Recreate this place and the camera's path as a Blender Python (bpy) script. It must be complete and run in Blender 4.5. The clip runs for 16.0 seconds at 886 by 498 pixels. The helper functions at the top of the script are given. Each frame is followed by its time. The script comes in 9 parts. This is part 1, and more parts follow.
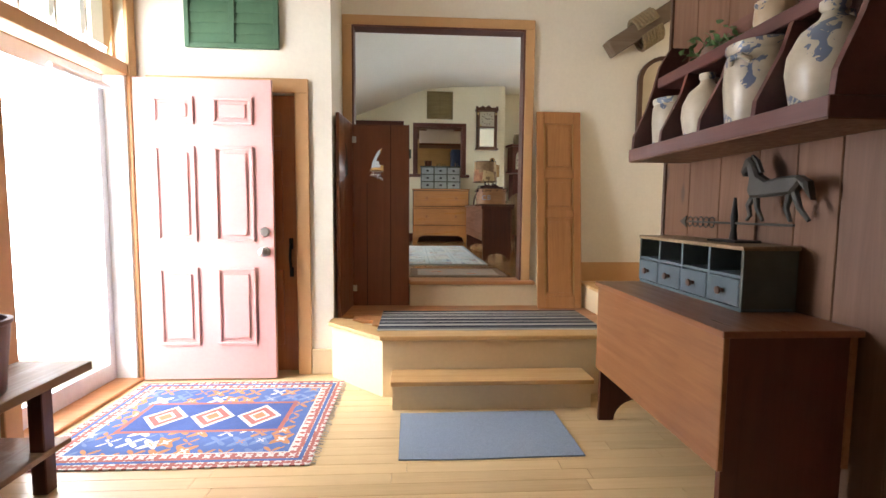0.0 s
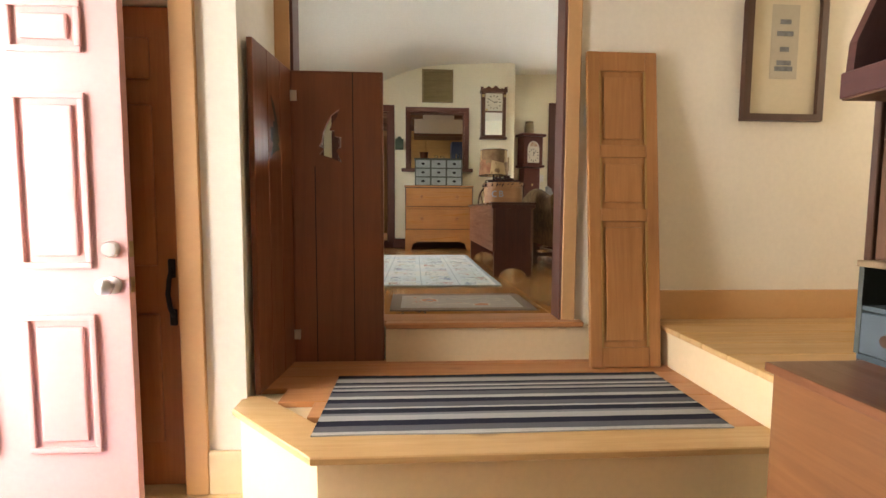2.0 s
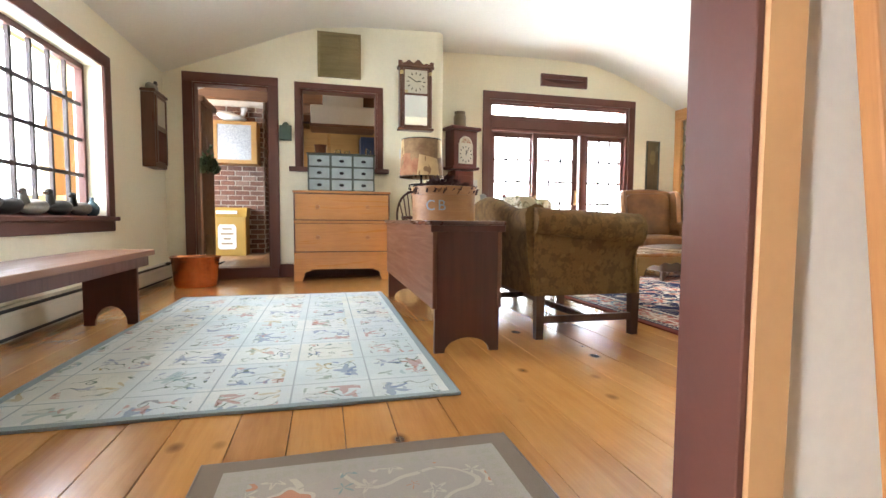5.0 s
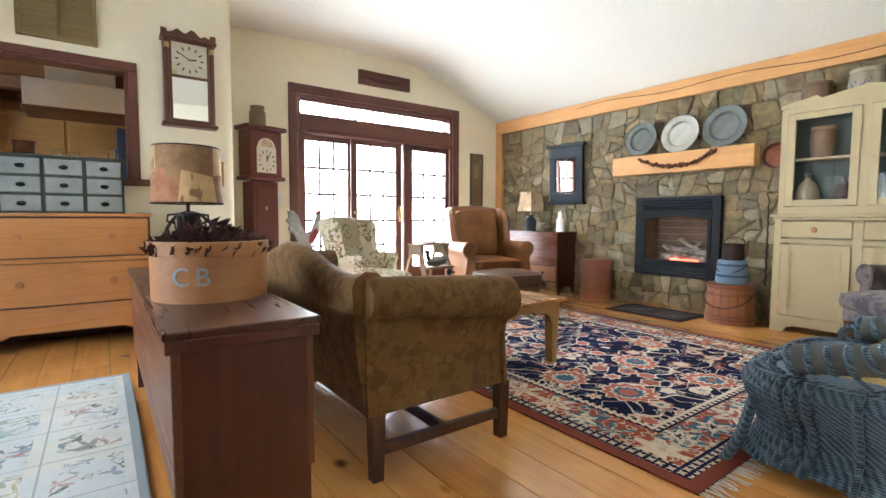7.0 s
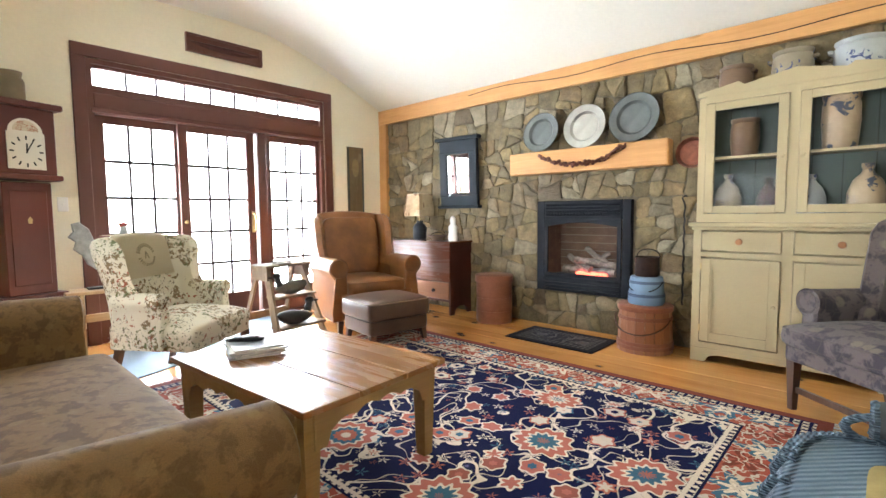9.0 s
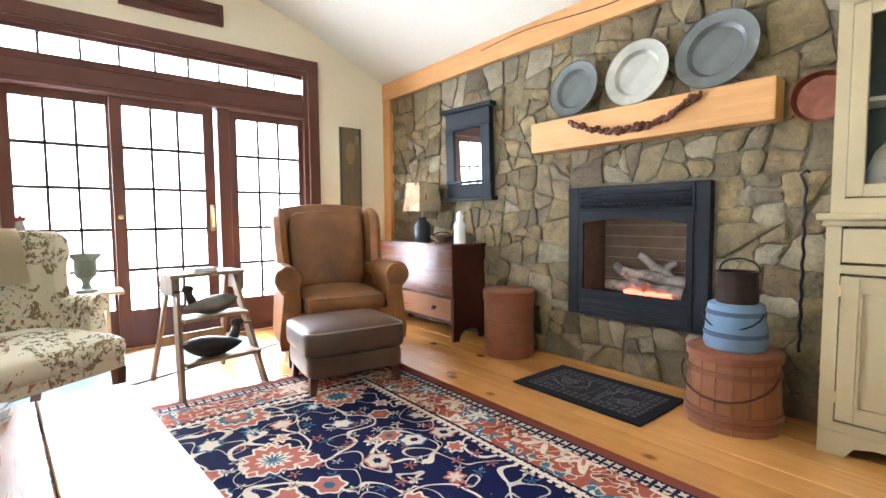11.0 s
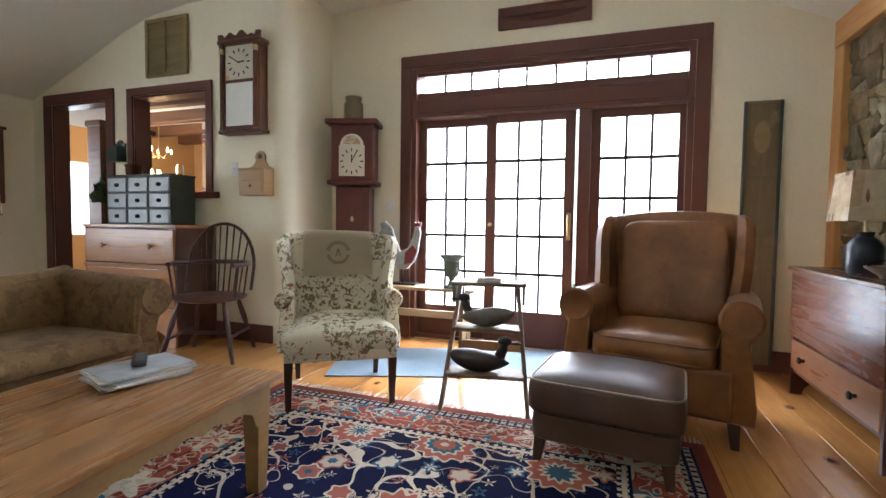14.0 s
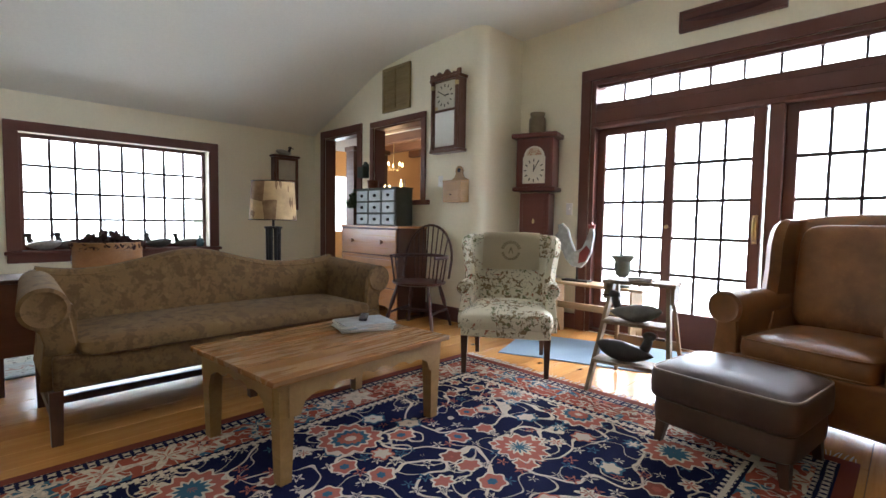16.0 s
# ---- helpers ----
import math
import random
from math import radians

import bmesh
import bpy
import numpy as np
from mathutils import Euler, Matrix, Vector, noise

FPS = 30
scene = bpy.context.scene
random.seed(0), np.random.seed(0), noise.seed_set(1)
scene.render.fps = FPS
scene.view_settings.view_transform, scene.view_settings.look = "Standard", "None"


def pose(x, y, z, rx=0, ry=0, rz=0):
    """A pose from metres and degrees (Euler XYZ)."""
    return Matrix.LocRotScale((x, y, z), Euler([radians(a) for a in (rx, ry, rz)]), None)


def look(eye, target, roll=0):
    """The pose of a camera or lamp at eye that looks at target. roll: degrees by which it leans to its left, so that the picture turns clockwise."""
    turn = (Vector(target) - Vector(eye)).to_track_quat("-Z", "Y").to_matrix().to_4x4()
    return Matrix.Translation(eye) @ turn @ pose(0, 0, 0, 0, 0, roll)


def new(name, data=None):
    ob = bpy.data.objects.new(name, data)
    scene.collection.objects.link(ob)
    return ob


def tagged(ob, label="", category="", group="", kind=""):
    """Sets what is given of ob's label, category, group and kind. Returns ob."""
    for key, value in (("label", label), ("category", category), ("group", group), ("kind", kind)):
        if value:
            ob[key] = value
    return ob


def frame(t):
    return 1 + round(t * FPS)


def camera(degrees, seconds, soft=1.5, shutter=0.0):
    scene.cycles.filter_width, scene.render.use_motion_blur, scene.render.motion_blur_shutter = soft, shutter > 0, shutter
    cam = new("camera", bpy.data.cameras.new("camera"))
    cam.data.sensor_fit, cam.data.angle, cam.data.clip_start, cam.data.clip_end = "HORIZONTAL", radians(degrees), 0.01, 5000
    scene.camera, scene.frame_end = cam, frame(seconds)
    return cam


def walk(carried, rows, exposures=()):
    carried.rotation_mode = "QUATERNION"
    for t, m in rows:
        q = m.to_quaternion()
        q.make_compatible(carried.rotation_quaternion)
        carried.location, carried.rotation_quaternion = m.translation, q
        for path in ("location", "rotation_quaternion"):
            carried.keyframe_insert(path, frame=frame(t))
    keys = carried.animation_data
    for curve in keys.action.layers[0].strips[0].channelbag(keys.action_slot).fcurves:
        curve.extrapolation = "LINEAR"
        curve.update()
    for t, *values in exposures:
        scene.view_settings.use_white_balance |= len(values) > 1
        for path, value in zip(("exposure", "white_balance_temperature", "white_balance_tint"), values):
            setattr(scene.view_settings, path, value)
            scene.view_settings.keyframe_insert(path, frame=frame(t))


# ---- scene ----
cam = camera(86.4, 16.0)
PATH = [
    (0, (-0.201, -0.332, 1.188), (-0.08, 1.658, 1.025), 0.5),
    (0.5, (-0.187, 0.018, 1.181), (-0.069, 2.008, 1.017), 0.5),
    (1, (-0.161, 0.367, 1.174), (-0.043, 2.357, 1.012), 0.5),
    (1.5, (-0.12, 0.728, 1.179), (0.0, 2.718, 1.02), 0.3),
    (2, (-0.084, 1.115, 1.177), (0.034, 3.106, 1.021), 0.3),
    (2.5, (-0.033, 1.486, 1.162), (0.086, 3.477, 1.012), 0.4),
    (3, (0.001, 1.827, 1.152), (0.125, 3.818, 1.007), 0.6),
    (4.2, (0.066, 2.56, 1.232), (0.372, 4.532, 1.098), 0.5),
    (5.3, (0.121, 3.166, 1.313), (0.678, 5.083, 1.19), 0.4),
    (5.5, (0.149, 3.258, 1.354), (0.76, 5.158, 1.229), 0.4),
    (6, (0.23, 3.503, 1.426), (1.022, 5.335, 1.299), 0.3),
    (6.5, (0.334, 3.734, 1.491), (1.328, 5.465, 1.358), 0.3),
    (7, (0.481, 3.967, 1.549), (1.653, 5.583, 1.42), 0.2),
    (7.5, (0.634, 4.143, 1.638), (1.947, 5.645, 1.499), -0.2),
    (8, (0.869, 4.301, 1.641), (2.271, 5.721, 1.506), -0.3),
    (8.5, (1.142, 4.438, 1.661), (2.587, 5.815, 1.523), -0.4),
    (9, (1.441, 4.579, 1.67), (2.899, 5.94, 1.524), -0.5),
    (9.2, (1.567, 4.634, 1.656), (3.027, 5.994, 1.512), -0.5),
    (11.3, (2.887, 5.126, 1.588), (4.018, 6.771, 1.467), -0.5),
    (11.5, (3.009, 5.172, 1.584), (4.033, 6.887, 1.471), -0.5),
    (12, (3.291, 5.242, 1.575), (3.986, 7.115, 1.473), -0.3),
    (12.5, (3.531, 5.335, 1.57), (3.862, 7.305, 1.475), 0.1),
    (13, (3.713, 5.455, 1.607), (3.716, 7.453, 1.502), 0.3),
    (13.5, (3.882, 5.527, 1.606), (3.558, 7.497, 1.501), 0.5),
    (14, (4.005, 5.503, 1.597), (3.347, 7.389, 1.502), 0.8),
    (14.5, (4.098, 5.417, 1.613), (3.154, 7.177, 1.52), 0.9),
    (15, (4.243, 5.308, 1.621), (3.068, 6.923, 1.519), 0.8),
    (15.5, (4.421, 5.241, 1.634), (3.077, 6.718, 1.523), 0.9),
    (16, (4.564, 5.202, 1.639), (3.154, 6.615, 1.521), 0.9),
]
EXPOSURE = [(0.0, 0.25, 6600, 10), (1.5, 0.25, 7000, 10), (2.2, 0.5, 7400, 12), (3.0, 1.0, 7600, 12), (5.5, 1.15, 6200, 10), (7.0, 0.88, 6250, 10), (9.0, 1.05, 6350, 10), (11.5, 1.02, 6150, 11), (12.5, 0.68, 6050, 11), (13.5, 0.38, 6000, 11), (14.5, -0.05, 6050, 11), (16.0, -0.03, 6000, 11)]
walk(cam, [(t, look(eye, target, roll)) for t, eye, target, roll in PATH], EXPOSURE)

# ---- world and lights ----
world = bpy.data.worlds.new("sky")
scene.world = world
world.use_nodes = True
wn = world.node_tree
sky = wn.nodes.new("ShaderNodeTexSky")
sky.sky_type, sky.sun_disc, sky.sun_elevation, sky.sun_rotation = "NISHITA", False, radians(52), radians(0)
wn.nodes["Background"].inputs["Strength"].default_value = 0.14
wn.links.new(sky.outputs["Color"], wn.nodes["Background"].inputs["Color"])
sun = new("sun", bpy.data.lights.new("sun", "SUN"))
sun.data.energy, sun.data.angle, sun.data.color = 3.0, radians(6), (1.0, 0.97, 0.92)
sun.matrix_world = look((4.6, 22, 17), (3.4, 9, 0.6))


def area_lamp(name, at, target, w, h, power, color=(0.90, 0.97, 1.06)):
    lamp = new(name, bpy.data.lights.new(name, "AREA"))
    lamp.data.shape, lamp.data.size, lamp.data.size_y = "RECTANGLE", w, h
    lamp.data.energy, lamp.data.color = power, color
    lamp.matrix_world = look(at, target)
    return lamp


area_lamp("french_door_daylight", (3.45, 10.28, 2.1), (3.45, 7.3, 1.05), 4.2, 3.1, 620)
area_lamp("west_window_daylight", (-1.98, 6.4, 1.9), (0.5, 6.4, 1.35), 1.7, 1.1, 42)
area_lamp("entry_door_daylight", (-2.4, 2.45, 1.35), (0, 2.45, 0.75), 0.95, 2.3, 90, (0.94, 0.97, 1.06))
# Added fill for the brick and hood, shone through an invented opening.
area_lamp("kitchen_fill", (-2.6, 8.70, 2.05), (0.1, 10.6, 2.35), 1.1, 1.0, 52)
area_lamp("kitchen_west_daylight", (-3.75, 10.3, 1.95), (0.5, 10.6, 1.8), 0.75, 1.0, 18)
# Two added fill lamps for the entry; neither has a window behind it.
area_lamp("hall_fill", (3.0, 2.9, 2.2), (0.6, 2.9, 1.4), 0.8, 1.0, 5, (1.0, 0.88, 0.72))
area_lamp("entry_back_fill", (-0.9, -2.3, 1.9), (-0.6, 2.0, 1.5), 1.4, 1.2, 2.5, (1.0, 0.95, 0.88))
bulbs = new("chandelier_light", bpy.data.lights.new("chandelier_light", "POINT"))
bulbs.data.energy, bulbs.data.color, bulbs.data.shadow_soft_size = 34, (1.0, 0.62, 0.30), 0.15
bulbs.location = (-2.35, 10.8, 2.45)

# ---- building helpers ----
def B():
    return bmesh.new()


def box(bm, x0, y0, z0, x1, y1, z1, bevel=0.0, seg=1):
    m = Matrix.LocRotScale(((x0 + x1) / 2, (y0 + y1) / 2, (z0 + z1) / 2), None, (abs(x1 - x0), abs(y1 - y0), abs(z1 - z0)))
    made = bmesh.ops.create_cube(bm, size=1, matrix=m)["verts"]
    if bevel:
        edges = list({e for v in made for e in v.link_edges})
        bmesh.ops.bevel(bm, geom=edges, offset=bevel, segments=seg, affect="EDGES", profile=0.6)
    return bm


def turn(bm, start, m):
    """Moves the vertices made since start by m."""
    bm.verts.ensure_lookup_table()
    for v in bm.verts[start:]:
        v.co = m @ v.co


def lathe(bm, profile, at=(0, 0, 0), seg=20, m=None, cap=True, sx=1.0, sy=1.0):
    """A turned shape about z: profile rows are (radius, height)."""
    m = m or Matrix.Identity(4)
    rings = []
    for r, z in profile:
        ring = []
        for i in range(seg):
            a = 2 * math.pi * i / seg
            ring.append(bm.verts.new(m @ Vector((at[0] + sx * r * math.cos(a), at[1] + sy * r * math.sin(a), at[2] + z))))
        rings.append(ring)
    for lo, hi in zip(rings, rings[1:]):
        for i in range(seg):
            j = (i + 1) % seg
            bm.faces.new((lo[i], lo[j], hi[j], hi[i]))
    if cap:
        bm.faces.new(list(reversed(rings[0])))
        bm.faces.new(rings[-1])
    return bm


def tube(bm, pts, r, seg=8, r2=None, cap=True):
    """A round bar along the points, tapering from r to r2."""
    pts = [Vector(p) for p in pts]
    r2 = r if r2 is None else r2
    rings, side = [], None
    for i, p in enumerate(pts):
        d = (pts[min(i + 1, len(pts) - 1)] - pts[max(i - 1, 0)]).normalized()
        if side is None:
            side = d.orthogonal().normalized()
        side = (side - d * side.dot(d)).normalized()
        up = d.cross(side)
        rr = r + (r2 - r) * i / max(1, len(pts) - 1)
        rings.append([bm.verts.new(p + rr * (side * math.cos(2 * math.pi * k / seg) + up * math.sin(2 * math.pi * k / seg))) for k in range(seg)])
    for lo, hi in zip(rings, rings[1:]):
        for k in range(seg):
            n = (k + 1) % seg
            bm.faces.new((lo[k], lo[n], hi[n], hi[k]))
    if cap:
        bm.faces.new(list(reversed(rings[0])))
        bm.faces.new(rings[-1])
    return bm


def slab(bm, outline, axis, a, b, bevel=0.0):
    """A board cut to an outline: points in the plane across axis, from a to b along it."""
    def put(u, v, w):
        return {"x": (w, u, v), "y": (u, w, v), "z": (u, v, w)}[axis]
    lo = [bm.verts.new(put(u, v, a)) for u, v in outline]
    hi = [bm.verts.new(put(u, v, b)) for u, v in outline]
    faces = [bm.faces.new(lo), bm.faces.new(list(reversed(hi)))]
    n = len(outline)
    for i in range(n):
        faces.append(bm.faces.new((lo[i], hi[i], hi[(i + 1) % n], lo[(i + 1) % n])))
    bmesh.ops.recalc_face_normals(bm, faces=faces)
    if bevel:
        bmesh.ops.bevel(bm, geom=[e for e in {e for f in faces[:2] for e in f.edges}], offset=bevel, segments=1, affect="EDGES")
    return bm


def arc(cx, cy, r, a0, a1, n=8, ry=None):
    ry = r if ry is None else ry
    return [(cx + r * math.cos(radians(a0 + (a1 - a0) * i / n)), cy + ry * math.sin(radians(a0 + (a1 - a0) * i / n))) for i in range(n + 1)]


def part(name, bm, material, parent=None, label="", smooth=False, loc=None):
    mesh = bpy.data.meshes.new(name)
    bmesh.ops.recalc_face_normals(bm, faces=bm.faces)
    bm.to_mesh(mesh)
    bm.free()
    mesh.materials.append(material)
    if smooth:
        mesh.shade_smooth()
        mesh.set_sharp_from_angle(angle=radians(42))
    ob = new(name, mesh)
    ob.parent = parent
    if loc:
        ob.location = loc
    if label:
        ob["label"] = label
    return ob


def thing(name, at, label, category, group="", rz=0.0):
    ob = new(name)
    ob.empty_display_size = 0.1
    ob.matrix_basis = pose(*at, 0, 0, rz)
    return tagged(ob, label, category, group)


def setting(name, bm, material, label="", smooth=False, category=""):
    return tagged(part(name, bm, material, None, "", smooth), label, category, "", "structure")


# ---- materials ----
class Mat:
    """A node material under construction."""

    def __init__(self, name, rough=0.6, metal=0.0, coat=0.0, spec=0.5):
        self.m = bpy.data.materials.new(name)
        self.m.use_nodes = True
        self.t = self.m.node_tree
        self.bsdf = self.t.nodes["Principled BSDF"]
        self.set("Roughness", rough)
        self.set("Metallic", metal)
        self.set("Coat Weight", coat)
        self.set("Specular IOR Level", spec)

    def set(self, name, v):
        self.bsdf.inputs[name].default_value = v

    def node(self, kind, **inputs):
        n = self.t.nodes.new(kind)
        for k, v in inputs.items():
            self.plug(n.inputs[k.replace("_", " ")], v)
        return n

    def plug(self, socket, v):
        if isinstance(v, bpy.types.NodeSocket):
            self.t.links.new(v, socket)
        else:
            socket.default_value = v

    def co(self, scale=(1, 1, 1), rot=(0, 0, 0), loc=(0, 0, 0), src="Object"):
        tc = self.t.nodes.new("ShaderNodeTexCoord")
        mp = self.t.nodes.new("ShaderNodeMapping")
        self.t.links.new(tc.outputs[src], mp.inputs["Vector"])
        mp.inputs["Scale"].default_value = scale
        mp.inputs["Rotation"].default_value = [radians(a) for a in rot]
        mp.inputs["Location"].default_value = loc
        return mp.outputs["Vector"]

    def noise(self, vec, scale, detail=4.0, rough=0.6, distort=0.0):
        n = self.node("ShaderNodeTexNoise", Vector=vec, Scale=scale, Detail=detail, Roughness=rough, Distortion=distort)
        return n.outputs["Fac"]

    def vor(self, vec, scale, feature="F1", out="Distance", rnd=1.0):
        n = self.node("ShaderNodeTexVoronoi", Vector=vec, Scale=scale, Randomness=rnd)
        n.feature = feature
        return n.outputs[out]

    def ramp(self, fac, stops, mode="LINEAR"):
        n = self.t.nodes.new("ShaderNodeValToRGB")
        n.color_ramp.interpolation = mode
        while len(n.color_ramp.elements) < len(stops):
            n.color_ramp.elements.new(0.5)
        for e, (p, c) in zip(n.color_ramp.elements, stops):
            e.position = p
            e.color = (*c, 1) if len(c) == 3 else c
        self.t.links.new(fac, n.inputs["Fac"])
        return n.outputs["Color"]

    def mix(self, fac, a, b, kind="MIX"):
        n = self.t.nodes.new("ShaderNodeMix")
        n.data_type, n.blend_type = "RGBA", kind
        self.plug(n.inputs[0], fac)
        self.plug(n.inputs[6], (*a, 1) if isinstance(a, tuple) and len(a) == 3 else a)
        self.plug(n.inputs[7], (*b, 1) if isinstance(b, tuple) and len(b) == 3 else b)
        return n.outputs[2]

    def math(self, op, a, b=0.0, c=0.0):
        n = self.t.nodes.new("ShaderNodeMath")
        n.operation = op
        for s, v in zip(n.inputs, (a, b, c)):
            self.plug(s, v)
        return n.outputs[0]

    def sep(self, vec):
        n = self.t.nodes.new("ShaderNodeSeparateXYZ")
        self.t.links.new(vec, n.inputs[0])
        return n.outputs

    def rand(self):
        return self.t.nodes.new("ShaderNodeObjectInfo").outputs["Random"]

    def island(self):
        return self.t.nodes.new("ShaderNodeNewGeometry").outputs["Random Per Island"]

    def color(self, v):
        self.plug(self.bsdf.inputs["Base Color"], (*v, 1) if isinstance(v, tuple) else v)
        return self

    def rough(self, v):
        self.plug(self.bsdf.inputs["Roughness"], v)
        return self

    def bump(self, height, strength=0.3, dist=0.01):
        n = self.node("ShaderNodeBump", Strength=strength, Distance=dist, Height=height)
        self.t.links.new(n.outputs["Normal"], self.bsdf.inputs["Normal"])
        return self

    def done(self):
        return self.m


def shade(c, k):
    return tuple(min(1.0, v * k) for v in c)


def paint(name, c, rough=0.55, wear=0.08, scale=1.0, spec=0.4):
    m = Mat(name, rough, spec=spec)
    v = m.co()
    big = m.noise(v, 1.3 * scale, 3)
    fine = m.noise(v, 38 * scale, 3)
    base = m.ramp(big, [(0.25, shade(c, 1 - wear)), (0.75, shade(c, 1 + wear * 0.6))])
    m.color(m.mix(0.10, base, m.ramp(fine, [(0.3, shade(c, 0.7)), (0.7, shade(c, 1.15))])))
    m.bump(fine, 0.12, 0.004)
    m.rough(m.ramp(big, [(0.2, (rough * 0.85,) * 3), (0.8, (min(1, rough * 1.12),) * 3)]))
    return m.done()


def wood(name, dark, light, axis="x", rough=0.42, knots=0.0, vary=0.0, grain=1.0, wear=None, coat=0.0, flat=False):
    """Sawn or varnished timber with its grain along axis."""
    m = Mat(name, rough, coat=coat)
    m.set("Coat Roughness", 0.24 if flat else 0.25)
    k = {"x": (0.06, 1, 1), "y": (1, 0.06, 1), "z": (1, 1, 0.06)}[axis]
    v = m.co(k)
    if vary:
        off = m.math("MULTIPLY", m.rand(), 37.0)
        add = m.node("ShaderNodeVectorMath")
        m.plug(add.inputs[0], v)
        comb = m.node("ShaderNodeCombineXYZ", X=off, Y=off, Z=off)
        m.plug(add.inputs[1], comb.outputs[0])
        v = add.outputs[0]
    bands = m.noise(v, 16 * grain, 5, 0.55, 1.6)
    fibres = m.noise(v, 120 * grain, 3, 0.7)
    stain = m.noise(m.co(), 2.2, 3)
    col = m.ramp(bands, [(0.28, dark), (0.5, tuple((a + b) / 2 for a, b in zip(dark, light))), (0.72, light)])
    col = m.mix(0.28, col, m.ramp(fibres, [(0.3, shade(dark, 0.75)), (0.7, light)]))
    col = m.mix(0.35, col, m.ramp(stain, [(0.3, shade(dark, 0.9)), (0.7, shade(light, 1.05))]))
    if vary:
        col = m.mix(vary, col, m.ramp(m.rand(), [(0.0, shade(dark, 0.75)), (0.5, light), (1.0, shade(light, 1.2))]))
    if knots:
        kv = m.co({"x": (1.6, 4.2, 4.2), "y": (4.2, 1.6, 4.2), "z": (4.2, 4.2, 1.6)}[axis])
        if flat:
            kv = m.co((3.6, 2.5, 0.0) if axis == "y" else (2.5, 3.6, 0.0))
        d = m.vor(kv, 1.0, "F1", "Distance", 1.0)
        col = m.mix(m.ramp(d, [(0.05, (knots,) * 3), (0.12, (0, 0, 0))]), col, shade(dark, 0.28))
    if wear:
        w = m.noise(m.co(), 5.0, 6, 0.7)
        col = m.mix(m.ramp(w, [(0.56, (0, 0, 0)), (0.72, (0.8,) * 3)]), col, wear)
    m.color(col)
    m.bump(m.mix(0.5, bands, fibres), 0.18, 0.004)
    m.rough(m.ramp(bands, [(0.3, (rough * 1.15,) * 3), (0.7, (rough * 0.85,) * 3)]))
    return m.done()


def plain(name, c, rough=0.5, metal=0.0, bump=0.0, vary=0.12, spec=0.5, scale=25.0):
    m = Mat(name, rough, metal, spec=spec)
    n = m.noise(m.co(), scale, 4)
    m.color(m.ramp(n, [(0.25, shade(c, 1 - vary)), (0.75, shade(c, 1 + vary))]))
    m.bump(n, bump, 0.004)
    return m.done()


def glow(name, c, strength):
    m = bpy.data.materials.new(name)
    m.use_nodes = True
    b = m.node_tree.nodes["Principled BSDF"]
    b.inputs["Base Color"].default_value = (*c, 1)
    b.inputs["Emission Color"].default_value = (*c, 1)
    b.inputs["Emission Strength"].default_value = strength
    return m


def glass(name, tint=(1, 1, 1), rough=0.0):
    m = Mat(name, rough)
    m.set("Transmission Weight", 1.0)
    m.set("IOR", 1.12)
    m.color(tint)
    return m.done()


M_CREAM = paint("cream_plaster", (0.83, 0.775, 0.60), 0.8, 0.035, 1.0, 0.2)
M_ENTRY = paint("warm_plaster", (0.84, 0.775, 0.64), 0.8, 0.035, 1.0, 0.2)
M_CEIL = paint("ceiling_paint", (0.80, 0.785, 0.70), 0.85, 0.03, 1.0, 0.2)
M_BROWN = paint("red_brown_trim", (0.125, 0.045, 0.032), 0.42, 0.12)
M_TAN = paint("tan_trim", (0.62, 0.36, 0.16), 0.5, 0.08)
M_RISER = paint("cream_riser", (0.74, 0.58, 0.36), 0.5, 0.06)
M_PINE = wood("pine_floor", (0.44, 0.165, 0.04), (0.76, 0.385, 0.115), "y", 0.2, 0.95, 0.25, 0.8, coat=0.8, flat=True)
M_ENTRYFLOOR = wood("pale_floor", (0.50, 0.33, 0.155), (0.70, 0.51, 0.275), "x", 0.34, 0.0, 0.3, 0.8, coat=0.2)
M_TREAD = wood("worn_tread", (0.50, 0.275, 0.10), (0.68, 0.44, 0.20), "x", 0.42, 0.5, 0.1)
M_LANDING = wood("landing_boards", (0.38, 0.14, 0.05), (0.58, 0.27, 0.105), "x", 0.4, 0.5, 0.2)
M_BEAM = wood("timber_beam", (0.50, 0.24, 0.075), (0.70, 0.38, 0.14), "y", 0.6, 0.6, 0.0)
M_DARKRED = wood("dark_red_chest", (0.055, 0.014, 0.009), (0.115, 0.03, 0.017), "y", 0.4, 0.0, 0.0, 1.0)
M_PINECHEST = wood("honey_pine", (0.30, 0.115, 0.034), (0.47, 0.205, 0.066), "x", 0.36, 0.6)
M_STONEBACK = plain("mortar", (0.155, 0.128, 0.082), 0.95, 0, 0.5, 0.25)

# ---- the shell ----
F = 0.6
Y_IN, Y_OUT = 3.68, 3.585
X_W, X_E, Y_A, Y_B, X_JOG = -1.58, 5.45, 8.725, 9.39, 1.53


def wall_with_holes(name, material, axis, a, b, lo, hi, z0, z1, holes, label, extra=None):
    """An upright wall across axis from a to b, running lo to hi; holes are (lo, hi, z0, z1)."""
    bm = B()
    cuts = sorted({lo, hi, *[h[0] for h in holes], *[h[1] for h in holes]})
    for u, v in zip(cuts, cuts[1:]):
        spans = sorted((h[2], h[3]) for h in holes if h[0] <= u and h[1] >= v)
        z = z0
        for s, e in spans + [(z1, z1)]:
            if s > z + 1e-4:
                if axis == "y":
                    box(bm, u, a, z, v, b, s)
                else:
                    box(bm, a, u, z, b, v, s)
            z = e
    if extra:
        extra(bm)
    return setting(name, bm, material, label, category="wall")


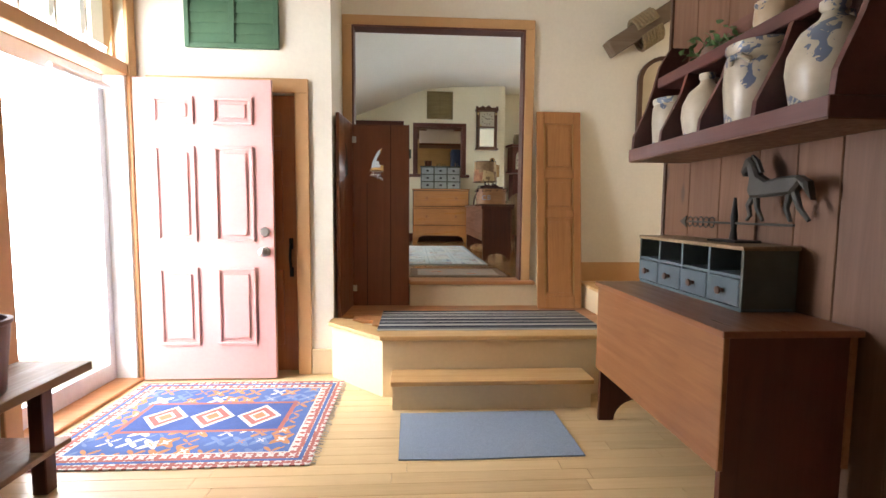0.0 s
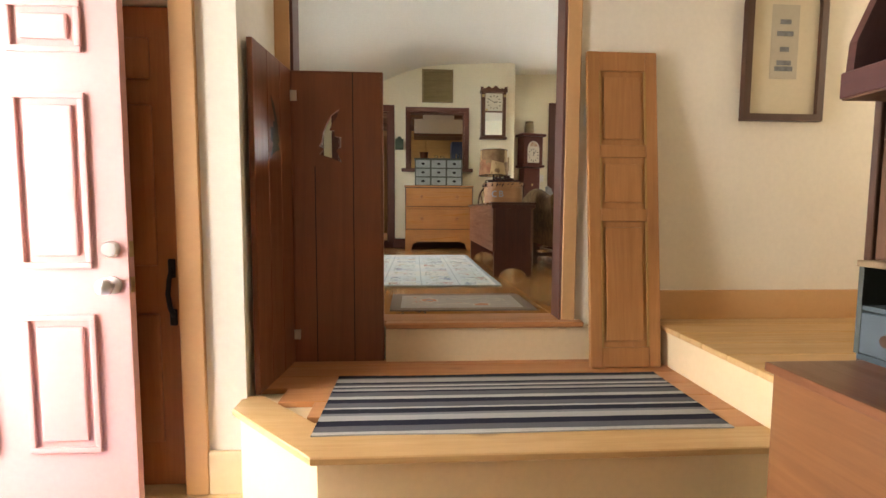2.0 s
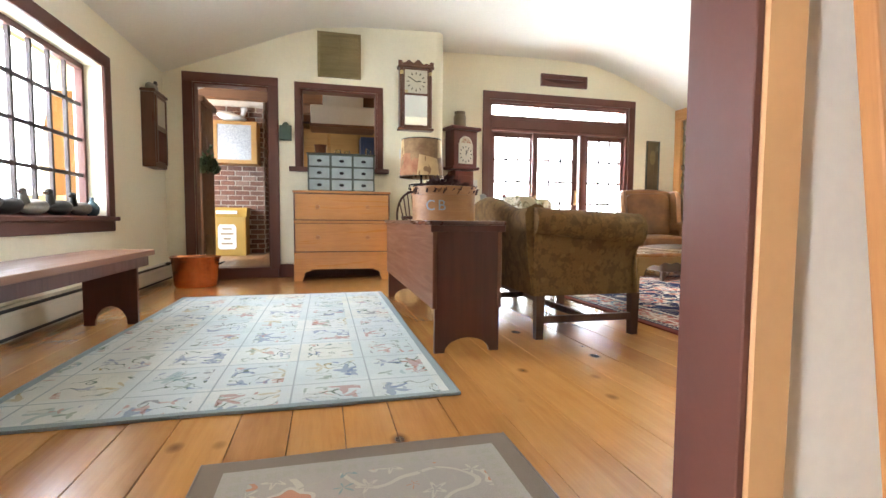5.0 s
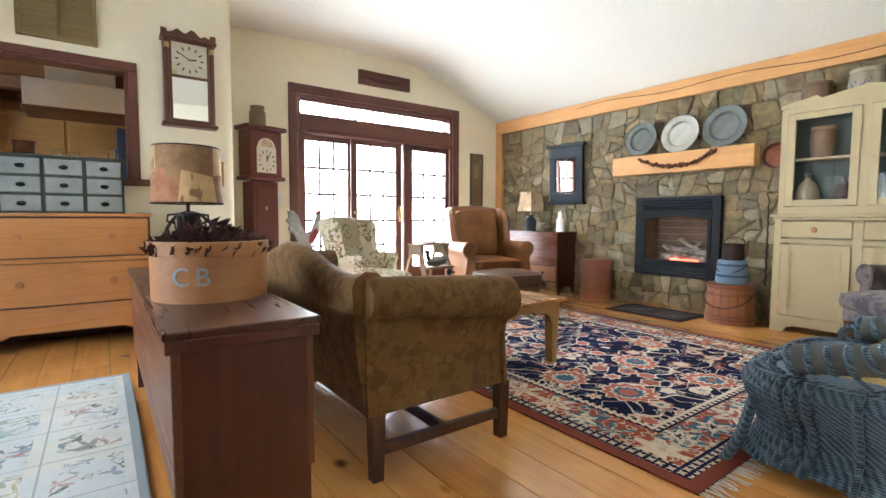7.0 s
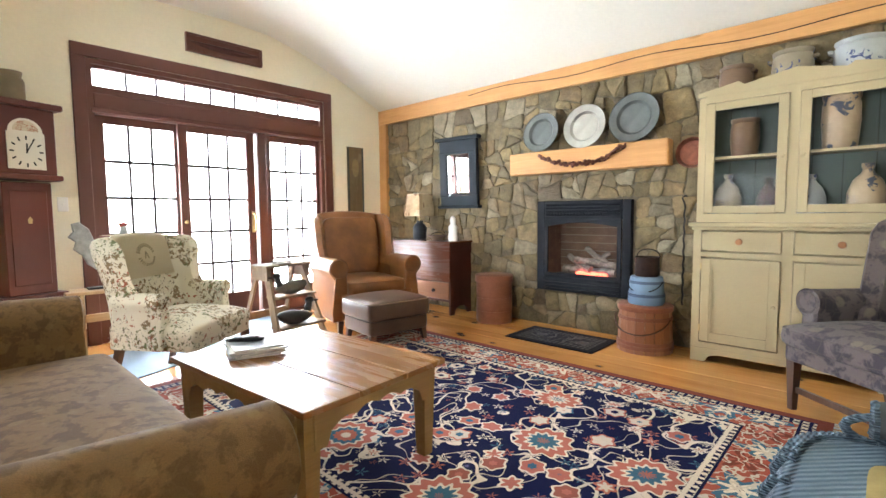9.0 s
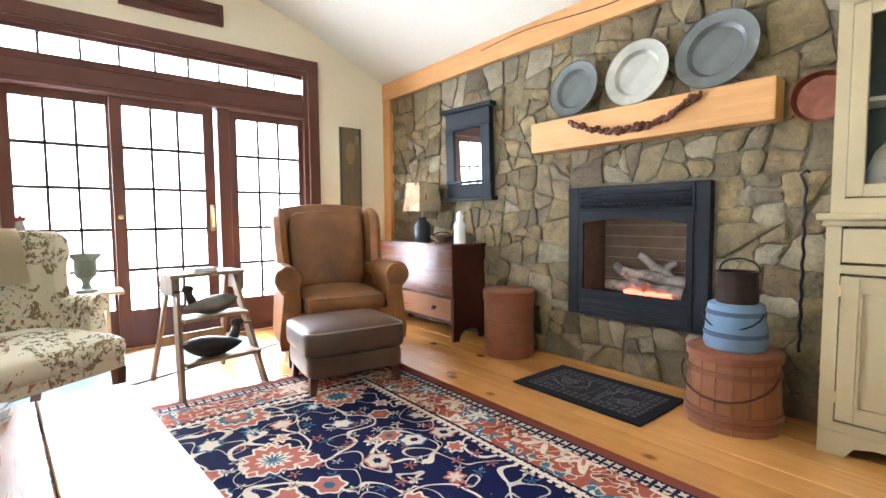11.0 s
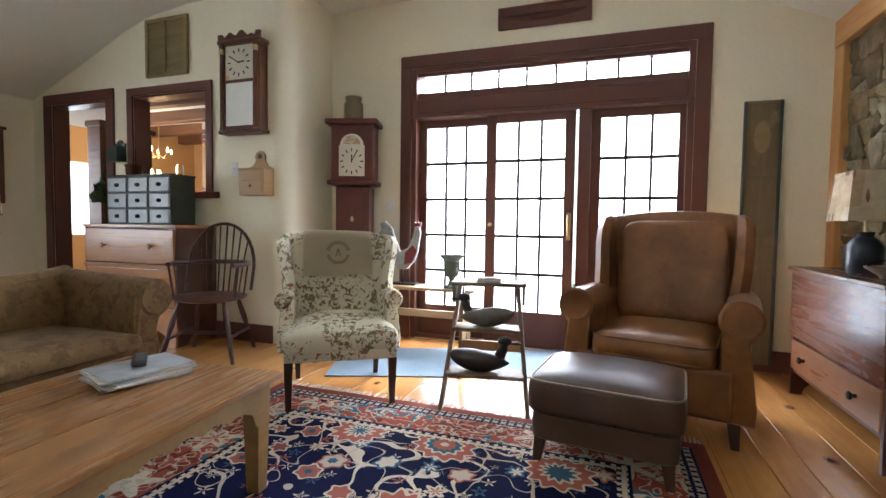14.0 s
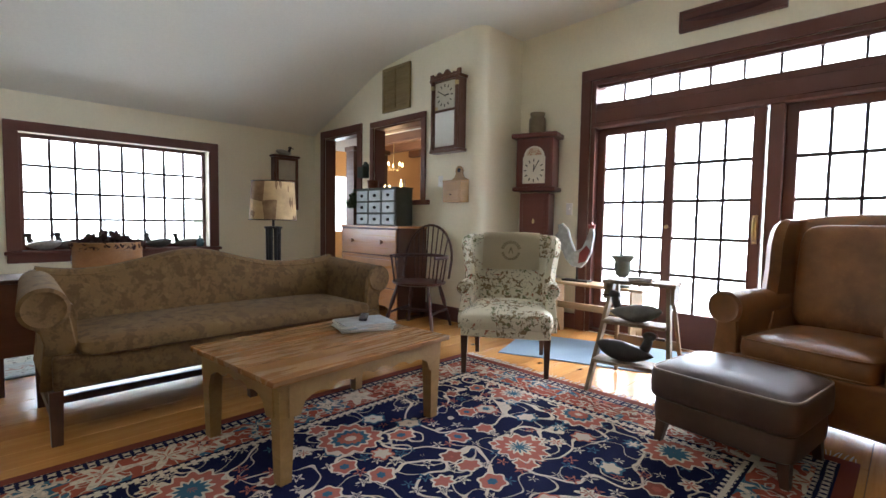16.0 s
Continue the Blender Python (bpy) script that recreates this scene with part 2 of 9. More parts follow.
wall_with_holes("wall_partition", M_ENTRY, "y", Y_OUT, Y_IN - 0.01, -0.78, 5.6, 0, 3.75, [(-0.705, 0.695, 0.58, 2.65)], "warm cream plaster wall with a wide cased opening")
wall_with_holes("wall_partition_inner", M_CREAM, "y", Y_IN - 0.01, Y_IN, X_W - 0.2, 5.6, 0.58, 3.75, [(-0.705, 0.695, 0.58, 2.65)], "cream plaster wall of the sitting room")
wall_with_holes("wall_west", M_CREAM, "x", X_W - 0.2, X_W, Y_IN, Y_A + 0.15, 0.3, 3.1, [(5.55, 7.28, 1.28, 2.44)], "cream plaster wall with one wide window")
wall_with_holes("wall_pass", M_CREAM, "y", Y_A, Y_A + 0.15, X_W, X_JOG - 0.15, 0.3, 3.75, [(-1.29, -0.51, 0.72, 2.75), (-0.165, 0.70, 1.87, 2.755)], "cream plaster wall with a doorway and a pass-through")
bm = B()
outline = [(X_JOG - 0.15, Y_A)] + [(x, y) for x, y in arc(X_JOG - 0.14, Y_A + 0.14, 0.14, -90, 0, 10)] + [(X_JOG, Y_B + 0.2), (X_JOG - 0.15, Y_B + 0.2)]
slab(bm, outline, "z", 0.3, 3.75)
setting("wall_jog", bm, M_CREAM, "rounded plaster corner of the cream wall", True, "wall")
wall_with_holes("wall_north", M_CREAM, "y", Y_B, Y_B + 0.2, X_JOG, X_E + 0.3, 0.3, 3.75, [(2.34, 4.575, 0.60, 2.975)], "cream plaster wall round the french doors")
wall_with_holes("wall_east", M_STONEBACK, "x", X_E, X_E + 0.3, Y_IN, Y_B, 0.3, 3.2, [(6.16, 6.99, 0.99, 1.75)], "mortared stone wall behind the fireplace")

# ceiling of the sitting room: low at both sides, coved up to a flat middle
PROFILE = [(X_W - 0.25, 2.70), (X_W, 2.82), (-0.75, 3.15), (-0.25, 3.36), (0.05, 3.45), (0.5, 3.50), (1.5, 3.545), (2.6, 3.58), (3.5, 3.59), (3.95, 3.56), (4.3, 3.47), (4.6, 3.36), (5.0, 3.19), (X_E, 2.985), (X_E + 0.3, 2.86)]
bm = B()
slab(bm, PROFILE + [(X_E + 0.3, 3.9), (X_W - 0.25, 3.9)], "y", Y_IN - 0.05, Y_B + 0.2)
setting("ceiling", bm, M_CEIL, "smooth pale plaster ceiling coved down to low side walls", True, "ceiling")

# floors
bm = B()
box(bm, X_W - 0.2, Y_OUT - 0.0, 0.3, X_E + 0.3, Y_B + 0.2, F - 0.018)
setting("floor_base", bm, M_STONEBACK, "floor under the pine boards", category="floor")
bm = B()
box(bm, -2.3, -2.4, -0.2, 3.4, Y_OUT, -0.018)
setting("floor_entry_base", bm, M_STONEBACK, "floor under the entry boards", category="floor")

# entry walls
wall_with_holes("wall_entry_west", M_ENTRY, "x", -2.3, -2.1, -2.4, 3.2, 0, 3.5, [(1.98, 2.97, 0.0, 2.62)], "warm cream wall with the open front doorway")
wall_with_holes("wall_closet", M_ENTRY, "y", 3.06, 3.16, -2.1, -0.78, 0, 3.5, [(-1.92, -1.03, 0.0, 1.985)], "warm cream wall with a closet doorway")
bm = B()
box(bm, -0.88, 3.16, 0, -0.78, Y_OUT, 3.5)
setting("wall_return", bm, M_ENTRY, "short return of the warm cream wall", category="wall")
bm = B()
box(bm, -2.1, 3.5, 0, -0.88, 3.6, 3.5)
setting("wall_closet_back", bm, M_ENTRY, "back of the closet", category="wall")
bm = B()
box(bm, -2.3, -2.5, 0, 3.4, -2.4, 3.5)
setting("wall_entry_south", bm, M_ENTRY, "warm cream wall behind the entry", category="wall")
bm = B()
box(bm, 1.36, -2.4, 0, 1.46, 2.5, 3.5)
setting("wall_entry_east", bm, M_ENTRY, "warm cream wall behind the boarded panel", category="wall")
bm = B()
box(bm, 3.3, 2.3, 0, 3.4, Y_OUT, 3.5)
box(bm, 1.46, 2.3, 0, 3.3, 2.4, 3.5)
setting("wall_stair_hall", bm, M_ENTRY, "warm cream wall of the side hall", category="wall")
bm = B()
box(bm, -2.3, -2.5, 3.5, 3.4, Y_OUT, 3.6)
setting("ceiling_entry", bm, M_CEIL, "pale plaster ceiling over the entry", category="ceiling")

# ---- joinery of the shell ----
M_GLASS = glass("window_glass")
M_MUNTIN = plain("dark_muntin", (0.05, 0.03, 0.026), 0.5, vary=0.2)
M_STEEL = plain("brushed_steel", (0.62, 0.60, 0.57), 0.32, 1.0, vary=0.08)
M_BRASS = plain("aged_brass", (0.52, 0.40, 0.20), 0.35, 0.9, vary=0.2)
M_BLACK = plain("black_iron", (0.018, 0.017, 0.017), 0.5, 0.6, vary=0.3)
M_WHITE = paint("white_paint", (0.80, 0.79, 0.76), 0.45, 0.05)
M_ALU = plain("white_aluminium", (0.72, 0.74, 0.78), 0.4, 0.0, vary=0.05)


def casing(name, axis, face, u0, u1, z0, z1, w, d, material, label, legs_to=None, bottom=False, top_over=0.0):
    """Flat boards round an opening, standing d proud of the wall face (sign of d gives the side)."""
    ob = tagged(new(name), label, "trim", "", "structure")
    legs_to = z0 if legs_to is None else legs_to

    def board(n, a0, a1, b0, b1):
        bm = B()
        if axis == "y":
            box(bm, a0, min(face, face + d), b0, a1, max(face, face + d), b1, 0.004)
        else:
            box(bm, min(face, face + d), a0, b0, max(face, face + d), a1, b1, 0.004)
        part(n, bm, material, ob)
    board("left_board", u0 - w, u0, legs_to, z1)
    board("right_board", u1, u1 + w, legs_to, z1)
    board("head_board", u0 - w - top_over, u1 + w + top_over, z1, z1 + w)
    if bottom:
        board("bottom_board", u0 - w, u1 + w, z0 - w, z0)
    return ob


# wide opening between entry and sitting room
casing("trim_opening_entry", "y", Y_OUT, -0.705, 0.695, F, 2.65, 0.075, -0.022, M_TAN, "plain tan-painted casing round the wide opening", 0.6)
casing("trim_opening_inner", "y", Y_IN, -0.705, 0.695, F, 2.65, 0.105, 0.02, M_BROWN, "red-brown casing round the wide opening", 0.6)
lining = tagged(new("jamb_lining"), "dark red-brown lining of the wide opening", "trim", "", "structure")
part("jamb", box(B(), -0.705, Y_OUT - 0.018, F, -0.69, Y_IN + 0.016, 2.65, 0.002), M_BROWN, lining)
part("jamb", box(B(), 0.68, Y_OUT - 0.018, F, 0.695, Y_IN + 0.016, 2.65, 0.002), M_BROWN, lining)
part("head", box(B(), -0.69, Y_OUT - 0.018, 2.635, 0.68, Y_IN + 0.016, 2.65), M_BROWN, lining)
bm = B()
box(bm, -0.235, 3.50, 0.578, 0.80, Y_OUT - 0.024, F + 0.008, 0.006)
box(bm, -0.69, Y_OUT - 0.024, 0.578, 0.68, Y_IN + 0.04, F + 0.008)
setting("door_sill", bm, M_LANDING, "worn wooden sill of the wide opening", category="sill")

# pass-through and kitchen doorway
casing("trim_kitchen_door", "y", Y_A, -1.29, -0.51, 0.72, 2.75, 0.10, -0.022, M_BROWN, "red-brown casing round the kitchen doorway", 0.6)
casing("trim_pass_through", "y", Y_A, -0.165, 0.70, 1.87, 2.755, 0.07, -0.022, M_BROWN, "red-brown casing round the pass-through", 1.87)
bm = B()
box(bm, -0.30, Y_A - 0.06, 1.815, 0.835, Y_A + 0.17, 1.868, 0.006)
setting("pass_through_sill", bm, M_BROWN, "red-brown ledge under the pass-through", category="sill")
bm = B()
box(bm, -1.40, Y_A - 0.05, F, -0.43, Y_A, 0.695)
box(bm, -1.29, Y_A - 0.07, 0.695, -0.51, Y_A + 0.16, 0.722, 0.005)
setting("kitchen_sill", bm, M_BROWN, "red-brown step up to the kitchen", category="step")
for nm, x0, x1, z0, z1 in (("lining_kitchen_door", -1.29, -0.51, 0.722, 2.75), ("lining_pass_through", -0.165, 0.70, 1.868, 2.755)):
    bm = B()
    box(bm, x0, Y_A + 0.001, z0, x0 + 0.018, Y_A + 0.15, z1)
    box(bm, x1 - 0.018, Y_A + 0.001, z0, x1, Y_A + 0.15, z1)
    box(bm, x0 + 0.018, Y_A + 0.001, z1 - 0.018, x1 - 0.018, Y_A + 0.15, z1)
    setting(nm, bm, M_BROWN, "red-brown lining of the opening", category="trim")

# baseboards
def baseboard(name, x0, y0, x1, y1, z, h, material, label="painted baseboard along the wall"):
    bm = B()
    box(bm, x0, y0, z, x1, y1, z + h, 0.004)
    return setting(name, bm, material, label, category="baseboard")


baseboard("baseboard_north_a", -0.43, Y_A - 0.018, X_JOG - 0.14, Y_A, F, 0.15, M_BROWN)
baseboard("baseboard_jog", X_JOG, Y_A + 0.14, X_JOG + 0.018, Y_B, F, 0.15, M_BROWN)
baseboard("baseboard_north_b", X_JOG + 0.018, Y_B - 0.018, 2.243, Y_B, F, 0.15, M_BROWN)
baseboard("baseboard_north_c", 4.674, Y_B - 0.018, 5.38, Y_B, F, 0.15, M_BROWN)
baseboard("baseboard_closet", -0.935, 3.042, -0.78, 3.06, 0.0, 0.185, M_RISER)
baseboard("baseboard_hall", 1.16, Y_OUT - 0.018, 3.3, Y_OUT, F, 0.16, M_TAN)

# hot-water radiator cover along the window wall
radiator = thing("baseboard_radiator", (X_W, 6.2, F), "long low cream metal baseboard radiator under the window", "radiator")
bm = B()
slab(bm, [(0.0, 0.02), (0.062, 0.02), (0.066, 0.05), (0.066, 0.15), (0.03, 0.19), (0.0, 0.195)], "y", -2.3, 2.45)
part("cover", bm, paint("radiator_enamel", (0.55, 0.50, 0.38), 0.4, 0.1), radiator)
bm = B()
box(bm, 0.064, -2.28, 0.028, 0.069, 2.43, 0.046)
box(bm, 0.040, -2.28, 0.165, 0.05, 2.43, 0.186)
part("air_slot", bm, M_BLACK, radiator)

# ---- french doors ----
french = tagged(new("door_1"), "red-brown wooden french doors of three leaves with small panes and a transom", "door", "", "structure")
YD = Y_B + 0.055
bm = B()
box(bm, 2.243, Y_B - 0.025, F, 2.34, Y_B, 2.975, 0.004)
part("left_casing", bm, M_BROWN, french)
bm = B()
box(bm, 4.575, Y_B - 0.025, F, 4.674, Y_B, 2.975, 0.004)
part("right_casing", bm, M_BROWN, french)
bm = B()
box(bm, 2.243, Y_B - 0.027, 2.975, 4.674, Y_B, 3.078, 0.004)
part("head_casing", bm, M_BROWN, french)
bm = B()
for x in (2.34, 4.53):
    box(bm, x, Y_B, F, x + 0.045, Y_B + 0.2, 2.975)
box(bm, 2.385, Y_B, 2.935, 4.53, Y_B + 0.2, 2.975)
part("door_frame", bm, M_BROWN, french)
bm = B()
box(bm, 2.385, Y_B - 0.008, 2.53, 4.53, Y_B + 0.16, 2.70, 0.006)
box(bm, 2.36, Y_B - 0.03, 2.535, 4.55, Y_B - 0.006, 2.575, 0.006)
part("transom_bar", bm, M_BROWN, french)
bm = B()
box(bm, 2.385, Y_B + 0.03, 2.70, 4.53, Y_B + 0.08, 2.765)
box(bm, 2.385, Y_B + 0.03, 2.905, 4.53, Y_B + 0.08, 2.935)
part("transom_sash", bm, M_BROWN, french)
bm = B()
box(bm, 3.765, Y_B - 0.012, F + 0.02, 3.86, Y_B + 0.15, 2.53, 0.006)
part("post", bm, M_BROWN, french)
bm = B()
box(bm, 2.385, Y_B + 0.02, F, 4.53, Y_B + 0.22, F + 0.03)
part("threshold", bm, M_BROWN, french)
for i in range(1, 9):
    bm = B()
    x = 2.40 + (4.515 - 2.40) * i / 9
    box(bm, x - 0.009, YD - 0.008, 2.765, x + 0.009, YD + 0.012, 2.905)
    part("muntin", bm, M_MUNTIN, french)
bm = B()
box(bm, 2.385, YD - 0.002, 2.76, 4.53, YD + 0.003, 2.91)
part("transom_pane", bm, M_GLASS, french).visible_shadow = False


def leaf(x0, x1, stile_l, stile_r, dy):
    y = Y_B + dy
    z0, z1, lo, hi = F + 0.03, 2.53, 0.895, 2.465
    ob = part("leaf", box(B(), x0, y, z0, x0 + stile_l, y + 0.045, z1, 0.004), M_BROWN, french)
    part("stile", box(B(), x1 - stile_r, y, z0, x1, y + 0.045, z1, 0.004), M_BROWN, ob)
    part("bottom_rail", box(B(), x0 + stile_l, y, z0, x1 - stile_r, y + 0.045, lo), M_BROWN, ob)
    part("top_rail", box(B(), x0 + stile_l, y, hi, x1 - stile_r, y + 0.045, z1), M_BROWN, ob)
    gx0, gx1 = x0 + stile_l, x1 - stile_r
    for i in (1, 2):
        x = gx0 + (gx1 - gx0) * i / 3
        part("muntin", box(B(), x - 0.0105, y + 0.008, lo, x + 0.0105, y + 0.034, hi), M_MUNTIN, ob)
    for j in range(1, 5):
        z = lo + (hi - lo) * j / 5
        part("muntin", box(B(), gx0, y + 0.010, z - 0.0135, gx1, y + 0.032, z + 0.0135), M_MUNTIN, ob)
    part("pane", box(B(), gx0, y + 0.019, lo, gx1, y + 0.023, hi), M_GLASS, ob).visible_shadow = False
    return ob


leaf(2.385, 3.085, 0.075, 0.085, 0.075)
second = leaf(3.02, 3.742, 0.082, 0.082, 0.02)
third = leaf(3.86, 4.53, 0.075, 0.045, 0.045)
bm = B()
box(bm, 3.690, Y_B - 0.004, 1.50, 3.722, Y_B + 0.02, 1.72, 0.004)
tube(bm, [(3.706, Y_B, 1.52), (3.706, Y_B - 0.045, 1.535), (3.706, Y_B - 0.055, 1.61), (3.706, Y_B - 0.045, 1.685), (3.706, Y_B, 1.70)], 0.010)
part("pull_handle", bm, M_BRASS, second, "pale brass pull handle", True)
part("thumb_latch", lathe(B(), [(0.016, 0), (0.018, 0.012), (0.01, 0.02)], m=pose(3.06, Y_B + 0.02, 1.62, 90, 0, 0), seg=12), M_BRASS, second, "small brass latch", True)

# ---- west window ----
window = tagged(new("window_1"), "wide red-brown window of thirty-two small panes set in a deep reveal", "window", "", "structure")
part("top_board", box(B(), X_W, 5.44, 2.44, X_W + 0.022, 7.39, 2.54, 0.004), M_BROWN, window)
part("left_board", box(B(), X_W, 5.44, 1.28, X_W + 0.022, 5.55, 2.44, 0.004), M_BROWN, window)
part("right_board", box(B(), X_W, 7.28, 1.28, X_W + 0.022, 7.39, 2.44, 0.004), M_BROWN, window)
part("window_sill", box(B(), X_W - 0.19, 5.55, 1.26, X_W, 7.28, 1.285), M_BROWN, window)
part("stool", box(B(), X_W, 5.42, 1.245, X_W + 0.05, 7.41, 1.28, 0.006), M_BROWN, window)
part("apron", box(B(), X_W, 5.44, 1.165, X_W + 0.02, 7.39, 1.245, 0.004), M_BROWN, window)
bm = B()
for y in (5.55, 7.245):
    box(bm, X_W - 0.17, y, 1.285, X_W - 0.12, y + 0.035, 2.44)
box(bm, X_W - 0.17, 5.585, 2.40, X_W - 0.12, 7.245, 2.44)
box(bm, X_W - 0.17, 5.585, 1.285, X_W - 0.12, 7.245, 1.325)
part("window_frame", bm, M_BROWN, window)
for i in range(1, 8):
    y = 5.585 + 1.66 * i / 8
    part("muntin", box(B(), X_W - 0.155, y - 0.0125, 1.325, X_W - 0.13, y + 0.0125, 2.40), M_MUNTIN, window)
for j in range(1, 4):
    z = 1.325 + 1.075 * j / 4
    part("muntin", box(B(), X_W - 0.153, 5.585, z - 0.013, X_W - 0.132, 7.245, z + 0.013), M_MUNTIN, window)
part("pane", box(B(), X_W - 0.145, 5.585, 1.325, X_W - 0.141, 7.245, 2.40), M_GLASS, window).visible_shadow = False

# ---- timber frame round the stone ----
beam = tagged(new("timber_frame"), "honey-coloured hewn timber beam and post framing the stone wall", "beam", "", "structure")
bm = B()
box(bm, X_E - 0.055, Y_IN, 2.815, X_E + 0.02, Y_B, 2.99, 0.008, 2)
part("beam", bm, M_BEAM, beam)
bm = B()
box(bm, X_E - 0.05, Y_B - 0.135, F, X_E + 0.02, Y_B, 2.815, 0.008, 2)
part("post", bm, wood("timber_post", (0.50, 0.24, 0.075), (0.70, 0.38, 0.14), "z", 0.6, 0.5), beam)
bm = B()
pts = [(X_E - 0.0562, 4.2 + 0.16 * i, 2.88 + 0.02 * math.sin(i * 0.7) + 0.0025 * i) for i in range(24)]
tube(bm, pts, 0.0035, 5)
part("split", bm, M_BLACK, beam, "dark drying crack")

# recessed ceiling lamp
downlight = thing("recessed_ceiling_light", (2.75, 7.45, 3.565), "round recessed ceiling light with a white rim", "ceiling light")
part("rim", lathe(B(), [(0.085, 0.02), (0.085, -0.002), (0.066, -0.008), (0.060, 0.0), (0.055, 0.02)], seg=24), M_WHITE, downlight, smooth=True)
part("bulb", lathe(B(), [(0.001, -0.002), (0.04, 0.0), (0.055, 0.012)], seg=20), glow("lamp_face", (1.0, 0.85, 0.62), 1.5), downlight)

# ---- entry: steps, landing, platform ----
landing = tagged(new("landing"), "raised wooden landing with a clipped corner and cream-painted risers", "landing", "", "structure")
OUT = [(-0.78, 2.985), (-0.40, 2.60), (1.2, 2.60), (1.2, Y_OUT), (-0.78, Y_OUT)]
part("base", slab(B(), OUT, "z", 0.0, 0.375), M_RISER, landing)
NOSE = [(-0.80, 2.955), (-0.415, 2.565), (1.2, 2.565), (1.2, 2.72), (-0.35, 2.72), (-0.72, 3.09), (-0.80, 3.09)]
part("nosing_board", slab(B(), NOSE, "z", 0.375, 0.402, 0.004), M_TREAD, landing, "worn honey-coloured edge board")
y = 2.723
while y < Y_OUT - 0.02:
    w = min(0.15, Y_OUT - y)
    x0 = -0.35 - (y - 2.72) if y < 3.06 else -0.78
    part("plank", box(B(), max(-0.777, x0 + 0.01), y, 0.375, 1.2, y + w - 0.003, 0.400, 0.002), M_LANDING, landing)
    y += w
part("sill_riser", box(B(), -0.235, 3.525, 0.40, 0.93, Y_OUT, 0.578), M_RISER, landing, "cream riser under the sill")
platform = tagged(new("platform"), "second raised platform of pale boards with a cream riser", "platform", "", "structure")
part("riser", box(B(), 1.2, 2.40, 0.0, 3.3, Y_OUT, 0.575), M_RISER, platform)
for i in range(7):
    y0 = 2.41 + i * 0.173
    part("plank", box(B(), 1.185, y0, 0.575, 3.3, min(y0 + 0.170, Y_OUT), 0.602, 0.003), M_TREAD, platform)
lower = thing("step_box", (0.286, 2.38, 0), "low wooden box step with a worn pale tread", "step")
part("riser", box(B(), -0.615, 0.02, 0, 0.59, 0.215, 0.155), M_RISER, lower)
part("tread", box(B(), -0.625, -0.012, 0.155, 0.597, 0.215, 0.183, 0.006, 2), M_TREAD, lower)

# ---- floors of separate boards ----
rnd = random.Random(7)
floor = tagged(new("floor"), "wide honey-coloured pine floorboards with dark knots", "floor", "", "structure")
x = X_W
while x < X_E:
    w = min(rnd.uniform(0.15, 0.22), X_E - x)
    y = Y_IN + 0.04
    while y < Y_B:
        n = min(y + rnd.uniform(2.2, 4.2), Y_B)
        if Y_B - n < 0.5:
            n = Y_B
        part("plank", box(B(), x + 0.001, y, F - 0.02, x + w - 0.001, n - 0.001, F + rnd.uniform(-0.0012, 0.0006), 0.0016), M_PINE, floor)
        y = n
    x += w
entry_floor = tagged(new("floor_entry"), "pale narrow hardwood strip floor of the entry", "floor", "", "structure")
y = -0.35
while y < 3.16:
    x = -2.1
    while x < 1.36:
        n = min(x + rnd.uniform(0.7, 1.7), 1.36)
        part("plank", box(B(), x + 0.0006, y, -0.02, n - 0.0006, y + 0.0825, rnd.uniform(-0.0006, 0.0004), 0.001), M_ENTRYFLOOR, entry_floor)
        x = n
    y += 0.083
part("plank", box(B(), -2.1, -2.4, -0.02, 3.3, -0.351, 0), M_ENTRYFLOOR, entry_floor)

# ---- stone wall of separate fieldstones ----
M_STONE = Mat("fieldstone", 0.85)
_v = M_STONE.co()
_r = M_STONE.rand()
_tone = M_STONE.ramp(_r, [(0.0, (0.11, 0.084, 0.043)), (0.18, (0.25, 0.19, 0.09)), (0.36, (0.15, 0.125, 0.078)), (0.55, (0.29, 0.225, 0.115)), (0.7, (0.18, 0.12, 0.06)), (0.86, (0.36, 0.325, 0.24)), (1.0, (0.12, 0.088, 0.055))])
_n = M_STONE.noise(_v, 9, 7, 0.7)
_f = M_STONE.noise(_v, 60, 4, 0.7)
_c = M_STONE.mix(0.75, _tone, M_STONE.mix(1.0, _tone, M_STONE.ramp(_n, [(0.3, (0.40, 0.38, 0.30)), (0.7, (1.85, 1.75, 1.55))]), "MULTIPLY"))
_c = M_STONE.mix(0.25, _c, M_STONE.ramp(_f, [(0.3, (0.035, 0.032, 0.022)), (0.7, (0.25, 0.22, 0.155))]))
M_STONE.color(_c).bump(M_STONE.mix(0.4, _n, _f), 0.9, 0.03)
M_STONE = M_STONE.done()


def clip_poly(poly, px, py, nx, ny):
    out = []
    for i, (x0, y0) in enumerate(poly):
        x1, y1 = poly[(i + 1) % len(poly)]
        a, b = (x0 - px) * nx + (y0 - py) * ny, (x1 - px) * nx + (y1 - py) * ny
        if a <= 0:
            out.append((x0, y0))
        if a * b < 0:
            t = a / (a - b)
            out.append((x0 + t * (x1 - x0), y0 + t * (y1 - y0)))
    return out


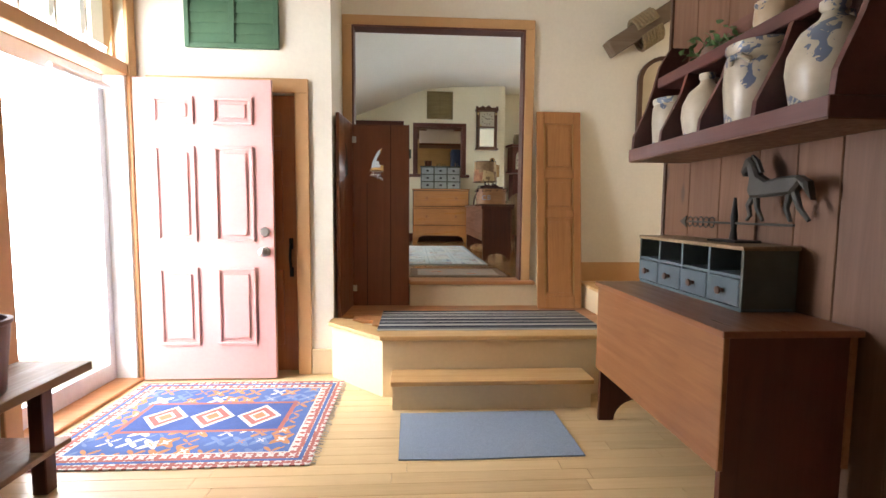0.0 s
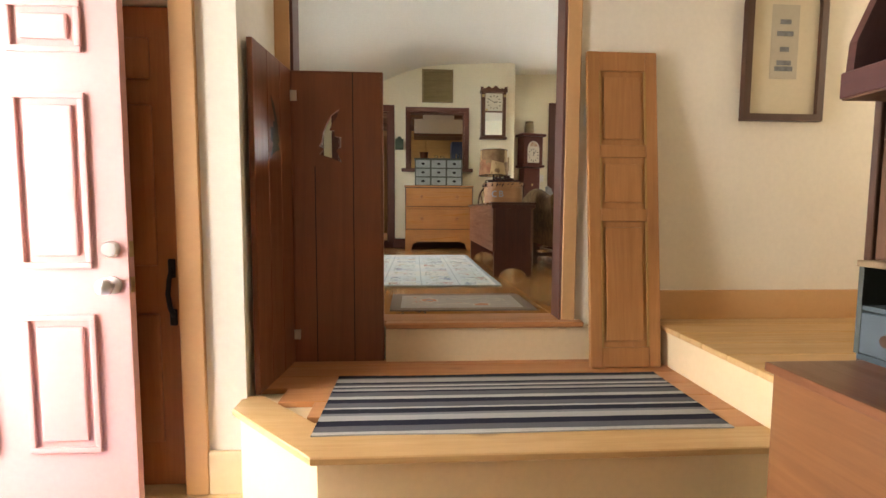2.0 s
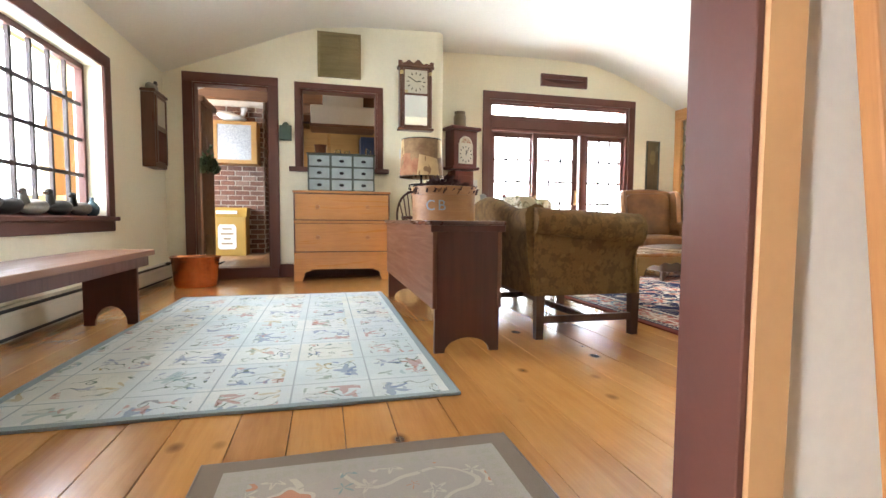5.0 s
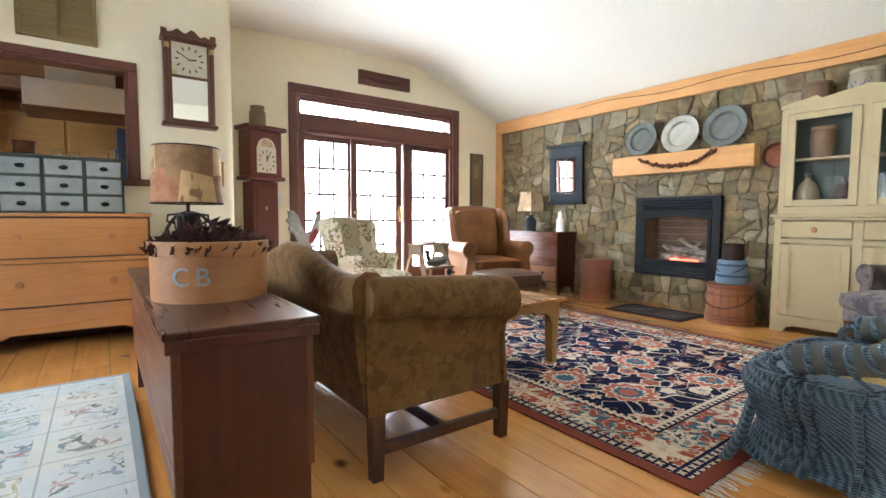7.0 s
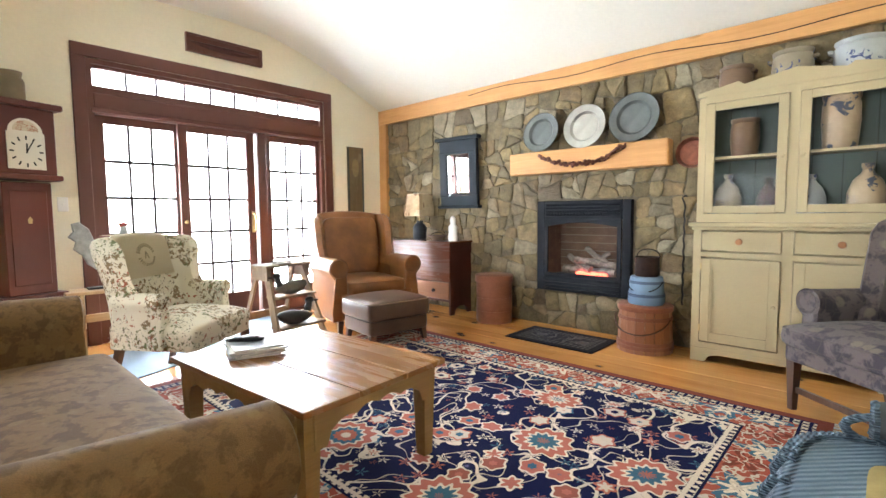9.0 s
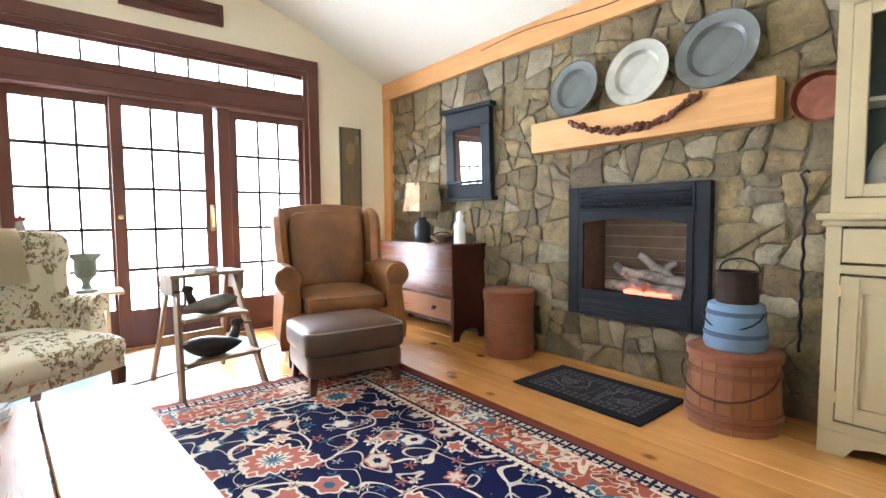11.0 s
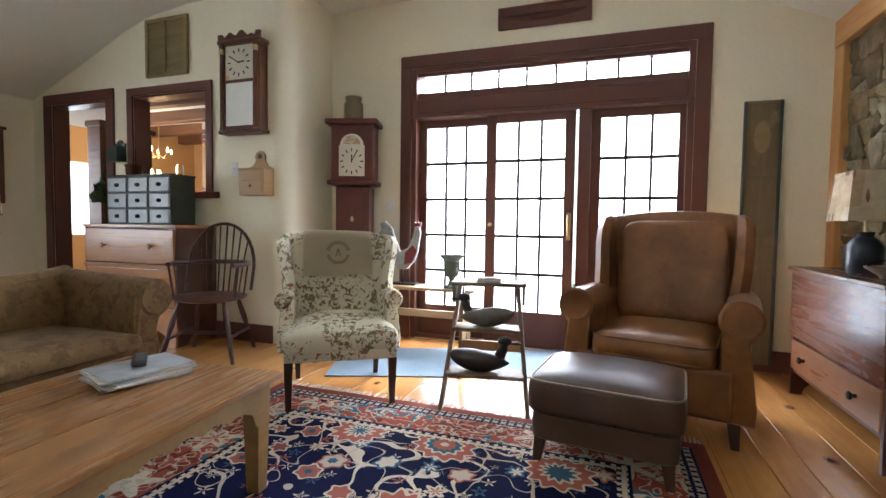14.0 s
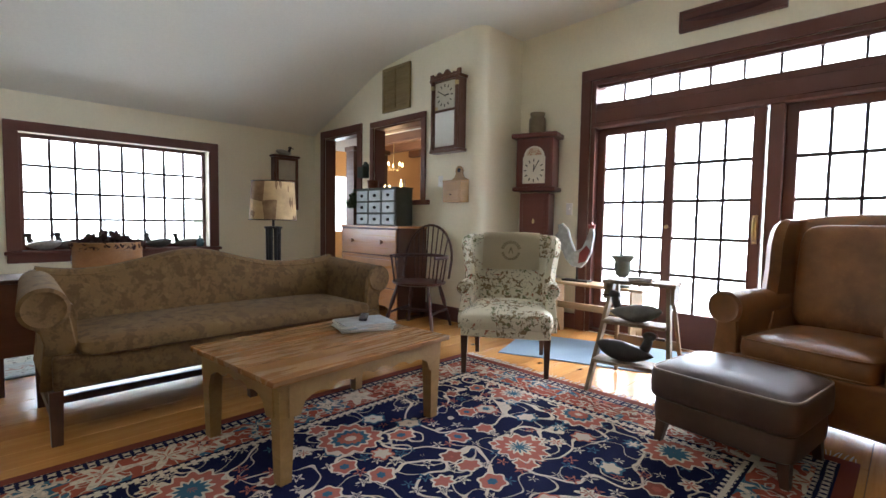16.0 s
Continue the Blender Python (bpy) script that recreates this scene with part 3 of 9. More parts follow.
def split_block(poly, rs, out):
    """Cut a block into roughly squared stones with slanting joints."""
    ys, zs = [p[0] for p in poly], [p[1] for p in poly]
    w, h = max(ys) - min(ys), max(zs) - min(zs)
    if w * h < 0.030 or (w * h < 0.075 and max(w, h) < 0.36 and rs.random() < 0.42):
        out.append(poly)
        return
    upright = w > h * rs.uniform(0.85, 1.5)
    k, tilt = rs.uniform(0.34, 0.66), rs.gauss(0, 0.27)
    py, pz = min(ys) + w * (k if upright else 0.5), min(zs) + h * (0.5 if upright else k)
    n = (math.cos(tilt), math.sin(tilt)) if upright else (math.sin(tilt), math.cos(tilt))
    for s in (1, -1):
        half = clip_poly(poly, py, pz, s * n[0], s * n[1])
        if len(half) > 2:
            split_block(half, rs, out)


def stones(parent, y0, y1, z0, z1, hole, seed):
    rs = random.Random(seed)
    hy0, hy1, hz0, hz1 = hole
    polys = []
    for a, b, c, d in ((y0, hy0, z0, hz1), (y0, hy1, hz1, z1), (hy1, y1, hz0, z1), (hy0, y1, z0, hz0)):
        split_block([(a, c), (b, c), (b, d), (a, d)], rs, polys)
    for raw in polys:
        # knock the corners off
        poly = []
        for i, (a, b) in enumerate(raw):
            for q in (raw[i - 1], raw[(i + 1) % len(raw)]):
                d = math.hypot(q[0] - a, q[1] - b) or 1
                k = min(0.25, rs.uniform(0.008, 0.04) / d)
                poly.append((a + (q[0] - a) * k, b + (q[1] - b) * k))
            q = raw[(i + 1) % len(raw)]
            if math.hypot(q[0] - a, q[1] - b) > 0.09:
                e = rs.uniform(0.35, 0.65)
                poly.append((a + (q[0] - a) * e + rs.uniform(-0.009, 0.009), b + (q[1] - b) * e + rs.uniform(-0.009, 0.009)))
        cy, cz = sum(p[0] for p in poly) / len(poly), sum(p[1] for p in poly) / len(poly)
        if max(math.hypot(y - cy, z - cz) for y, z in poly) < 0.035:
            continue
        bm = B()
        depth = rs.uniform(0.006, 0.026)
        rings = []
        jit = [(rs.uniform(-0.004, 0.004), rs.uniform(-0.004, 0.004)) for _ in poly]
        for shrink, x in ((0.002, 0.0), (0.0035, -depth * 0.75), (0.012, -depth)):
            ring = []
            for (yy, zz), (ja, jb) in zip(poly, jit):
                d = math.hypot(yy - cy, zz - cz) or 1
                k = max(0.15, 1 - shrink * 1.3 / d)
                ring.append(bm.verts.new((X_E + x + (rs.uniform(-0.006, 0.006) if x else 0), cy + (yy - cy) * k + ja, cz + (zz - cz) * k + jb)))
            rings.append(ring)
        n = len(poly)
        for lo, hi in zip(rings, rings[1:]):
            for k in range(n):
                bm.faces.new((lo[k], lo[(k + 1) % n], hi[(k + 1) % n], hi[k]))
        mid = bm.verts.new((X_E - depth - rs.uniform(0.0, 0.012), cy + rs.uniform(-0.02, 0.02), cz + rs.uniform(-0.02, 0.02)))
        for k in range(n):
            bm.faces.new((rings[-1][k], rings[-1][(k + 1) % n], mid))
        part("stone", bm, M_STONE, parent, smooth=True)


stones(bpy.data.objects["wall_east"], 4.2, Y_B - 0.135, F, 2.815, (6.105, 7.04, 0.93, 1.80), 11)

# ---- fabrics, leathers and carpets ----
def petals(m, vec, scale, n, depth=0.35, rnd=0.6, squash=1.0):
    """Distance from scattered flower centres, drawn in and out n times round; also each flower's chance."""
    v = m.node("ShaderNodeTexVoronoi", Vector=vec, Scale=scale, Randomness=rnd)
    sub = m.node("ShaderNodeVectorMath")
    sub.operation = "SUBTRACT"
    m.plug(sub.inputs[0], vec)
    m.plug(sub.inputs[1], v.outputs["Position"])
    s = m.sep(sub.outputs[0])
    ang = m.math("ARCTAN2", s[1], s[0])
    wave = m.math("COSINE", m.math("MULTIPLY", ang, float(n)))
    d = m.math("MULTIPLY", m.math("DIVIDE", v.outputs["Distance"], scale), m.math("ADD", m.math("MULTIPLY", wave, depth), 1.0))
    chance = m.sep(v.outputs["Color"])[0]
    return d, chance


def less(m, a, b):
    return m.math("LESS_THAN", a, b)


def band(m, v, a, b):
    return m.math("MULTIPLY", m.math("GREATER_THAN", v, a), m.math("LESS_THAN", v, b))


def carpet(name, hx, hy, field, motif, border, accent, line, wide, navy_border=True):
    """A knotted carpet of half sizes hx, hy: field of flowers and vines, guard stripes, wide border."""
    m = Mat(name, 0.95, spec=0.1)
    v = m.co()
    wob = m.noise(v, 3.0, 2)
    s = m.sep(v)
    ex = m.math("SUBTRACT", hx, m.math("ABSOLUTE", s[0]))
    ey = m.math("SUBTRACT", hy, m.math("ABSOLUTE", s[1]))
    e = m.math("MINIMUM", ex, ey)
    flat = m.node("ShaderNodeCombineXYZ", X=s[0], Y=s[1], Z=0.0).outputs[0]
    warpn = m.node("ShaderNodeTexNoise", Vector=flat, Scale=2.3, Detail=2.0)
    wv = m.node("ShaderNodeVectorMath")
    wv.operation = "SCALE"
    wv.inputs[3].default_value = 0.10
    m.plug(wv.inputs[0], warpn.outputs["Color"])
    add = m.node("ShaderNodeVectorMath")
    m.plug(add.inputs[0], flat)
    m.plug(add.inputs[1], wv.outputs[0])
    p = add.outputs[0]
    # vines
    ring = m.math("ABSOLUTE", m.math("SUBTRACT", m.noise(p, 3.6, 1.0, 0.4), 0.5))
    col = m.mix(less(m, ring, 0.012), field, line)
    ring2 = m.math("ABSOLUTE", m.math("SUBTRACT", m.noise(p, 8.0, 0.0), 0.46))
    col = m.mix(less(m, ring2, 0.013), col, shade(line, 0.8))
    # small leaves and rosettes
    d, ch = petals(m, p, 11.0, 5, 0.45, 0.9)
    col = m.mix(less(m, d, 0.019), col, m.ramp(ch, [(0.0, line), (0.45, motif), (0.7, accent), (0.9, shade(line, 0.8))], "CONSTANT"))
    col = m.mix(less(m, d, 0.011), col, field)
    d, ch = petals(m, p, 5.6, 6, 0.11, 0.8)
    col = m.mix(less(m, d, 0.058), col, m.ramp(ch, [(0.0, line), (0.4, motif), (0.65, accent), (0.85, line)], "CONSTANT"))
    col = m.mix(less(m, d, 0.048), col, m.ramp(ch, [(0.0, motif), (0.4, shade(line, 0.85)), (0.65, line), (0.85, shade(motif, 0.7))], "CONSTANT"))
    col = m.mix(less(m, d, 0.02), col, m.ramp(ch, [(0.0, accent), (0.5, field), (0.75, motif)], "CONSTANT"))
    # large palmettes
    d, ch = petals(m, p, 1.75, 12, 0.09, 0.5)
    for r, c in ((0.15, line), (0.138, motif), (0.10, line), (0.086, accent), (0.06, motif), (0.028, line)):
        col = m.mix(less(m, d, r), col, c)
    # wide border
    b = border
    d, ch = petals(m, flat, 5.0, 6, 0.35, 0.35)
    b = m.mix(less(m, d, 0.088), b, m.ramp(ch, [(0.0, accent), (0.4, line), (0.7, shade(border, 0.55))], "CONSTANT"))
    b = m.mix(less(m, d, 0.05), b, m.ramp(ch, [(0.0, line), (0.5, motif)], "CONSTANT"))
    b = m.mix(less(m, d, 0.02), b, field)
    dash = m.math("ABSOLUTE", m.math("SUBTRACT", m.noise(flat, 17, 1.0), 0.5))
    b = m.mix(less(m, dash, 0.03), b, shade(line, 0.8))
    col = m.mix(less(m, e, wide), col, b)
    # guard stripes: pale with small dark dots, and dark lines
    dd, ch = petals(m, flat, 24.0, 4, 0.3, 0.1)
    guard = m.mix(less(m, dd, 0.012), line, field)
    col = m.mix(band(m, e, wide, wide + 0.045), col, guard)
    col = m.mix(band(m, e, wide - 0.012, wide), col, shade(field, 0.8))
    outer = m.mix(less(m, dd, 0.014), field, shade(line, 0.75))
    col = m.mix(band(m, e, 0.06, 0.13), col, outer)
    col = m.mix(less(m, e, 0.06), col, shade(border, 0.55))
    fade = m.noise(v, 1.1, 4, 0.7)
    col = m.mix(0.3, col, m.mix(1.0, col, m.ramp(fade, [(0.3, (0.6, 0.6, 0.6)), (0.7, (1.35, 1.3, 1.25))]), "MULTIPLY"))
    fluff = m.noise(m.co((420, 260, 1)), 1.0, 2)
    col = m.mix(0.22, col, m.mix(1.0, col, m.ramp(fluff, [(0.3, (0.5, 0.5, 0.5)), (0.7, (1.5, 1.5, 1.5))]), "MULTIPLY"))
    m.color(col)
    m.bump(fluff, 0.5, 0.004)
    return m.done()


def brocade(name, base, second, third, scale=9.0, rough=0.85, fill=0.55, sheen=0.04):
    """Woven upholstery with blurred flowers."""
    m = Mat(name, rough, spec=0.25)
    v = m.co()
    wv = m.node("ShaderNodeVectorMath")
    wv.operation = "SCALE"
    wv.inputs[3].default_value = 0.08
    m.plug(wv.inputs[0], m.node("ShaderNodeTexNoise", Vector=v, Scale=6.0, Detail=3.0).outputs["Color"])
    add = m.node("ShaderNodeVectorMath")
    m.plug(add.inputs[0], v)
    m.plug(add.inputs[1], wv.outputs[0])
    p = add.outputs[0]
    n1 = m.noise(p, scale, 4, 0.65)
    n2 = m.noise(p, scale * 2.6, 3, 0.6)
    cell = m.vor(p, scale * 0.9, "F1", "Distance")
    edge = m.vor(p, scale * 1.6, "DISTANCE_TO_EDGE")
    col = m.mix(m.ramp(n1, [(fill - 0.06, (0, 0, 0)), (fill + 0.02, (1, 1, 1))]), base, second)
    col = m.mix(m.ramp(cell, [(0.18, (0.8,) * 3), (0.26, (0, 0, 0))]), col, third)
    col = m.mix(m.ramp(n2, [(0.58, (0, 0, 0)), (0.66, (0.7,) * 3)]), col, second)
    col = m.mix(m.ramp(edge, [(0.0, (0.35,) * 3), (0.05, (0, 0, 0))]), col, shade(third, 0.7))
    weave = m.noise(m.co((500, 500, 500)), 1.0, 1)
    col = m.mix(0.2, col, m.mix(1.0, col, m.ramp(weave, [(0.3, (0.55,) * 3), (0.7, (1.45,) * 3)]), "MULTIPLY"))
    m.color(col)
    m.bump(weave, 0.25, 0.002)
    m.set("Sheen Weight", sheen)
    return m.done()


def toile(name, base, inks, scale=8.0):
    """Pale cotton printed with scattered sprigs."""
    m = Mat(name, 0.85, spec=0.2)
    v = m.co()
    col = m.ramp(m.noise(v, 2.0, 3), [(0.3, shade(base, 0.93)), (0.7, base)])
    for i, (ink, th, sc) in enumerate(inks):
        mask = m.noise(m.co((1, 1, 1), (0, 0, 0), (3.7 * i, 1.3 * i, 0.5)), scale * 0.55, 1.0)
        fine = m.noise(m.co((1, 1, 1), (0, 0, 0), (1.7 * i, 5.3 * i, 0.9)), scale * sc, 3, 0.7)
        k = m.math("MULTIPLY", m.math("GREATER_THAN", mask, 0.52), m.math("GREATER_THAN", fine, th))
        col = m.mix(m.math("MULTIPLY", k, 0.9), col, ink)
    weave = m.noise(m.co((600, 600, 600)), 1.0, 1)
    m.color(col)
    m.bump(weave, 0.15, 0.002)
    return m.done()


def leather(name, dark, light, rough=0.38):
    m = Mat(name, rough, spec=0.5)
    v = m.co()
    big = m.noise(v, 3.2, 5, 0.6)
    wear = m.noise(v, 9.0, 6, 0.7)
    crack = m.vor(v, 95.0, "DISTANCE_TO_EDGE")
    col = m.ramp(big, [(0.3, dark), (0.7, light)])
    col = m.mix(m.ramp(wear, [(0.55, (0, 0, 0)), (0.75, (0.45,) * 3)]), col, shade(light, 1.25))
    m.color(col)
    m.rough(m.ramp(big, [(0.3, (rough * 0.9,) * 3), (0.75, (rough * 1.2,) * 3)]))
    m.bump(m.mix(0.25, crack, big), 0.12, 0.003)
    return m.done()


def stripes(name, colours, width, axis, seed=3):
    """Woven stripes of uneven widths across axis."""
    m = Mat(name, 0.95, spec=0.1)
    v = m.co()
    s = m.sep(v)["xyz".index(axis)]
    f = m.math("FRACT", m.math("DIVIDE", m.math("ADD", s, m.math("MULTIPLY", m.noise(v, 9, 2), 0.006)), width))
    rs = random.Random(seed)
    stops, p, k = [], 0.0, 0
    while p < 0.97 and len(stops) < 30:
        stops.append((p, colours[k % len(colours)]))
        p += rs.choice((0.02, 0.03, 0.045, 0.07))
        k += 1
    col = m.ramp(f, stops, "CONSTANT")
    weave = m.noise(m.co((300, 300, 300)), 1.0, 2)
    m.color(m.mix(0.3, col, m.mix(1.0, col, m.ramp(weave, [(0.3, (0.5,) * 3), (0.7, (1.5,) * 3)]), "MULTIPLY")))
    m.bump(weave, 0.4, 0.003)
    return m.done()


M_SOFA = brocade("olive_brown_brocade", (0.165, 0.094, 0.036), (0.105, 0.057, 0.022), (0.19, 0.115, 0.047), 15.0)
M_TAPESTRY = brocade("mauve_tapestry", (0.13, 0.105, 0.10), (0.055, 0.044, 0.055), (0.20, 0.165, 0.125), 9.0)
M_TOILE = toile("cream_floral_cotton", (0.74, 0.68, 0.53), [((0.20, 0.13, 0.055), 0.53, 3.4), ((0.34, 0.095, 0.05), 0.60, 2.8), ((0.10, 0.075, 0.05), 0.60, 6.0), ((0.12, 0.14, 0.05), 0.575, 3.6)], 9.5)
M_LEATHER = leather("brown_leather", (0.125, 0.046, 0.014), (0.30, 0.125, 0.038), 0.32)
M_OTTO = leather("dark_brown_leather", (0.062, 0.031, 0.019), (0.105, 0.056, 0.035), 0.40)
M_LEG = wood("dark_leg_wood", (0.045, 0.018, 0.009), (0.10, 0.042, 0.02), "z", 0.4)
M_TABLE = wood("coffee_table_pine", (0.20, 0.086, 0.027), (0.37, 0.175, 0.057), "y", 0.27, 0.5, coat=0.35)
M_TABLEBASE = wood("ochre_base", (0.24, 0.13, 0.042), (0.36, 0.205, 0.068), "x", 0.5, 0.2)


def spow(v, e):
    return math.copysign(abs(v) ** e, v)


def puff(bm, x0, y0, z0, x1, y1, z1, e=0.28, ez=0.45, n=28, rings=12, dome=0.0):
    """A soft stuffed block: a box with full rounded sides."""
    cx, cy, cz = (x0 + x1) / 2, (y0 + y1) / 2, (z0 + z1) / 2
    ax, ay, az = (x1 - x0) / 2, (y1 - y0) / 2, (z1 - z0) / 2
    rows = []
    for j in range(1, rings):
        f = -math.pi / 2 + math.pi * j / rings
        row = []
        for i in range(n):
            a = 2 * math.pi * i / n
            x = spow(math.cos(f), ez) * spow(math.cos(a), e)
            y = spow(math.cos(f), ez) * spow(math.sin(a), e)
            z = spow(math.sin(f), ez)
            zz = cz + az * z
            if dome and z > 0:
                zz += dome * (1 - x * x) * (1 - y * y)
            row.append(bm.verts.new((cx + ax * x, cy + ay * y, zz)))
        rows.append(row)
    lo = bm.verts.new((cx, cy, z0))
    hi = bm.verts.new((cx, cy, z1 + dome))
    for r, s in zip(rows, rows[1:]):
        for i in range(n):
            k = (i + 1) % n
            bm.faces.new((r[i], r[k], s[k], s[i]))
    for i in range(n):
        k = (i + 1) % n
        bm.faces.new((rows[0][k], rows[0][i], lo))
        bm.faces.new((rows[-1][i], rows[-1][k], hi))
    return bm


def leg(bm, x, y, h, a, b, lean=(0, 0)):
    """A square leg tapering from a at the top to b at the foot."""
    v = []
    for z, s, (dx, dy) in ((0, b, lean), (h, a, (0, 0))):
        for sx, sy in ((-1, -1), (1, -1), (1, 1), (-1, 1)):
            v.append(bm.verts.new((x + dx + sx * s / 2, y + dy + sy * s / 2, z)))
    for f in ((3, 2, 1, 0), (4, 5, 6, 7), (0, 1, 5, 4), (1, 2, 6, 5), (2, 3, 7, 6), (3, 0, 4, 7)):
        bm.faces.new([v[k] for k in f])
    return bm


def loft(bm, sections, closed=False):
    """Skin over rings of equal count."""
    rings = [[bm.verts.new(p) for p in s] for s in sections]
    for lo, hi in zip(rings, rings[1:]):
        n = len(lo)
        for i in range(n):
            j = (i + 1) % n
            bm.faces.new((lo[i], lo[j], hi[j], hi[i]))
    bm.faces.new(list(reversed(rings[0])))
    bm.faces.new(rings[-1])
    return bm


# ---- camelback sofa ----
sofa = thing("camelback_sofa", (1.185, 5.34, F), "olive-brown brocade camelback sofa with rolled arms on square legs", "sofa")
L, D = 2.0, 0.73
secs = []
for i in range(33):
    t = i / 32
    y = 0.10 + (L - 0.20) * t
    h = 0.705 + 0.12 * math.exp(-((t - 0.43) / 0.21) ** 2) + 0.045 * (abs(t - 0.5) * 2) ** 5
    secs.append([(0.03, y, 0.25), (0.0, y, 0.45), (-0.02, y, h - 0.045), (-0.005, y, h - 0.008), (0.035, y, h + 0.012), (0.08, y, h + 0.006), (0.115, y, h - 0.03), (0.165, y, 0.62), (0.20, y, 0.45), (0.20, y, 0.25)])
part("backrest", loft(B(), secs), M_SOFA, sofa, smooth=True)
part("back_piping", tube(B(), [(0.105, s[6][1], s[6][2] + 0.008) for s in secs], 0.006, 6), M_SOFA, sofa, smooth=True)
part("seat_frame", box(B(), 0.03, 0.10, 0.245, D - 0.02, L - 0.10, 0.405, 0.02, 3), M_SOFA, sofa, smooth=True)
part("seat_cushion", puff(B(), 0.15, 0.185, 0.375, D + 0.02, L - 0.185, 0.485, 0.10, 0.5, 48, 12, 0.02), M_SOFA, sofa, smooth=True)
for side in (0, 1):
    secs = []
    for i in range(17):
        t = i / 16
        x = 0.03 + (D - 0.09) * t
        top = 0.745 - 0.03 * t
        r = 0.075 + 0.02 * t
        cy = 0.105 - 0.025 * t
        ring = [(x, 0.20, 0.25), (x, 0.195, top - 0.16), (x, 0.185, top - 0.09)]
        for k in range(15):
            a = radians(10 + 240 * k / 14)
            ring.append((x, cy + r * math.cos(a), top - r + r * math.sin(a)))
        ring += [(x, 0.085, top - 0.24), (x, 0.095, 0.40), (x, 0.08, 0.25)]
        secs.append([(a, (L - b) if side else b, c) for a, b, c in ring])
    ob = part("arm", loft(B(), secs), M_SOFA, sofa, smooth=True)
    yy, top = ((L - 0.08) if side else 0.08), 0.715
    part("arm_scroll", lathe(B(), [(0.094, -0.01), (0.096, 0.004), (0.080, 0.014), (0.062, 0.006), (0.035, 0.012), (0.012, 0.004), (0.001, 0.006)], m=pose(D - 0.058, yy, top - 0.095, 0, 90, 0), seg=24), M_SOFA, ob, smooth=True)
    face = [(0.055, 0.25), (0.195, 0.25), (0.205, 0.36), (0.19, 0.46), (0.175, 0.56), (0.165, 0.60), (0.05, 0.56), (0.075, 0.46), (0.065, 0.36)]
    part("arm_facing", slab(B(), [((L - u) if side else u, v) for u, v in face], "x", D - 0.07, D - 0.052, 0.006), M_SOFA, ob)
for x, y in ((0.075, 0.11), (D - 0.045, 0.11), (0.075, L - 0.11), (D - 0.045, L - 0.11), (D - 0.045, L / 2), (0.075, L / 2)):
    part("leg", leg(B(), x, y, 0.25, 0.052, 0.042), M_LEG, sofa)
for y in (0.11, L / 2, L - 0.11):
    part("stretcher", box(B(), 0.09, y - 0.012, 0.09, D - 0.06, y + 0.012, 0.13), M_LEG, sofa)
part("stretcher", box(B(), D - 0.36, 0.12, 0.092, D - 0.335, L - 0.12, 0.128), M_LEG, sofa)

# ---- coffee table ----
table = thing("coffee_table", (2.53, 6.44, F), "low pine coffee table with a plank top and scalloped ochre apron", "table", rz=4.5)
for i in range(3):
    w = 0.74 / 3
    x0 = -0.37 + i * w
    part("top_board", box(B(), x0 + 0.002, -0.505, 0.415, x0 + w - 0.002, 0.505, 0.44, 0.005, 2), M_TABLE, table)
for sx in (-1, 1):
    for sy in (-1, 1):
        part("leg", leg(B(), sx * 0.305, sy * 0.43, 0.415, 0.072, 0.048), M_TABLEBASE, table)


def apron(length, depth, n):
    pts = [(-length / 2, depth)]
    pts += [(-length / 2, -0.03), (-length / 2 + 0.05, -0.03)]
    for i in range(n * 8 + 1):
        t = i / (n * 8)
        u = -length / 2 + 0.07 + (length - 0.14) * t
        pts.append((u, 0.02 + 0.03 * math.sin(math.pi * t) + 0.016 * abs(math.sin(math.pi * n * t))))
    pts += [(length / 2 - 0.05, -0.03), (length / 2, -0.03), (length / 2, depth)]
    return pts


for sy in (-1, 1):
    part("apron", slab(B(), [(u, 0.305 + v) for u, v in apron(0.60, 0.11, 4)], "y", sy * 0.462 - 0.009, sy * 0.462 + 0.009), M_TABLEBASE, table)
for sx in (-1, 1):
    part("apron", slab(B(), [(u, 0.305 + v) for u, v in apron(0.85, 0.11, 6)], "x", sx * 0.337 - 0.009, sx * 0.337 + 0.009), M_TABLEBASE, table)
M_PAPER = plain("magazine_paper", (0.55, 0.55, 0.52), 0.5, vary=0.25, scale=14)
for i in range(5):
    mag = thing("magazine", (2.42 + 0.008 * (i % 3), 6.73 - 0.01 * (i % 2), F + 0.441 + 0.0085 * i), "glossy magazine lying in a stack on the coffee table", "magazine", "magazine stack", -20 + 7 * (i % 3))
    part("page_block", box(B(), -0.105, -0.14, 0, 0.105, 0.14, 0.0065), M_WHITE, mag)
    part("cover", box(B(), -0.107, -0.142, 0.0066, 0.107, 0.142, 0.008), M_PAPER if i % 2 else plain("cover_blue", (0.34, 0.37, 0.40), 0.35, vary=0.5, scale=9), mag)
remote = thing("remote_control", (2.40, 6.75, F + 0.484), "black plastic remote control on the magazines", "remote", rz=50)
part("body", puff(B(), -0.024, -0.085, 0, 0.024, 0.085, 0.022, 0.3, 0.6, 20, 8), plain("black_plastic", (0.012, 0.012, 0.014), 0.35), remote, smooth=True)
for i in range(5):
    part("button", box(B(), -0.013, -0.06 + i * 0.024, 0.021, 0.013, -0.048 + i * 0.024, 0.0245, 0.001), plain("grey_rubber", (0.12, 0.12, 0.13), 0.7), remote)

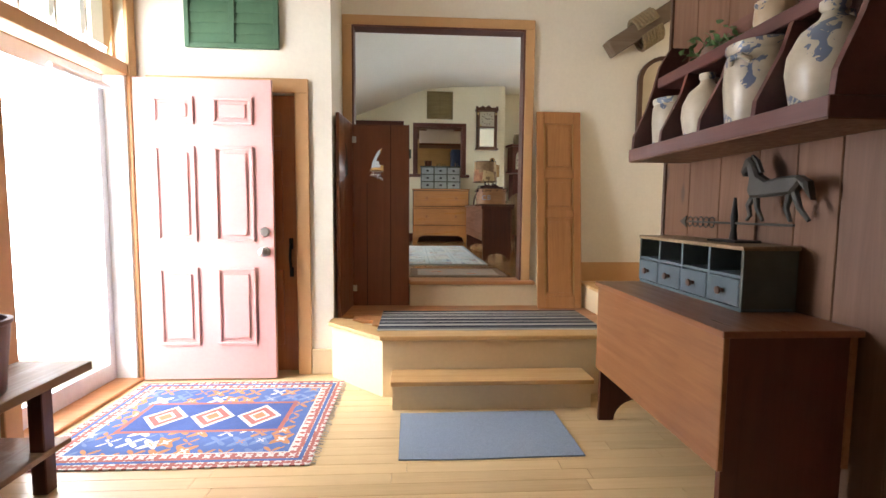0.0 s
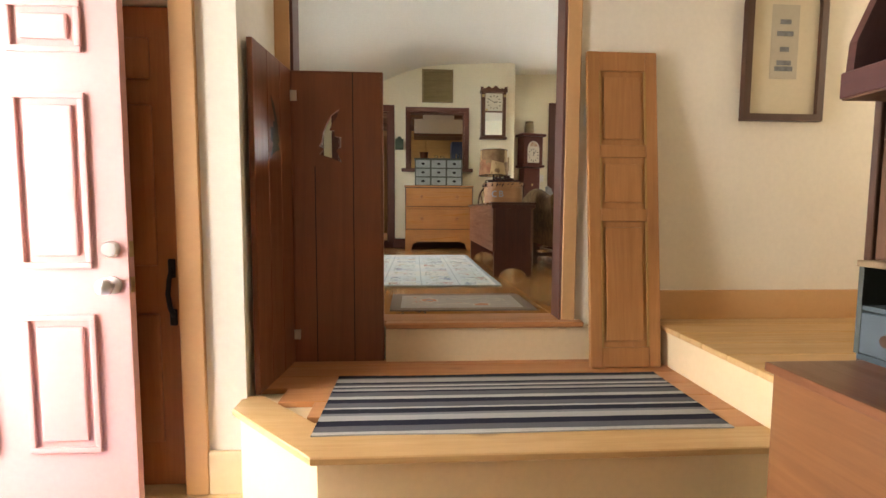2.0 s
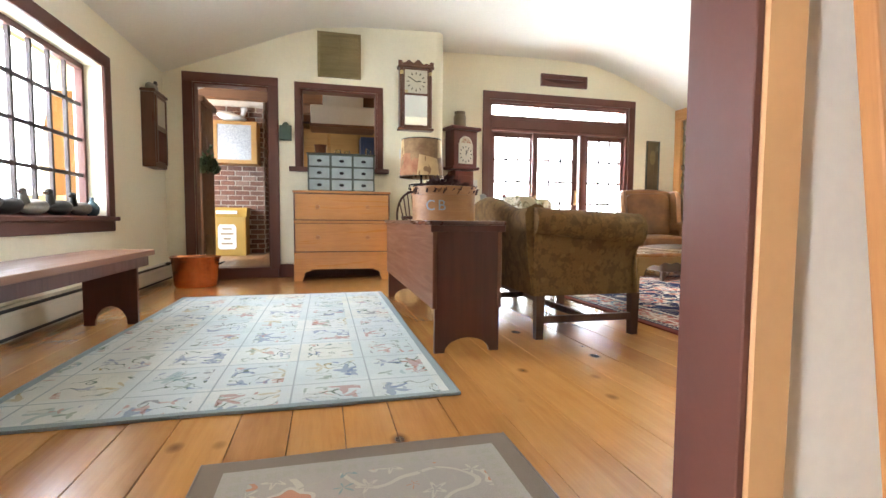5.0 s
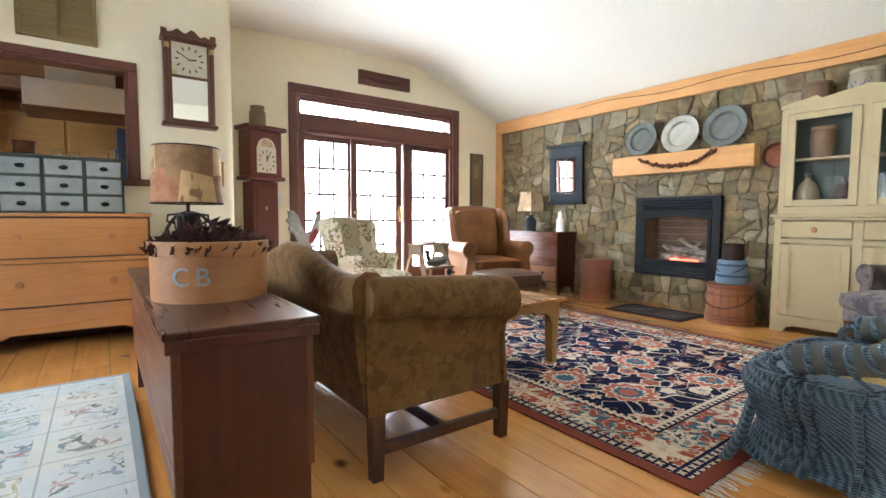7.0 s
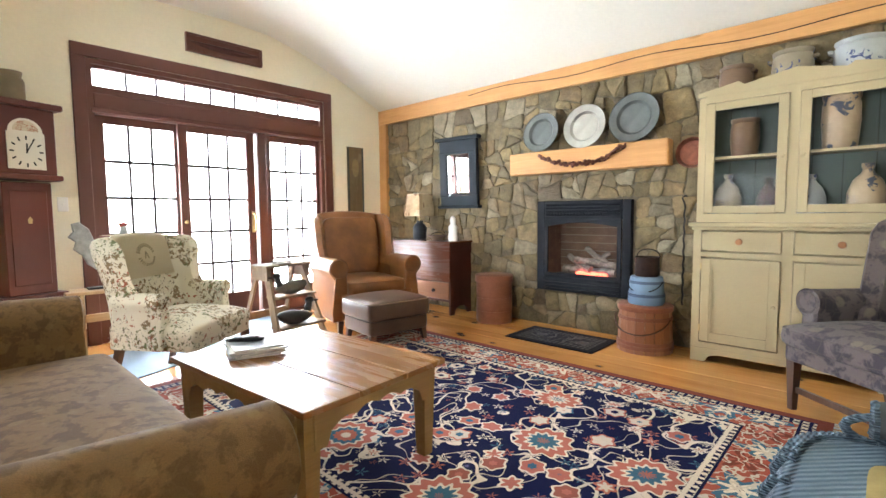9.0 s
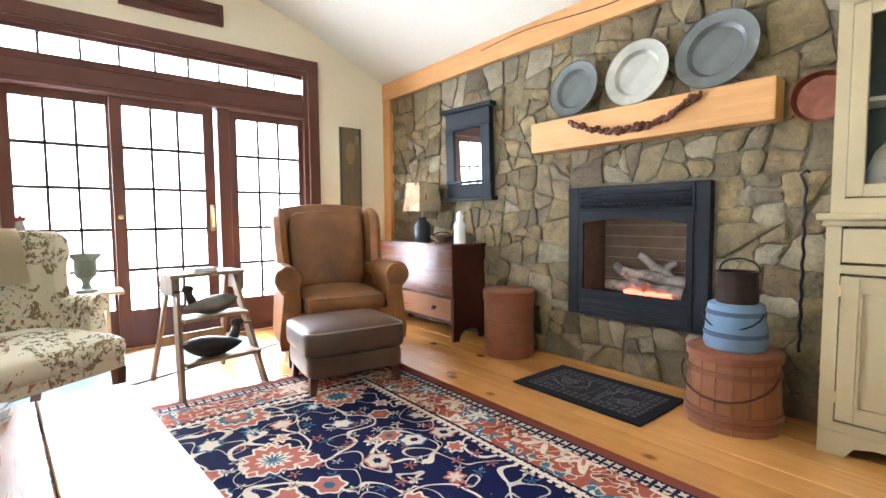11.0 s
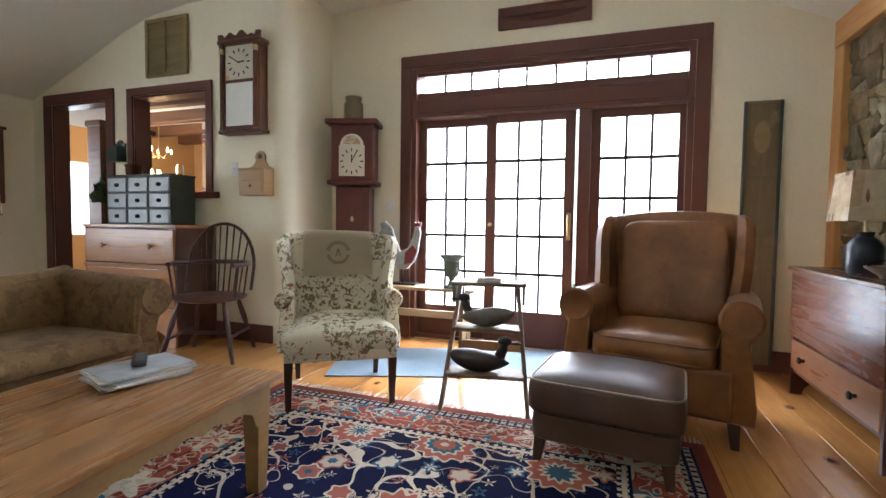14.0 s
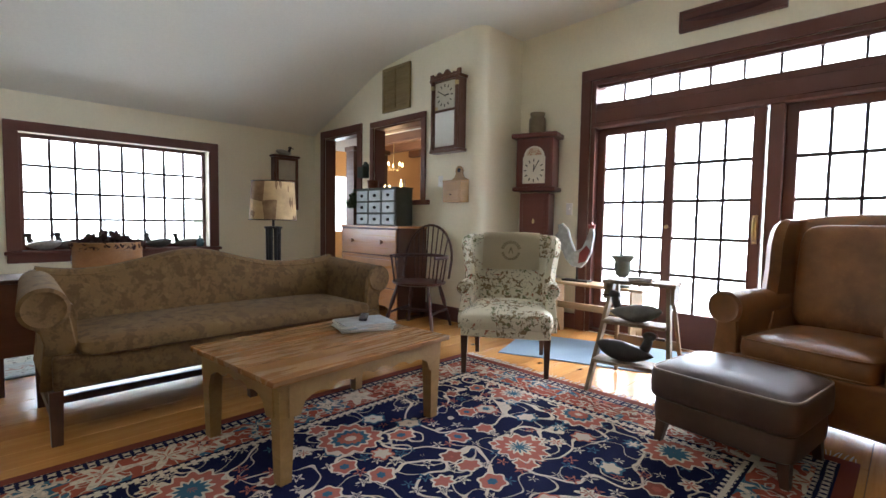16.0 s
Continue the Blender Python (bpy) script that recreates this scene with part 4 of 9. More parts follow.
# ---- carpets ----
NAVY, CORAL, TEAL, IVORY, RED = (0.006, 0.008, 0.047), (0.42, 0.135, 0.095), (0.05, 0.13, 0.20), (0.66, 0.57, 0.45), (0.33, 0.082, 0.052)
rug = thing("oriental_carpet", (3.28, 6.315, F), "large navy and coral oriental carpet with pale fringes", "rug")
bm = B()
nx, ny = 20, 26
g = [[bm.verts.new((-1.17 + 2.34 * i / nx, -1.60 + 3.20 * j / ny, 0.009 + 0.0008 * math.sin(i * 1.7 + j))) for j in range(ny + 1)] for i in range(nx + 1)]
for i in range(nx):
    for j in range(ny):
        bm.faces.new((g[i][j], g[i + 1][j], g[i + 1][j + 1], g[i][j + 1]))
rim = [g[i][0] for i in range(nx + 1)] + [g[nx][j] for j in range(1, ny + 1)] + [g[i][ny] for i in range(nx - 1, -1, -1)] + [g[0][j] for j in range(ny - 1, 0, -1)]
low = [bm.verts.new((v.co.x * 1.001, v.co.y * 1.001, 0.0015)) for v in rim]
for k in range(len(rim)):
    n = (k + 1) % len(rim)
    bm.faces.new((rim[k], rim[n], low[n], low[k]))
part("woven_top", bm, carpet("navy_carpet", 1.17, 1.60, NAVY, CORAL, RED, TEAL, IVORY, 0.34), rug, smooth=True)


def fringe(width, y, sign, seed, length=0.075, n=150):
    rs = random.Random(seed)
    bm = B()
    for i in range(n):
        x = -width / 2 + width * (i + rs.random()) / n
        dx = rs.uniform(-0.02, 0.02)
        ln = length * rs.uniform(0.7, 1.15)
        tube(bm, [(x, y, 0.006), (x + dx * 0.4, y + sign * ln * 0.5, 0.006), (x + dx, y + sign * ln, 0.002)], 0.0028, 4, 0.0015)
    return bm


M_FRINGE = plain("cotton_fringe", (0.55, 0.52, 0.46), 0.9, vary=0.2)
tagged(part("fringe", fringe(2.33, -1.60, -1, 1), M_FRINGE, rug), kind="stuff")
tagged(part("fringe", fringe(2.33, 1.60, 1, 2), M_FRINGE, rug), kind="stuff")


def flat_rug(name, at, hx, hy, material, label, rz=0.0, thick=0.008, ends=0.0):
    ob = thing(name, at, label, "rug", rz=rz)
    rs = random.Random(len(label))
    bm = B()
    n = 14
    rows = []
    for i in range(n + 1):
        row = []
        for j in range(n + 1):
            x, y = -hx + 2 * hx * i / n, -hy + 2 * hy * j / n
            edge = 0.004 * math.sin(7 * x + 3 * y) if i in (0, n) or j in (0, n) else 0
            row.append(bm.verts.new((x + edge, y + edge, thick + rs.uniform(-0.0006, 0.0006))))
        rows.append(row)
    for i in range(n):
        for j in range(n):
            bm.faces.new((rows[i][j], rows[i + 1][j], rows[i + 1][j + 1], rows[i][j + 1]))
    rim = [rows[i][0] for i in range(n + 1)] + [rows[n][j] for j in range(1, n + 1)] + [rows[i][n] for i in range(n - 1, -1, -1)] + [rows[0][j] for j in range(n - 1, 0, -1)]
    low = [bm.verts.new((v.co.x, v.co.y, 0.001)) for v in rim]
    for k in range(len(rim)):
        m = (k + 1) % len(rim)
        bm.faces.new((rim[k], rim[m], low[m], low[k]))
    part("woven_top", bm, material, ob, smooth=True)
    for k in (-1, 1):
        edge = [(k * hx + 0.004 * math.sin(7 * k * hx + 3 * y), y + 0.004 * math.sin(7 * k * hx + 3 * y), thick * 0.62) for y in [-hy + 2 * hy * i / n for i in range(n + 1)]]
        part("edge_binding", tube(B(), edge, thick * 0.6, 6), material, ob, smooth=True)
    if ends:
        for s in (-1, 1):
            tagged(part("fringe", turned(fringe(2 * hy, 0, s, 5 + s, ends, int(60 * hy * 2)), pose(s * hx, 0, 0, 0, 0, -90)), M_FRINGE, ob), kind="stuff")
    return ob


def turned(bm, m):
    bmesh.ops.transform(bm, matrix=m, verts=bm.verts)
    return bm


def hooked(name, hx, hy):
    """Hooked wool rug: pale blocks, each with its own sprig, in a grey-blue frame."""
    m = Mat(name, 0.95, spec=0.1)
    v = m.co()
    s = m.sep(v)
    cell = 0.30
    fx = m.math("FRACT", m.math("DIVIDE", m.math("ADD", s[0], 10.0), cell))
    fy = m.math("FRACT", m.math("DIVIDE", m.math("ADD", s[1], 10.0), cell * 1.1))
    ed = m.math("MINIMUM", m.math("MINIMUM", fx, m.math("SUBTRACT", 1.0, fx)), m.math("MINIMUM", fy, m.math("SUBTRACT", 1.0, fy)))
    flat = m.node("ShaderNodeCombineXYZ", X=s[0], Y=s[1], Z=0.0).outputs[0]
    cellv = m.node("ShaderNodeTexVoronoi", Vector=flat, Scale=3.3, Randomness=0.0)
    tone = m.sep(cellv.outputs["Color"])[0]
    base = m.ramp(tone, [(0.0, (0.62, 0.68, 0.70)), (0.35, (0.72, 0.74, 0.72)), (0.6, (0.58, 0.66, 0.67)), (0.85, (0.70, 0.70, 0.64))], "CONSTANT")
    base = m.mix(0.4, base, m.ramp(m.noise(flat, 6, 4), [(0.3, (0.52, 0.59, 0.61)), (0.7, (0.78, 0.80, 0.78))]))
    wv = m.node("ShaderNodeVectorMath")
    wv.operation = "SCALE"
    wv.inputs[3].default_value = 0.12
    m.plug(wv.inputs[0], m.node("ShaderNodeTexNoise", Vector=flat, Scale=7.0, Detail=3.0).outputs["Color"])
    add = m.node("ShaderNodeVectorMath")
    m.plug(add.inputs[0], flat)
    m.plug(add.inputs[1], wv.outputs[0])
    p = add.outputs[0]
    stem = m.math("ABSOLUTE", m.math("SUBTRACT", m.noise(p, 7.0, 1), 0.5))
    inner = m.math("GREATER_THAN", ed, 0.14)
    col = m.mix(m.math("MULTIPLY", inner, less(m, stem, 0.008)), base, (0.19, 0.24, 0.21))
    for sc, n, r, stops in ((6.5, 5, 0.040, [(0.0, (0.40, 0.12, 0.09)), (0.2, (0.10, 0.16, 0.34)), (0.36, (0.46, 0.35, 0.13)), (0.5, (0.08, 0.08, 0.10)), (0.62, (0.26, 0.40, 0.42)), (0.8, (0.55, 0.58, 0.56))]),
                            (11.0, 3, 0.022, [(0.0, (0.16, 0.24, 0.17)), (0.3, (0.48, 0.20, 0.15)), (0.5, (0.12, 0.18, 0.36)), (0.66, (0.55, 0.58, 0.56))])):
        d, ch = petals(m, p, sc, n, 0.5, 0.9)
        col = m.mix(m.math("MULTIPLY", m.math("MULTIPLY", inner, less(m, d, r)), 0.55), col, m.ramp(ch, stops, "CONSTANT"))
    col = m.mix(less(m, ed, 0.012), col, (0.40, 0.46, 0.48))
    e = m.math("MINIMUM", m.math("SUBTRACT", hx, m.math("ABSOLUTE", s[0])), m.math("SUBTRACT", hy, m.math("ABSOLUTE", s[1])))
    col = m.mix(less(m, e, 0.03), col, (0.33, 0.39, 0.42))
    loops = m.noise(m.co((240, 240, 1)), 1.0, 2)
    m.color(m.mix(0.3, col, m.mix(1.0, col, m.ramp(loops, [(0.3, (0.6,) * 3), (0.7, (1.4,) * 3)]), "MULTIPLY")))
    m.bump(loops, 0.6, 0.005)
    return m.done()


flat_rug("hooked_rug", (-0.235, 6.03, F), 0.82, 1.31, hooked("hooked_wool", 0.82, 1.31), "pale grey-blue hooked wool rug with small flower blocks", thick=0.012)
flat_rug("doorway_mat", (0.20, 4.10, F), 0.43, 0.27, carpet("faded_mat", 0.43, 0.27, (0.50, 0.46, 0.42), (0.60, 0.32, 0.22), (0.52, 0.42, 0.34), (0.32, 0.40, 0.41), (0.64, 0.60, 0.52), 0.05), "small faded multicoloured mat inside the doorway")
flat_rug("hearth_mat", (5.02, 6.56, F), 0.24, 0.40, carpet("hearth_wool", 0.24, 0.40, (0.030, 0.028, 0.036), (0.075, 0.065, 0.075), (0.035, 0.03, 0.038), (0.09, 0.075, 0.06), (0.12, 0.11, 0.11), 0.06), "dark blue-grey hearth mat with a ragged edge")
flat_rug("blue_runner", (3.02, 8.80, F), 0.92, 0.36, plain("blue_grey_weave", (0.20, 0.27, 0.34), 0.95, vary=0.15, scale=160, bump=0.4), "plain blue-grey woven runner before the french doors", 20)

# ---- sitting room: chests, clocks and small pieces ----
def arch_board(length, height, foot, rise, r_at=0.0):
    """Outline of an end board with an arch cut between two feet."""
    half = length / 2
    pts = [(-half, height), (-half, 0), (-half + foot, 0)]
    pts += [(u, v) for u, v in arc(0, 0, half - foot, 180, 0, 12, rise)]
    pts += [(half, 0), (half, height)]
    return pts


def knob(material, parent, at, m=None, r=0.02, depth=0.032):
    bm = B()
    lathe(bm, [(r * 0.5, 0), (r * 0.45, depth * 0.4), (r, depth * 0.65), (r * 0.9, depth * 0.92), (r * 0.2, depth)], m=pose(*at) @ (m or pose(0, 0, 0, 90, 0, 0)), seg=14)
    return part("knob", bm, material, parent, smooth=True)


WEST, SOUTH, EAST = pose(0, 0, 0, 0, -90, 0), pose(0, 0, 0, 90, 0, 0), pose(0, 0, 0, 0, 90, 0)

long_chest = thing("blanket_chest", (0.79, 6.18, F), "long dark red six-board blanket chest with arched feet", "chest")
M_ENDGRAIN = wood("dark_red_end", (0.050, 0.012, 0.008), (0.10, 0.026, 0.014), "z", 0.38)
M_FRONT = wood("worn_red_front", (0.10, 0.032, 0.016), (0.17, 0.062, 0.03), "y", 0.42)
for s in (-1, 1):
    part("end_board", slab(B(), [(u, v) for u, v in arch_board(0.34, 0.645, 0.05, 0.075)], "y", s * 0.88 - 0.012, s * 0.88 + 0.012), M_ENDGRAIN, long_chest)
part("front_board", box(B(), -0.182, -0.895, 0.225, -0.16, 0.895, 0.645, 0.003), M_FRONT, long_chest)
part("back_board", box(B(), 0.16, -0.895, 0.225, 0.182, 0.895, 0.645, 0.003), M_FRONT, long_chest)
part("bottom_board", box(B(), -0.16, -0.868, 0.225, 0.16, 0.868, 0.245), M_FRONT, long_chest)
part("lid", box(B(), -0.20, -0.91, 0.645, 0.20, 0.91, 0.668, 0.006, 2), wood("dark_lid", (0.045, 0.014, 0.010), (0.09, 0.032, 0.02), "y", 0.3), long_chest)
part("batten", box(B(), -0.195, -0.91, 0.612, 0.195, -0.895, 0.645, 0.003), M_ENDGRAIN, long_chest)

cheese = thing("cheese_box", (0.80, 5.84, F + 0.668), "round bentwood cheese box with painted letters, full of dried flowers", "wooden box")
M_BENT = wood("bentwood", (0.30, 0.13, 0.05), (0.46, 0.23, 0.10), "x", 0.45, 0.0)
part("wall", lathe(B(), [(0.19, 0.0), (0.192, 0.19), (0.180, 0.19), (0.178, 0.012), (0.001, 0.012)], seg=36, cap=False), M_BENT, cheese, smooth=True)
part("hoop", lathe(B(), [(0.1925, 0.15), (0.198, 0.152), (0.198, 0.20), (0.186, 0.202), (0.186, 0.19)], seg=36, cap=False), M_BENT, cheese, smooth=True)


def lettering(text, size, material, parent, m, name="lettering", depth=0.0012):
    cu = bpy.data.curves.new(name, "FONT")
    cu.body, cu.size, cu.extrude, cu.align_x, cu.align_y = text, size, depth, "CENTER", "CENTER"
    tmp = bpy.data.objects.new("tmp", cu)
    mesh = bpy.data.meshes.new_from_object(tmp)
    bpy.data.objects.remove(tmp)
    ob = new(name, mesh)
    mesh.materials.append(material)
    ob.parent = parent
    ob.matrix_basis = m
    return ob


M_BLUEINK = plain("pale_blue_paint", (0.30, 0.38, 0.48), 0.7)
for ch, a in (("C", -112), ("B", -92)):
    lettering(ch, 0.085, M_BLUEINK, cheese, pose(0.1935 * math.cos(radians(a - 15)), 0.1935 * math.sin(radians(a - 15)), 0.085, 90, 0, a - 15 + 90))


def dried(seed, r, n, rise, leaf=0.03):
    rs = random.Random(seed)
    bm = B()
    for _ in range(n):
        a, q = rs.uniform(0, 6.283), r * math.sqrt(rs.random())
        x, y, z = q * math.cos(a), q * math.sin(a), rise * rs.random() * (1.15 - q / r)
        lean = (math.cos(a) * 0.5 + rs.uniform(-0.4, 0.4), math.sin(a) * 0.5 + rs.uniform(-0.4, 0.4), rs.uniform(0.3, 1))
        d = Vector(lean).normalized()
        side = d.orthogonal().normalized() * leaf * rs.uniform(0.3, 0.6)
        p = Vector((x, y, z))
        tip = p + d * leaf * rs.uniform(0.8, 1.6)
        mid = (p + tip) / 2 + d.cross(side).normalized() * leaf * 0.25
        v = [bm.verts.new(c) for c in (p, mid - side, tip, mid + side)]
        bm.faces.new(v[:3])
        bm.faces.new((v[0], v[2], v[3]))
    return bm


M_DRIED = plain("dried_flowers", (0.075, 0.035, 0.035), 0.9, vary=0.5, scale=40)
tagged(part("potpourri", dried(3, 0.185, 900, 0.10, 0.035), M_DRIED, cheese, "brown-purple dried flower heads", loc=(0, 0, 0.15)), kind="stuff")


def shade_print(name, base, second, third):
    m = Mat(name, 0.8)
    s = m.sep(m.co())
    n = m.noise(m.co(), 14, 4)
    blocks = m.vor(m.co((6, 6, 5)), 1.0, "F1", "Color", 0.3)
    tone = m.sep(blocks)[0]
    col = m.ramp(tone, [(0.0, base), (0.4, second), (0.65, base), (0.85, third)], "CONSTANT")
    d, ch = petals(m, m.co(), 9.0, 5, 0.4, 0.8)
    col = m.mix(less(m, d, 0.03), col, third)
    m.color(m.mix(0.35, col, m.ramp(n, [(0.3, shade(third, 0.8)), (0.7, base)])))
    m.set("Transmission Weight", 0.0)
    return m.done()


lamp = thing("table_lamp", (0.88, 6.94, F + 0.668), "candle-mould table lamp with a printed drum shade", "lamp")
part("base", lathe(B(), [(0.075, 0), (0.075, 0.012), (0.06, 0.016), (0.06, 0.02)], seg=20), M_BLACK, lamp, smooth=True)
for i in range(6):
    a = i * math.pi / 3
    part("tube", lathe(B(), [(0.014, 0.02), (0.017, 0.29)], at=(0.043 * math.cos(a), 0.043 * math.sin(a), 0), seg=10), M_BLACK, lamp, smooth=True)
part("top_plate", lathe(B(), [(0.07, 0.29), (0.07, 0.305), (0.01, 0.31), (0.008, 0.60)], seg=20), M_BLACK, lamp, smooth=True)
for s in (-1, 1):
    part("handle", tube(B(), [(s * 0.06, 0, 0.30), (s * 0.10, 0, 0.295), (s * 0.105, 0, 0.26), (s * 0.07, 0, 0.25)], 0.006), M_BLACK, lamp, smooth=True)
part("shade", lathe(B(), [(0.182, 0.36), (0.165, 0.665), (0.161, 0.665), (0.178, 0.36)], seg=32, cap=False), shade_print("printed_shade", (0.58, 0.40, 0.20), (0.30, 0.09, 0.045), (0.17, 0.085, 0.04)), lamp, smooth=True)
for z, r in ((0.36, 0.183), (0.665, 0.166)):
    part("shade_rim", lathe(B(), [(r, -0.004), (r + 0.002, 0), (r, 0.004)], at=(0, 0, z), seg=32, cap=False), M_BLACK, lamp)
part("spider", box(B(), -0.148, -0.003, 0.655, 0.148, 0.003, 0.66), M_BLACK, lamp)

# dresser
dresser = thing("dresser", (0.28, 8.515, F), "honey pine dresser with two deep drawers and wooden knobs", "dresser")
M_DRAWER = wood("dresser_front", (0.36, 0.145, 0.045), (0.53, 0.245, 0.08), "x", 0.30, 0.35, coat=0.8)
M_DSIDE = wood("dresser_side", (0.075, 0.026, 0.014), (0.13, 0.048, 0.025), "z", 0.42)
for s in (-1, 1):
    part("side_panel", box(B(), s * 0.505 - 0.010, -0.198, 0.16, s * 0.505 + 0.010, 0.205, 0.955), M_DSIDE, dresser)
part("top", box(B(), -0.525, -0.212, 0.955, 0.525, 0.208, 0.978, 0.005, 2), M_DRAWER, dresser)
part("carcass", box(B(), -0.495, -0.190, 0.17, 0.495, 0.20, 0.954), M_DSIDE, dresser)
part("drawer", box(B(), -0.50, -0.212, 0.665, 0.50, -0.190, 0.94, 0.006, 2), M_DRAWER, dresser)
part("drawer", box(B(), -0.50, -0.206, 0.32, 0.50, -0.190, 0.62, 0.006, 2), M_DRAWER, dresser)
part("rail", box(B(), -0.515, -0.214, 0.625, 0.515, -0.190, 0.655, 0.004), M_DRAWER, dresser)
skirt = [(-0.515, 0.31), (-0.515, 0), (-0.43, 0), (-0.41, 0.05)] + arc(-0.36, 0.055, 0.05, 180, 90, 4) + [(-0.33, 0.125), (0.33, 0.125)] + arc(0.36, 0.055, 0.05, 90, 0, 4) + [(0.41, 0.05), (0.43, 0), (0.515, 0), (0.515, 0.31)]
part("skirt", slab(B(), skirt, "y", -0.21, -0.190), M_DRAWER, dresser)
for s in (-1, 1):
    part("foot", slab(B(), [(-0.19, 0.16), (-0.19, 0), (-0.10, 0), (-0.05, 0.09), (0.10, 0.09), (0.14, 0), (0.20, 0), (0.20, 0.16)], "x", s * 0.505 - 0.010, s * 0.505 + 0.010), M_DSIDE, dresser)
M_KNOB = wood("turned_knob", (0.28, 0.10, 0.035), (0.42, 0.19, 0.07), "y", 0.35)
for z, y in ((0.805, -0.212), (0.475, -0.206)):
    for x in (-0.265, 0.27):
        knob(M_KNOB, dresser, (x, y, z), SOUTH, 0.024, 0.04)

spice = thing("spice_chest", (0.275, 8.53, F + 0.978), "grey-blue painted spice chest of nine small drawers", "small chest")
M_SPICE = paint("grey_blue_paint", (0.27, 0.305, 0.305), 0.36, 0.25, 6.0, 0.6)
M_SPICED = paint("dark_grey_green", (0.065, 0.075, 0.062), 0.6, 0.3, 6.0)
part("case", box(B(), -0.365, -0.11, 0, 0.365, 0.12, 0.405, 0.004), M_SPICED, spice)
part("top", box(B(), -0.375, -0.125, 0.405, 0.375, 0.125, 0.42, 0.004), M_SPICED, spice)
for i in range(3):
    for j in range(3):
        x, z = -0.24 + 0.24 * i, 0.07 + 0.132 * j
        d = part("drawer", box(B(), x - 0.108, -0.128, z - 0.056, x + 0.108, -0.110, z + 0.056, 0.004), M_SPICE, spice)
        bm = B()
        lathe(bm, [(0.027, 0), (0.026, 0.006), (0.014, 0.014), (0.002, 0.016)], m=pose(x, -0.128, z, 90, 0, 0), seg=14, sy=0.62)
        part("cup_pull", bm, M_BLACK, d, "dark oval iron pull", True)

copper_pot = thing("copper_pot", (0.05, 8.55, F + 1.398), "small brown copper pot on the spice chest", "pot")
part("body", lathe(B(), [(0.05, 0), (0.062, 0.02), (0.066, 0.085), (0.075, 0.10), (0.07, 0.10), (0.06, 0.085), (0.055, 0.02), (0.001, 0.015)], seg=24, cap=False), plain("brown_copper", (0.14, 0.055, 0.028), 0.35, 0.8, vary=0.3), copper_pot, smooth=True)
M_JARGLASS = glass("jar_glass", (0.9, 0.95, 0.95), 0.05)
for x, h in ((0.24, 0.06), (0.34, 0.05), (0.58, 0.085)):
    j = thing("glass_jar", (x, 8.55, F + 1.398), "small clear glass jar on the spice chest", "jar", "jars on the spice chest")
    part("body", lathe(B(), [(0.03, 0), (0.034, h * 0.3), (0.033, h * 0.8), (0.026, h), (0.023, h), (0.029, h * 0.8), (0.029, 0.006), (0.001, 0.005)], seg=18, cap=False), M_JARGLASS, j, smooth=True)


def louvre(name, at, w, h, frame_mat, slat_mat, label, rz=0.0, cols=1, slats=10, mid=False):
    """A louvred panel hung flat, facing -y."""
    ob = thing(name, at, label, "shutter", rz=rz)
    f = 0.032
    for s in (-1, 1):
        part("stile", box(B(), s * (w / 2 - f / 2) - f / 2, -0.018, 0, s * (w / 2 - f / 2) + f / 2, 0.012, h, 0.003), frame_mat, ob)
    part("bottom_rail", box(B(), -w / 2 + f, -0.016, 0, w / 2 - f, 0.011, f, 0.003), frame_mat, ob)
    part("top_rail", box(B(), -w / 2 + f, -0.016, h - f, w / 2 - f, 0.011, h, 0.003), frame_mat, ob)
    spans = [(-w / 2 + f, w / 2 - f)]
    if cols == 2:
        part("mullion", box(B(), -0.018, -0.016, f, 0.018, 0.011, h - f, 0.002), frame_mat, ob)
        spans = [(-w / 2 + f, -0.018), (0.018, w / 2 - f)]
    part("backing", box(B(), -w / 2 + f, 0.008, f, w / 2 - f, 0.0105, h - f), slat_mat, ob)
    for a, b in spans:
        for i in range(slats):
            z = f + (h - 2 * f) * (i + 0.5) / slats
            t = (h - 2 * f) / slats * 0.62
            bm = B()
            slab(bm, [(-0.012, z - t), (-0.008, z - t), (0.008, z + t), (0.004, z + t)], "x", a, b)
            part("slat", bm, slat_mat, ob)
    if mid:
        part("tilt_rod", box(B(), -0.006, -0.024, f, 0.006, -0.014, h - f), frame_mat, ob)
    return ob


M_WORNWOOD = wood("weathered_ochre", (0.19, 0.14, 0.06), (0.33, 0.25, 0.115), "x", 0.7)
louvre("louvre_panel", (0.267, Y_A - 0.014, 2.90), 0.49, 0.508, M_WORNWOOD, M_WORNWOOD, "old ochre-brown louvred shutter hung on the wall", slats=11, mid=True)

# green wall box
pocket = thing("wall_box", (-0.335, Y_A - 0.045, 2.16), "small dark green wooden wall box with a peaked back", "wall box")
M_GREENBOX = paint("dark_green_paint", (0.045, 0.075, 0.055), 0.55, 0.3, 8)
part("back", slab(B(), [(-0.065, 0), (0.065, 0), (0.065, 0.17)] + arc(0, 0.17, 0.035, 0, 180, 8) + [(-0.065, 0.17)], "y", 0.03, 0.045), M_GREENBOX, pocket)
part("box", box(B(), -0.062, -0.045, 0.0, 0.062, 0.03, 0.135, 0.004), M_GREENBOX, pocket)

